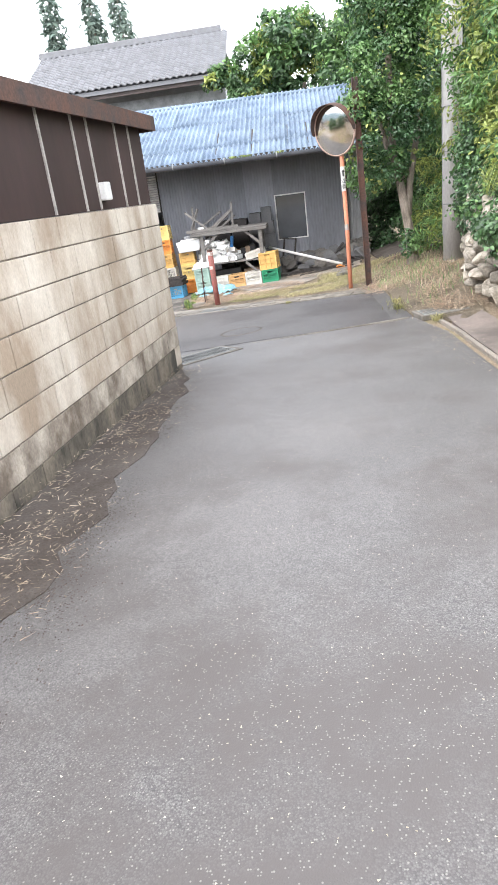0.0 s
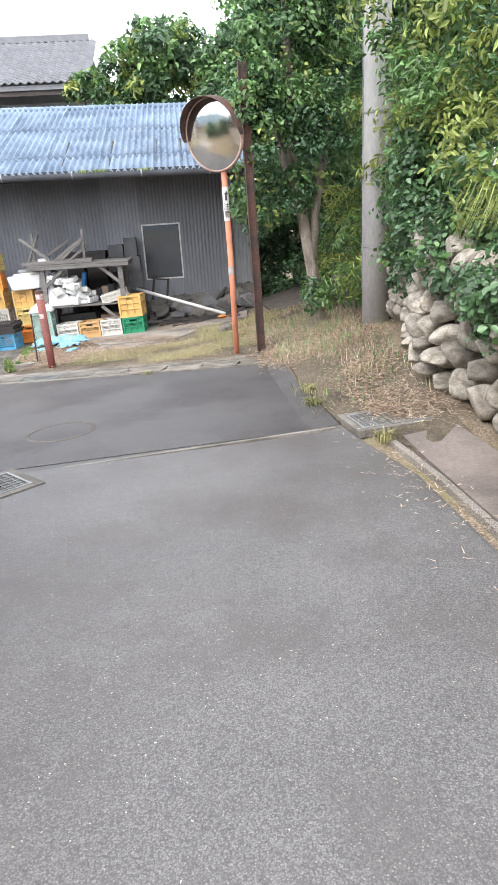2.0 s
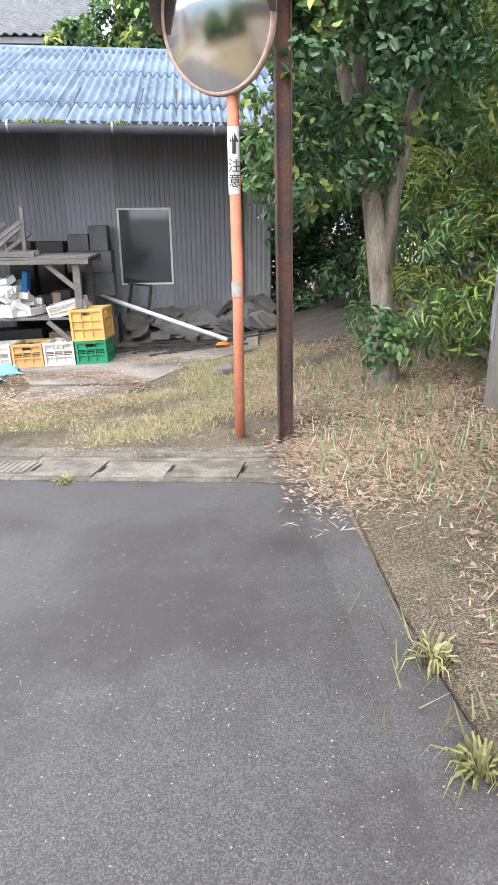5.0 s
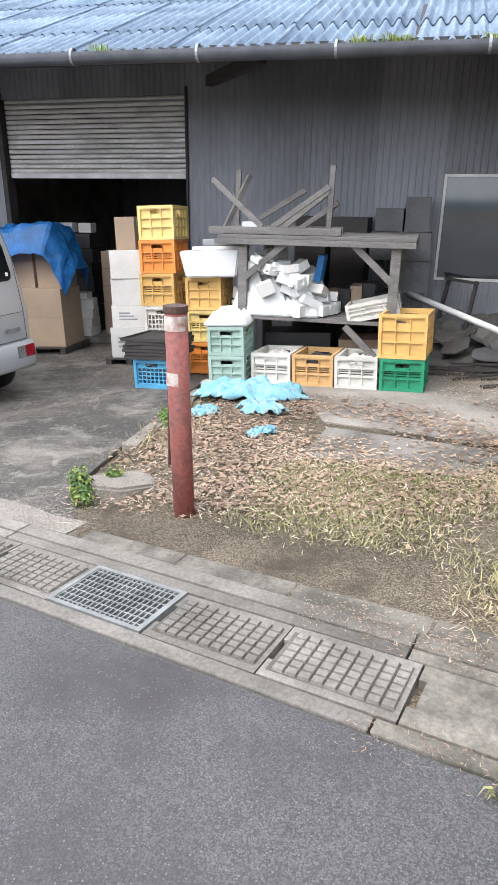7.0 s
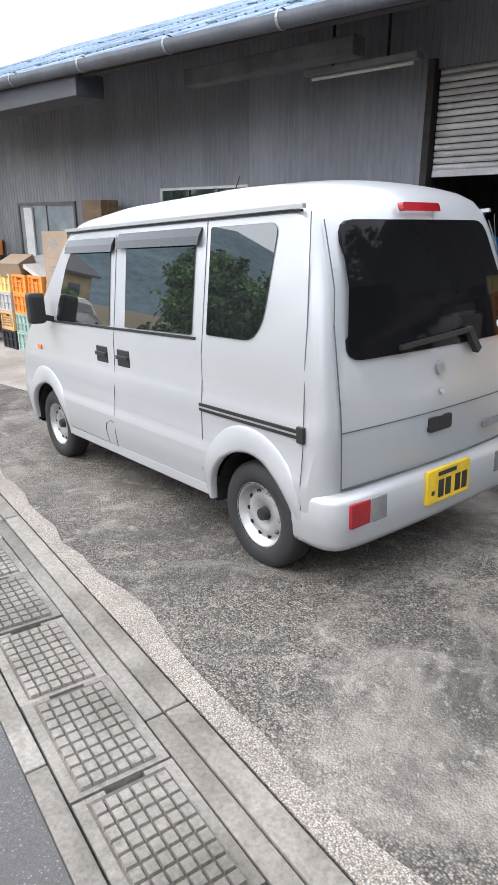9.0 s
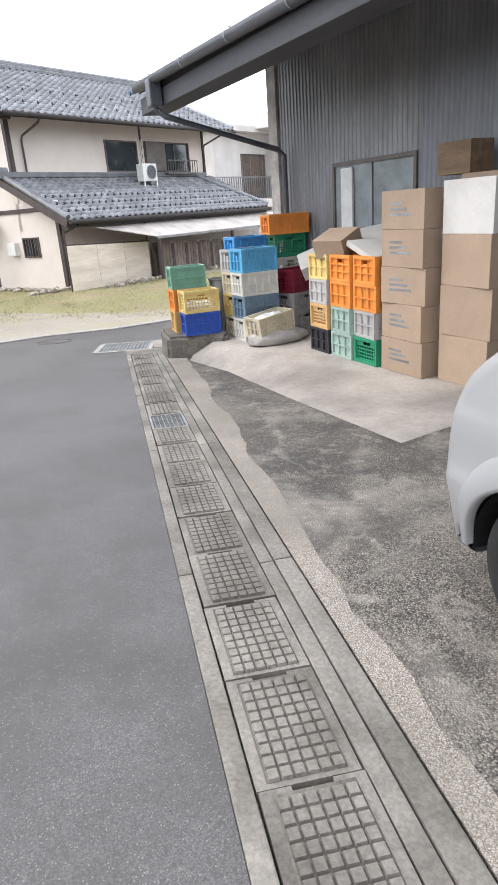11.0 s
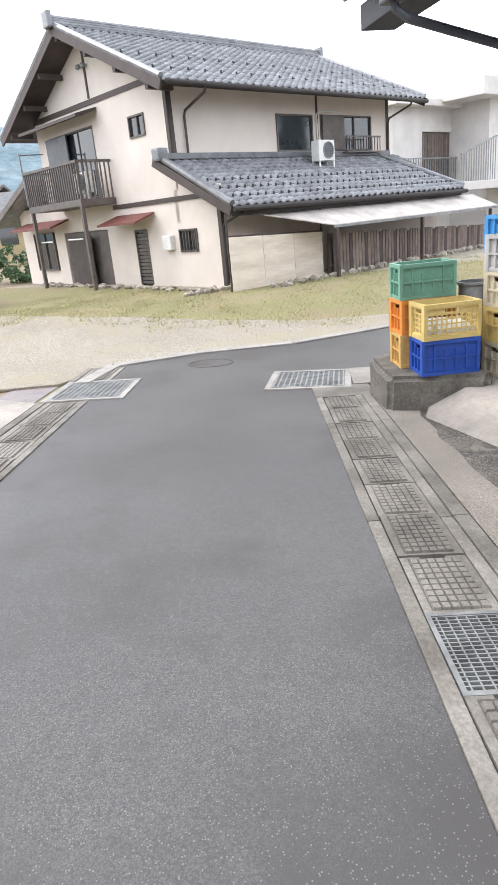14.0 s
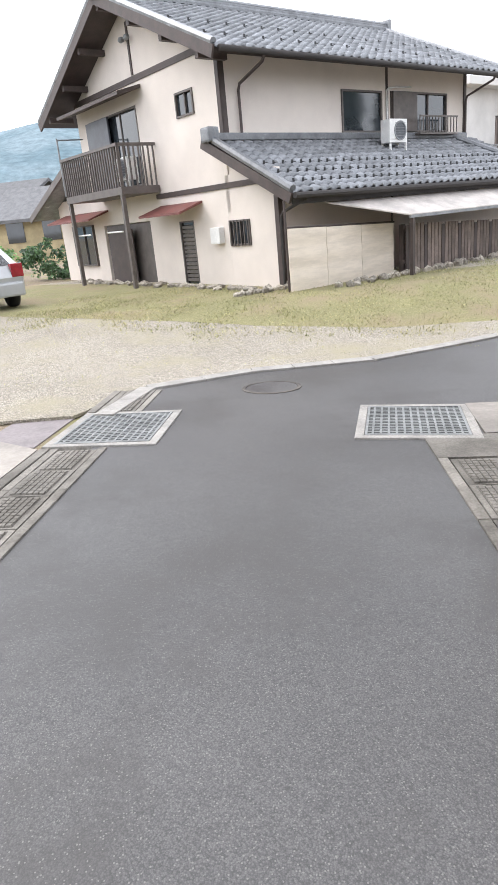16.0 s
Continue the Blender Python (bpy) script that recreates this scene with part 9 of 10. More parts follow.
for k in range(5):
    carton(Matrix.Translation((-10.4, -0.95, zd + 0.352 * k)) @ Matrix.Rotation(0.05 * math.sin(k * 4), 4, "Z"), 0.62, 0.46, 0.35, CARD, "large brown carton in a tall stack", "brown cartons", True, True)
for k in range(4):
    carton(Matrix.Translation((-9.7, -0.8, zd + 0.452 * k)) @ Matrix.Rotation(0.05 * math.sin(k * 2), 4, "Z"), 0.6, 0.5, 0.45, CARDW if k == 3 else CARD, "large pale carton in a tall stack", "brown cartons", True)
for k in range(3):
    carton(Matrix.Translation((-10.05, -0.35, zd + 0.622 * k)), 0.5, 0.4, 0.62, CARD, "brown carton at the back of the pile", "brown cartons", False)
carton(Matrix.Translation((-10.5, -0.32, zd + 1.87)), 0.44, 0.3, 0.3, OLDBOX, "old wooden box on top of the cartons", "", False)
t = thing("white_pot", Matrix.Translation((-14.6, -0.35, zd)), "tall grey plastic drum beside the wall", "drum")
bm = bmesh.new()
lathe(bm, [(0, 0), (0.13, 0), (0.15, 1.34), (0.13, 1.4), (0, 1.4)], 24)
part("drum", bm, P_GRY, t, smooth=False)


# ---- small white car on the lot ----
def build_car():
    m = Matrix.Translation((-28.0, -8.95, land(-28.0, -8.95))) @ Matrix.Rotation(radians(212), 4, "Z")
    t = thing("car", m, "silver-white hatchback parked on the grass", "car")
    side = [(-2.0, 0.3), (-1.25, 0.26), (1.4, 0.26), (2.05, 0.35), (2.1, 0.62), (1.2, 0.86), (0.55, 1.3), (-0.3, 1.45), (-1.3, 1.36), (-1.95, 0.98), (-2.08, 0.7)]
    bm = bmesh.new()
    rings = []
    for y, k in ((-0.84, 0.93), (-0.8, 1.0), (0.8, 1.0), (0.84, 0.93)):
        rings.append([bm.verts.new((x * (0.97 if abs(y) > 0.82 else 1), y * (1 - 0.16 * max(0, z - 0.85) / 0.6), z * k + 0.02)) for x, z in side])
    for a, b in zip(rings, rings[1:]):
        for i in range(len(side)):
            j = (i + 1) % len(side)
            bm.faces.new((a[i], a[j], b[j], b[i]))
    bm.faces.new(rings[0][::-1])
    bm.faces.new(rings[-1])
    part("body", bm, CAN, t)
    for x in (-1.3, 1.3):
        for y in (-0.76, 0.76):
            bm = bmesh.new()
            lathe(bm, [(0.0, 0.08), (0.18, 0.09), (0.2, 0.1), (0.3, 0.09), (0.315, 0), (0.3, -0.09), (0, -0.09)], 24, Matrix.Translation((x, y, 0.31)) @ Matrix.Rotation(radians(-90 if y > 0 else 90), 4, "X"))
            part("wheel", bm, RUBBER, t, smooth=True)
    for y in (-0.83, 0.83):
        bm = bmesh.new()
        f = [bm.verts.new((x, math.copysign(0.845 - 0.16 * 0.84 * max(0, z - 0.85) / 0.6, y), z)) for x, z in ((-1.5, 0.95), (0.75, 0.92), (0.35, 1.26), (-1.2, 1.3))]
        bm.faces.new(f)
        bmesh.ops.solidify(bm, geom=bm.faces[:], thickness=0.012)
        part("side_window", bm, CARGLASS, t)
        part("tail_lamp", _box_bm((-2.09, math.copysign(0.55, y), 0.72), (-1.9, math.copysign(0.83, y), 1.02), 0.02), REDLAMP, t, "red tail lamp")
    bm = bmesh.new()
    f = [bm.verts.new(p) for p in ((-1.97, -0.6, 1.0), (-1.97, 0.6, 1.0), (-1.34, 0.55, 1.38), (-1.34, -0.55, 1.38))]
    bm.faces.new(f)
    bmesh.ops.solidify(bm, geom=bm.faces[:], thickness=0.02)
    part("rear_window", bm, CARGLASS, t)
    part("rear_bumper", _box_bm((-2.14, -0.78, 0.3), (-1.95, 0.78, 0.62), 0.05), CAN, t)


build_car()

# ---- plants ----
def clumps(seed, blobs, per):
    """Breaks each (centre, radii) blob into small tufts near its surface, with gaps between them."""
    rng = np.random.default_rng(seed)
    out = []
    for c, r in blobs:
        mean = (r[0] * r[1] * r[2]) ** (1 / 3)
        for i in range(max(4, int(per * mean * mean))):
            d = rng.normal(size=3)
            d /= np.linalg.norm(d)
            k = rng.uniform(0.55, 1.08)
            q = rng.uniform(0.17, 0.34) * mean ** 0.5
            out.append((tuple(np.array(c) + d * np.array(r) * k), (q * rng.uniform(0.8, 1.3), q * rng.uniform(0.8, 1.3), q * rng.uniform(0.55, 0.9))))
    return out


def leaf_cloud(seed, blobs, n, size, flat=0.35, droop=0.0, shell=0.35, narrow=0.5, per=26):
    """Verts and faces of n folded pointed leaves on tufts round a set of (centre, radii) blobs."""
    rng = np.random.default_rng(seed)
    if per:
        blobs = clumps(seed, blobs, per)
    vol = np.array([b[1][0] * b[1][1] * b[1][2] for b in blobs]) ** (2 / 3)
    which = rng.choice(len(blobs), n, p=vol / vol.sum())
    d = rng.normal(size=(n, 3))
    d[:, 2] += 0.35
    d /= np.linalg.norm(d, axis=1)[:, None]
    cen, rad = np.array([b[0] for b in blobs])[which], np.array([b[1] for b in blobs])[which]
    lump = 1 + 0.25 * np.sin(d[:, 0] * 5 + which) * np.sin(d[:, 1] * 5 + 2 * which)
    r = (1 - shell * rng.random(n) ** 1.5) * lump
    p = cen + d * rad * r[:, None]
    nor = d + rng.normal(size=(n, 3)) * 0.45 + np.array([0, 0, flat])
    nor /= np.linalg.norm(nor, axis=1)[:, None]
    t = np.cross(nor, rng.normal(size=(n, 3)))
    t[:, 2] -= droop
    t -= nor * (t * nor).sum(1)[:, None]
    t /= np.linalg.norm(t, axis=1)[:, None]
    s = np.cross(nor, t)
    L = (size * (0.6 + 0.75 * rng.random(n)))[:, None]
    W = L * narrow * 0.5
    fold = nor * L * 0.1
    sag = nor * L * -0.12
    v = np.stack([p, p + t * L * 0.3 + s * W + fold, p + t * L * 0.66 + s * W * 0.8 + fold, p + t * L + sag, p + t * L * 0.66 - s * W * 0.8 + fold, p + t * L * 0.3 - s * W + fold], 1).reshape(-1, 3)
    b = 6 * np.arange(n)
    f = np.stack([b, b + 1, b + 2, b, b + 2, b + 3, b, b + 3, b + 4, b, b + 4, b + 5], 1).reshape(-1, 3)
    return v, f


def leaf_object(name, v, f, material, parent, label=""):
    me = bpy.data.meshes.new(name)
    me.vertices.add(len(v))
    me.vertices.foreach_set("co", np.ascontiguousarray(v, dtype=np.float32).ravel())
    me.loops.add(f.size)
    me.loops.foreach_set("vertex_index", f.astype(np.int32).ravel())
    me.polygons.add(len(f))
    me.polygons.foreach_set("loop_start", np.arange(0, f.size, 3, dtype=np.int32))
    me.polygons.foreach_set("loop_total", np.full(len(f), 3, dtype=np.int32))
    me.update(calc_edges=True)
    me.validate()
    me.materials.append(material)
    o = new(name, me)
    o.parent = parent
    return tagged(o, label)


def tree(name, base, trunk, limbs, blobs, n, size, material, label, category="tree", seed=1, bark=None, **kw):
    t = thing(name, Matrix.Translation(base), label, category)
    if trunk:
        bm = bmesh.new()
        tube(bm, [p for p, r in trunk], [r for p, r in trunk], 12)
        part("trunk", bm, bark or BARK, t, smooth=True)
    for lm in limbs:
        bm = bmesh.new()
        tube(bm, [p for p, r in lm], [r for p, r in lm], 8)
        part("limb", bm, bark or BARK, t, smooth=True)
    mats = material if isinstance(material, list) else [(material, 1.0)]
    for i, (mm, share) in enumerate(mats):
        v, f = leaf_cloud(seed + 31 * i, blobs, int(n * share), size, **kw)
        leaf_object("crown", v, f, mm, t)
    return t


g = land(2.74, -5.6)
tree("ivy_tree", (2.74, -5.6, g), [((0, 0, -0.15), 0.15), ((-0.02, 0, 0.2), 0.1), ((-0.06, 0.02, 0.6), 0.085), ((-0.16, 0.0, 1.2), 0.078), ((-0.32, 0, 2.2), 0.06), ((-0.35, 0, 4.5), 0.05)],
     [[((-0.08, 0, 0.9), 0.07), ((-0.02, 0.05, 1.5), 0.06), ((0.2, 0.1, 2.6), 0.05)], [((-0.15, 0, 1.5), 0.06), ((-0.4, -0.1, 2.0), 0.05), ((-0.6, -0.1, 2.7), 0.04)]],
     [((-0.45, 0.0, 1.75), (0.55, 0.5, 0.4)), ((-0.75, 0.05, 2.5), (0.45, 0.5, 0.8)), ((0.0, 0.1, 2.6), (0.6, 0.6, 0.75)), ((-0.35, 0, 3.4), (0.85, 0.75, 0.9)), ((0.15, 0.1, 4.2), (0.75, 0.8, 1.0)), ((-0.5, 0.1, 4.6), (0.7, 0.8, 0.9)), ((-0.1, 0.0, 5.4), (0.9, 0.9, 0.8)), ((-0.05, -0.16, 0.38), (0.13, 0.1, 0.25)), ((-0.8, -0.1, 1.55), (0.28, 0.3, 0.22)), ((-0.86, -0.6, 2.2), (0.26, 0.22, 0.4)), ((-0.84, -0.75, 2.8), (0.3, 0.26, 0.45)), ((-0.72, -0.55, 2.6), (0.22, 0.2, 0.5)), ((-0.7, -0.5, 3.2), (0.35, 0.35, 0.6))],
     34000, 0.07, [(LEAF, 0.54), (LEAF_LT, 0.42), (LEAF_YL, 0.04)], "tree trunk grown over with glossy dark evergreen leaves", seed=2, narrow=0.55)
# bushy growth on the bank behind the stone wall
bank = [((3.48, -9.7, 2.15), (0.55, 0.7, 0.75)), ((3.68, -8.9, 2.7), (0.75, 0.8, 1.0)), ((3.78, -8.2, 3.5), (0.8, 0.8, 0.9)), ((4.08, -9.6, 3.3), (0.9, 1.0, 1.1)), ((3.88, -10.8, 2.5), (0.8, 0.9, 1.1)), ((4.08, -12.2, 2.6), (0.9, 1.1, 1.2)), ((4.38, -10.6, 4.1), (1.1, 1.3, 1.2)), ((4.38, -8.6, 4.6), (1.0, 1.1, 1.1)), ((4.18, -13.8, 2.8), (1.0, 1.2, 1.3)), ((3.38, -7.75, 3.2), (0.45, 0.5, 0.55)), ((3.43, -7.6, 4.2), (0.6, 0.6, 0.8))]
tree("hedge_bush", (0, 0, 0), [], [[((3.9, -9.2, 1.0), 0.05), ((3.7, -9.0, 2.4), 0.03)], [((4.1, -10.4, 1.2), 0.06), ((4.0, -10.5, 3.4), 0.04)], [((4.2, -8.4, 1.4), 0.06), ((4.1, -8.4, 4.2), 0.04)]], bank, 56000, 0.088, [(LEAF_LT, 0.54), (LEAF_YL, 0.36), (LEAF, 0.1)], "large light green leafy bush overhanging the stone wall", "bush", 5, narrow=0.36, shell=0.55)
tree("vine_cover", (0, 0, 0), [], [], [((3.1, -9.75, 1.6), (0.26, 0.75, 0.32)), ((3.05, -10.9, 1.58), (0.28, 0.7, 0.36)), ((2.92, -10.4, 1.4), (0.12, 0.35, 0.25)), ((3.1, -12.2, 1.72), (0.34, 0.9, 0.34)), ((3.2, -8.7, 1.72), (0.25, 0.55, 0.32)), ((3.5, -7.8, 2.0), (0.45, 0.6, 0.9))], 26000, 0.055, [(LEAF_DK, 0.7), (LEAF, 0.2), (LEAF_LT, 0.1)], "dark vine leaves hanging over the top of the stone wall", "vine", 6, narrow=0.75, per=70)
tree("bamboo_grass", (0, 0, 0), [], [], [((3.45, -6.1, 1.3), (0.4, 0.7, 0.9)), ((3.5, -5.2, 1.6), (0.5, 0.7, 1.1)), ((3.4, -4.4, 1.3), (0.6, 0.6, 1.0)), ((3.7, -6.9, 2.4), (0.5, 0.8, 1.1)), ((3.7, -5.6, 3.0), (0.6, 0.9, 1.0))], 17000, 0.1, [(LEAF_LT, 0.55), (LEAF_YL, 0.45)], "thicket of thin yellow-green bamboo grass", "bush", 7, narrow=0.16, droop=0.4)
# tufts of arching grass on the bank
def tuft(name, base, n, length, spread, material, label, seed):
    rng = np.random.default_rng(seed)
    verts, faces = [], []
    for i in range(n):
        a, k = rng.uniform(0, 6.28), rng.uniform(0.3, 1.0)
        d = Vector((math.cos(a), math.sin(a), 0))
        L, w = length * rng.uniform(0.6, 1.1), 0.006
        s = Vector((-d.y, d.x, 0)) * w
        o = d * spread * 0.3 * rng.random()
        pts = [o, o + d * L * 0.25 * k + Vector((0, 0, L * 0.5)), o + d * L * 0.6 * k + Vector((0, 0, L * (0.62 - 0.1 * k))), o + d * L * 0.85 * k + Vector((0, 0, L * (0.45 - 0.4 * k)))]
        b = len(verts)
        for j, p in enumerate(pts[:3]):
            verts += [tuple(p + s * (1 - j * 0.25)), tuple(p - s * (1 - j * 0.25))]
        verts.append(tuple(pts[3]))
        faces += [(b, b + 1, b + 3, b + 2), (b + 2, b + 3, b + 5, b + 4), (b + 4, b + 5, b + 6)]
    o = new(name, data_mesh(name, verts, faces, material))
    o.matrix_basis = Matrix.Translation(base)
    return tagged(o, label, "grass")


tuft("grass_tuft", (3.25, -10.3, 1.75), 420, 0.75, 0.4, LEAF_YL, "large tuft of arching yellow grass on the bank", 3)
tuft("grass_tuft", (3.35, -8.2, 1.5), 180, 0.6, 0.3, LEAF_LT, "tuft of long grass on the bank", 4)
for i, (x, y) in enumerate(((1.92, -9.35), (1.95, -8.9), (2.2, -10.5), (0.33, -6.72))):
    tuft("grass_tuft", (x, y, land(x, y)), 60, 0.13 if i < 3 else 0.06, 0.2, GRASS, "small green grass tuft at the road edge", 10 + i)
for i, (x, n) in enumerate(((0.3, 40), (-0.5, 90), (-0.8, 60), (-3.2, 50), (1.9, 110))):
    tuft("moss_tuft", (x, -1.76 - 0.012 * (2.45 - x), 2.95 + 0.0105 * (2.45 - x)), n, 0.09, 0.5, LEAF_YL, "small tuft of moss and weed in the rain gutter", 30 + i)
# trees behind the shed
for i, (x, y, h, s) in enumerate(((1.2, 8.6, 8.2, 1.5), (4.6, 7.0, 8.8, 1.7), (-0.9, 9.3, 7.4, 1.2), (6.5, 2.5, 8.0, 1.8), (5.2, -1.2, 6.6, 1.5), (8.5, 6, 9.5, 2.0))):
    z = land(x, y)
    rr = random.Random(40 + i)
    blobs = [((rr.uniform(-s, s), rr.uniform(-s * 0.6, s * 0.6), h - z - 0.6 * s - rr.uniform(0, 3.4)), (rr.uniform(0.65, 1.0) * s, rr.uniform(0.6, 0.9) * s, rr.uniform(0.5, 0.8) * s)) for k in range(9)]
    tree("broadleaf_tree", (x, y, z), [((0, 0, -0.2), 0.22), ((0.1, 0, 2.5), 0.17), ((0.0, 0.1, h - z - 2.5), 0.1)], [[((0.05, 0, 2.6), 0.09), ((0.9 * s, 0.2, h - z - 3), 0.05)], [((0.05, 0, 2.2), 0.09), ((-0.8 * s, 0.1, h - z - 3), 0.05)]],
         blobs, 15000, 0.2, [(LEAF_DK, 0.5), (LEAF_LT, 0.3), (LEAF_YL if i in (0, 2) else LEAF_LT, 0.2)], "tall broadleaf tree behind the shed", "tree", 60 + i, narrow=0.5, per=12)
for i, (x, y, h, s) in enumerate(((-8.2, -17.0, 4.2, 1.6), (-10.6, -16.6, 4.7, 1.7), (-12.8, -14.4, 3.8, 1.5), (-15.2, -12.4, 3.2, 1.35), (-18.6, -11.0, 2.9, 1.3), (-21.4, -12.1, 3.5, 1.5), (-24.4, -13.4, 3.9, 1.6), (-28.0, -15.0, 4.4, 1.7))):
    rr = random.Random(80 + i)
    blobs = [((rr.uniform(-s, s), rr.uniform(-s * 0.6, s * 0.6), 0.4 + (h - 0.7 * s) * k / 10), (rr.uniform(0.65, 1.0) * s, rr.uniform(0.6, 0.9) * s, rr.uniform(0.5, 0.8) * s)) for k in range(11)]
    tree("broadleaf_tree", (x, y, land(x, y)), [((0, 0, -0.2), 0.22), ((0.1, 0, 2.0), 0.17), ((0.0, 0.1, h - 2.5), 0.1)], [], blobs, 9000, 0.2, [(LEAF_DK, 0.85), (LEAF_LT, 0.15)], "garden tree across the lane, mirrored in the van windows", "tree", 160 + i, per=8)
# the high blobs are an added canopy that keeps skylight out of the hollow
tree("undergrowth", (0, 0, 0), [], [], [((3.6, 1.6, 1.4), (1.1, 1.2, 1.8)), ((3.6, 0.8, 2.6), (1.0, 1.5, 1.5)), ((4.5, -2.6, 2.4), (0.9, 1.6, 1.9)), ((3.3, -1.4, 3.3), (0.9, 1.8, 1.0)), ((3.1, -3.0, 3.5), (0.8, 1.2, 0.9)), ((3.2, 0.3, 1.0), (0.9, 0.7, 1.2)), ((3.0, -0.8, 2.6), (0.7, 1.3, 0.7)), ((2.9, 1.4, 0.9), (0.5, 0.8, 1.3)), ((2.75, -1.2, 2.3), (0.35, 1.2, 0.5)), ((3.4, -1.2, 0.9), (0.3, 1.2, 0.6))], 42000, 0.1, [(LEAF_DK, 0.7), (LEAF, 0.3)], "dark undergrowth beside the shed", "bush", 90)
# conifers far behind the back house
for i, (x, y, h) in enumerate(((-17.6, 40, 20.5), (-14.6, 41, 19.8), (-12.1, 40, 19.0), (-20.5, 42, 15.0))):
    tr = [((0, 0, 0), 0.25), ((0, 0, h * 0.6), 0.15), ((0, 0, h - 0.3), 0.03)]
    blobs = [((0.15 * math.sin(k * 2.4), 0.15 * math.cos(k * 1.7), h * (0.3 + 0.085 * k)), (1.35 - 0.1 * k, 1.35 - 0.1 * k, h * 0.075)) for k in range(8)]
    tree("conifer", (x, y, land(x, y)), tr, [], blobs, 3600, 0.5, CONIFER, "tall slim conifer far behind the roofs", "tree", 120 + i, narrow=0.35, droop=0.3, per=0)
tree("garden_shrub", (-36.8, -7.6, -0.5), [], [], [((0, 0, 0.6), (0.9, 0.9, 0.9)), ((0.6, 0.9, 0.5), (0.7, 0.7, 0.7))], 1800, 0.16, LEAF_DK, "round green garden shrub beside the house", "bush", 140)
tree("garden_shrub", (-44, -12.5, -0.6), [], [], [((0, 0, 0.8), (1.3, 1.3, 1.1)), ((1.2, 1.5, 0.6), (1.0, 1.0, 0.9))], 1800, 0.2, LEAF_LT, "light green shrub far down the lot", "bush", 141)


def scatter(name, areas, n, lo, hi, tall, material, label, seed, lie=False, w=0.004, blur=0.09):
    """Blades of grass or straw strewn over areas (x0, x1, y0, y1)."""
    rng = np.random.default_rng(seed)
    size = np.array([(a[1] - a[0]) * (a[3] - a[2]) for a in areas])
    pick = rng.choice(len(areas), n, p=size / size.sum())
    A = np.array(areas)[pick]
    x = A[:, 0] + (A[:, 1] - A[:, 0]) * rng.random(n)
    y = A[:, 2] + (A[:, 3] - A[:, 2]) * rng.random(n)
    x, y = x + rng.normal(size=n) * blur, y + rng.normal(size=n) * blur
    keep = np.sin(x * 2.3 + 1.1 * np.sin(y * 1.9)) * np.sin(y * 2.9 + 0.7 * np.sin(x * 3.1)) > rng.uniform(-1.0, 0.5, n)
    x, y = x[keep], y[keep]
    n = len(x)
    z = np.array([land(a, b) for a, b in zip(x, y)]) + 0.02
    ang, ln = rng.uniform(0, 6.283, n), rng.uniform(lo, hi, n)
    dx, dy = np.cos(ang), np.sin(ang)
    p = np.stack([x, y, z], 1)
    if lie:
        t = np.stack([dx * ln, dy * ln, rng.uniform(0.0, 0.25, n) * ln], 1)
    else:
        k = rng.uniform(0.2, 0.9, n)
        t = np.stack([dx * ln * k, dy * ln * k, ln * tall], 1)
    s = np.stack([-dy, dx, 0 * dx], 1) * (w * rng.uniform(0.6, 1.5, n))[:, None]
    if lie:
        p[:, 2] += rng.uniform(0, 0.03, n)
    v = np.stack([p - s, p + s, p + t + s * 0.3, p + t - s * 0.3], 1).reshape(-1, 3)
    b = 4 * np.arange(n)
    f = np.stack([b, b + 1, b + 2, b, b + 2, b + 3], 1).reshape(-1, 3)
    o = leaf_object(name, v, f, material, None)
    return tagged(o, label, "grass", "", "stuff")


for x, y, h, k in ((-1.78, -5.22, 0.2, 0.8), (-1.7, -4.98, 0.12, 0.6), (-1.9, -3.7, 0.14, 0.6), (-1.98, -3.1, 0.1, 0.5)):
    tree("leafy_weed", (x, y, land(x, y)), [], [[((0, 0, -0.02), 0.004), ((0.01, 0, h), 0.002)], [((0, 0, 0), 0.003), ((-0.03, 0.02, h * 0.8), 0.002)]], [((0, 0, h * 0.55), (0.09 * k, 0.09 * k, h * 0.5)), ((0.05, -0.05, h * 0.3), (0.08 * k, 0.08 * k, h * 0.3))], int(700 * k), 0.032, [(LEAF_LT, 0.5), (LEAF_YL, 0.5)], "low leafy green weed at the yard edge", "weed", 300 + int(-100 * y), narrow=0.4, per=0, shell=0.9)
YARD_GRASS = [(-0.8, 0.3, -5.4, -4.4), (0.3, 1.9, -5.9, -4.3), (1.1, 2.4, -4.6, -2.6)]
scatter("grass_blades", YARD_GRASS, 60000, 0.02, 0.07, 0.5, GRASS, "thin yellow-green grass blades", 1, w=0.0028)
scatter("tall_weeds", [(1.0, 1.8, -4.8, -3.4), (2.1, 3.2, -5.2, -3.0), (-1.95, -1.75, -5.0, -3.0), (1.85, 2.0, -9.8, -8.6)], 1500, 0.05, 0.14, 0.8, GRASS, "taller weeds", 2)
scatter("straw", [(-1.8, -0.7, -5.3, -2.95), (-0.7, 1.9, -5.4, -4.25), (1.0, 1.9, -4.3, -2.9), (2.25, 2.85, -10.4, -8.0), (1.9, 3.1, -7.8, -3.4), (0.2, 1.8, -6.1, -4.3), (0.2, 2.3, -3.2, -1.2)], 52000, 0.01, 0.05, 0, STRAW, "dry straw and leaf litter", 3, True, 0.0024)
scatter("dead_leaves", [(-1.9, 0.6, -5.2, -2.7), (2.3, 2.85, -10.2, -8.0), (1.75, 3.2, -7.6, -3.2), (1.7, 3.1, -6.8, -3.6)], 26000, 0.018, 0.05, 0, DEADLEAF, "brown fallen leaves", 7, True, 0.011)
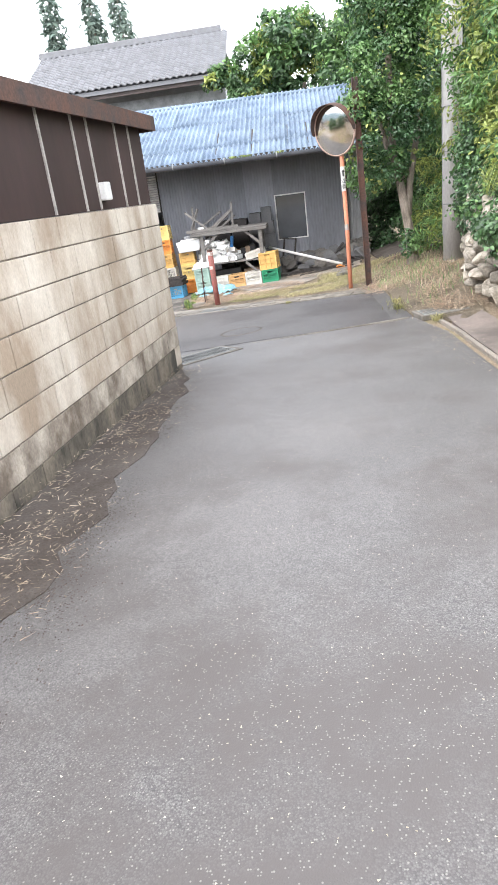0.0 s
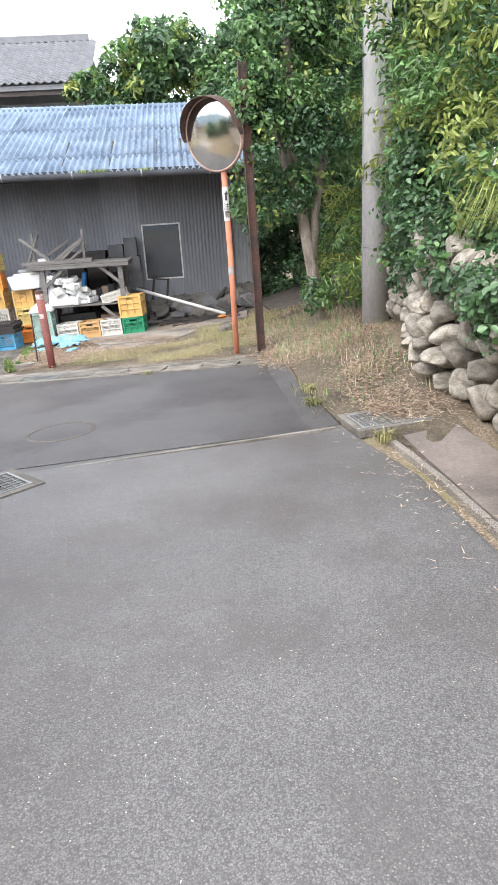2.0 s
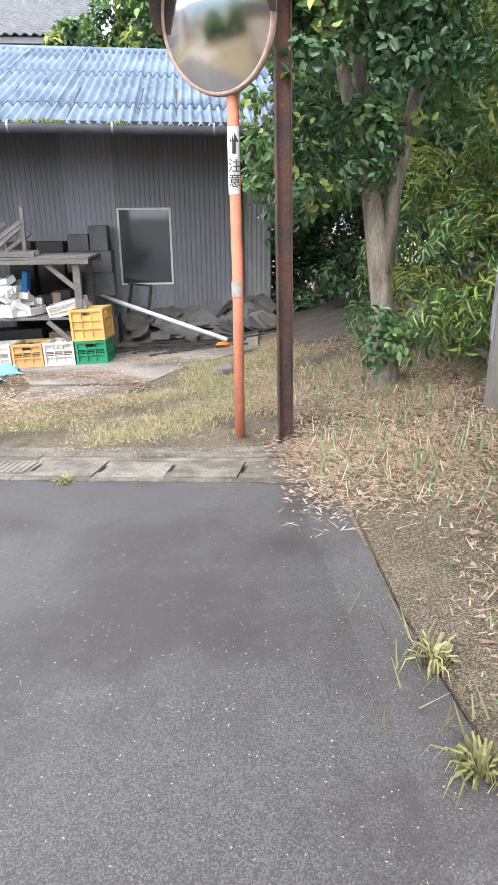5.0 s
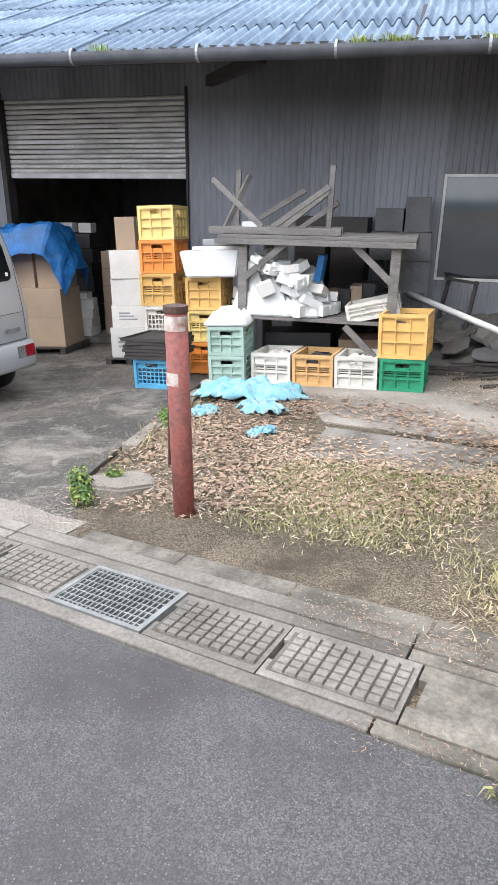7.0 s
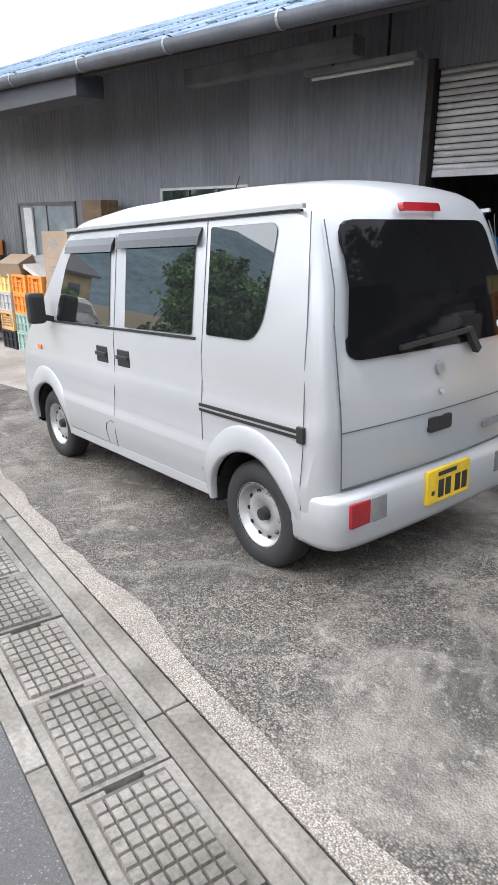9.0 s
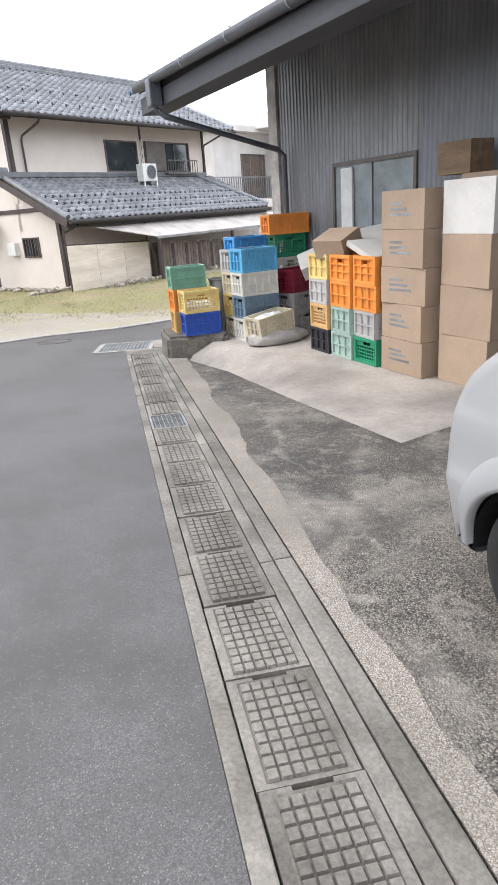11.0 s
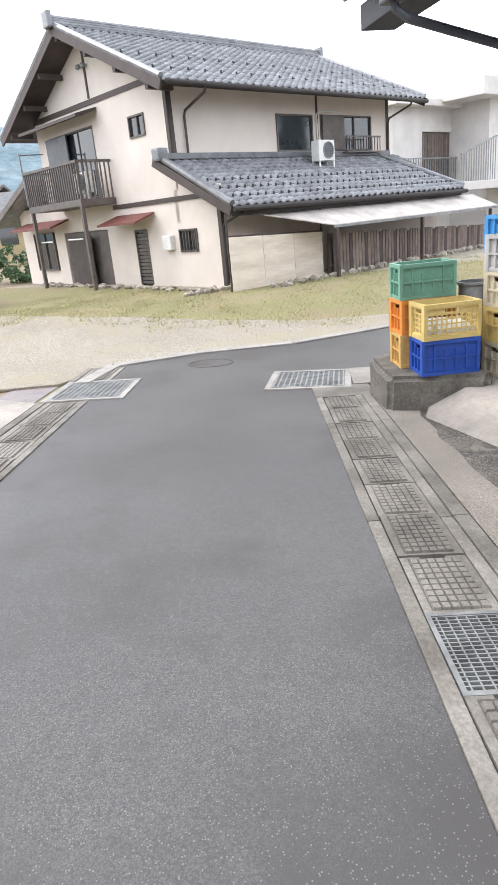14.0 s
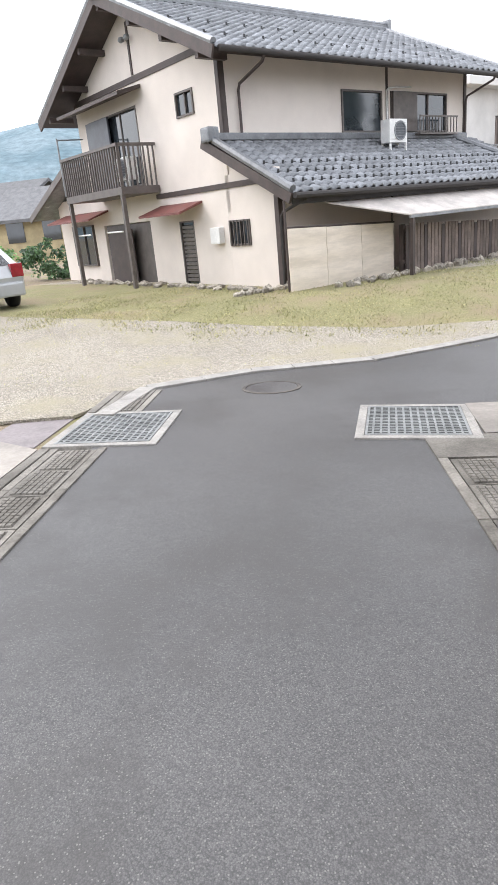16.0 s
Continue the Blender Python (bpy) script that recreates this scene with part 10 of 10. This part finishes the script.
scatter("road_specks", [(-1.3, 2.1, -13.5, -7.3), (-1.0, 2.0, -18, -13.5)], 5600, 0.003, 0.009, 0, SPECK, "pale bits of leaf on the asphalt", 8, True, 0.0022)
scatter("drain_edge_litter", [(gut(0.3 * k, 0)[0] - 0.18, gut(0.3 * k, 0)[0] + 0.18, gut(0.3 * k, 0)[1] - 0.05, gut(0.3 * k, 0)[1] + 0.06) for k in range(8)] + [(gut(0.3 * k, 0)[0] - 0.18, gut(0.3 * k, 0)[0] + 0.18, gut(0.3 * k, 0.52)[1] - 0.07, gut(0.3 * k, 0.52)[1] + 0.1) for k in range(9)], 3600, 0.004, 0.016, 0, DEADLEAF, "fine dry litter caught along the drain", 21, True, 0.0018, 0.03)
scatter("roadside_straw", [(-1.3, -0.55, -17.5, -11.2), (2.0, 2.3, -13.0, -9.9), (-1.2, -0.8, -17, -11.3)], 3200, 0.012, 0.055, 0, STRAW, "dry stalks at the road edge", 4, True, 0.0026)
scatter("humus_crumbs", [(-0.85, -0.45, -17, -11.3)], 15000, 0.003, 0.01, 0, CRUMB, "crumbs of dark leaf mould spread over the asphalt edge", 23, True, 0.0035, 0.09)
scatter("dry_stalks", [(2.2, 2.85, -10.4, -7.8), (1.85, 3.1, -7.8, -3.8)], 20000, 0.02, 0.075, 0, STRAW, "pale dry stalks and fronds", 11, True, 0.003)
scatter("dry_weeds", [(2.25, 2.85, -9.8, -7.6), (1.9, 3.1, -7.6, -4.0)], 1500, 0.05, 0.15, 0.8, STRAW, "standing dry weeds", 12, w=0.003)
scatter("green_weeds", [(2.2, 2.9, -9.6, -7.4), (1.9, 3.1, -7.4, -4.0)], 1500, 0.05, 0.16, 0.8, LEAF_LT, "scattered green weeds", 13, w=0.004)
scatter("lawn_fringe", [(-20.6, -19.7, -0.9, 3.5), (-21.4, -20.0, -2.4, -0.6), (-22.4, -20.6, -3.9, -2.0), (-23.6, -21.4, -5.4, -3.5), (-25.6, -22.6, -7.3, -5.0)], 9000, 0.015, 0.05, 0.7, GRASS, "thin grass creeping from the lawn into the gravel", 15, w=0.007)
scatter("lawn_blades", [(-27.5, -23.0, -6.5, 6.0), (-23.0, -21.4, -4.3, 6.0), (-21.4, -20.4, -0.9, 5.0)], 34000, 0.02, 0.05, 0.6, GRASS, "short lawn grass", 5, w=0.006)
scatter("lot_weeds", [(-23.5, -18.6, -9.0, 2.5)], 4000, 0.015, 0.045, 0.5, GRASS, "sparse weeds in gravel", 6, w=0.005)
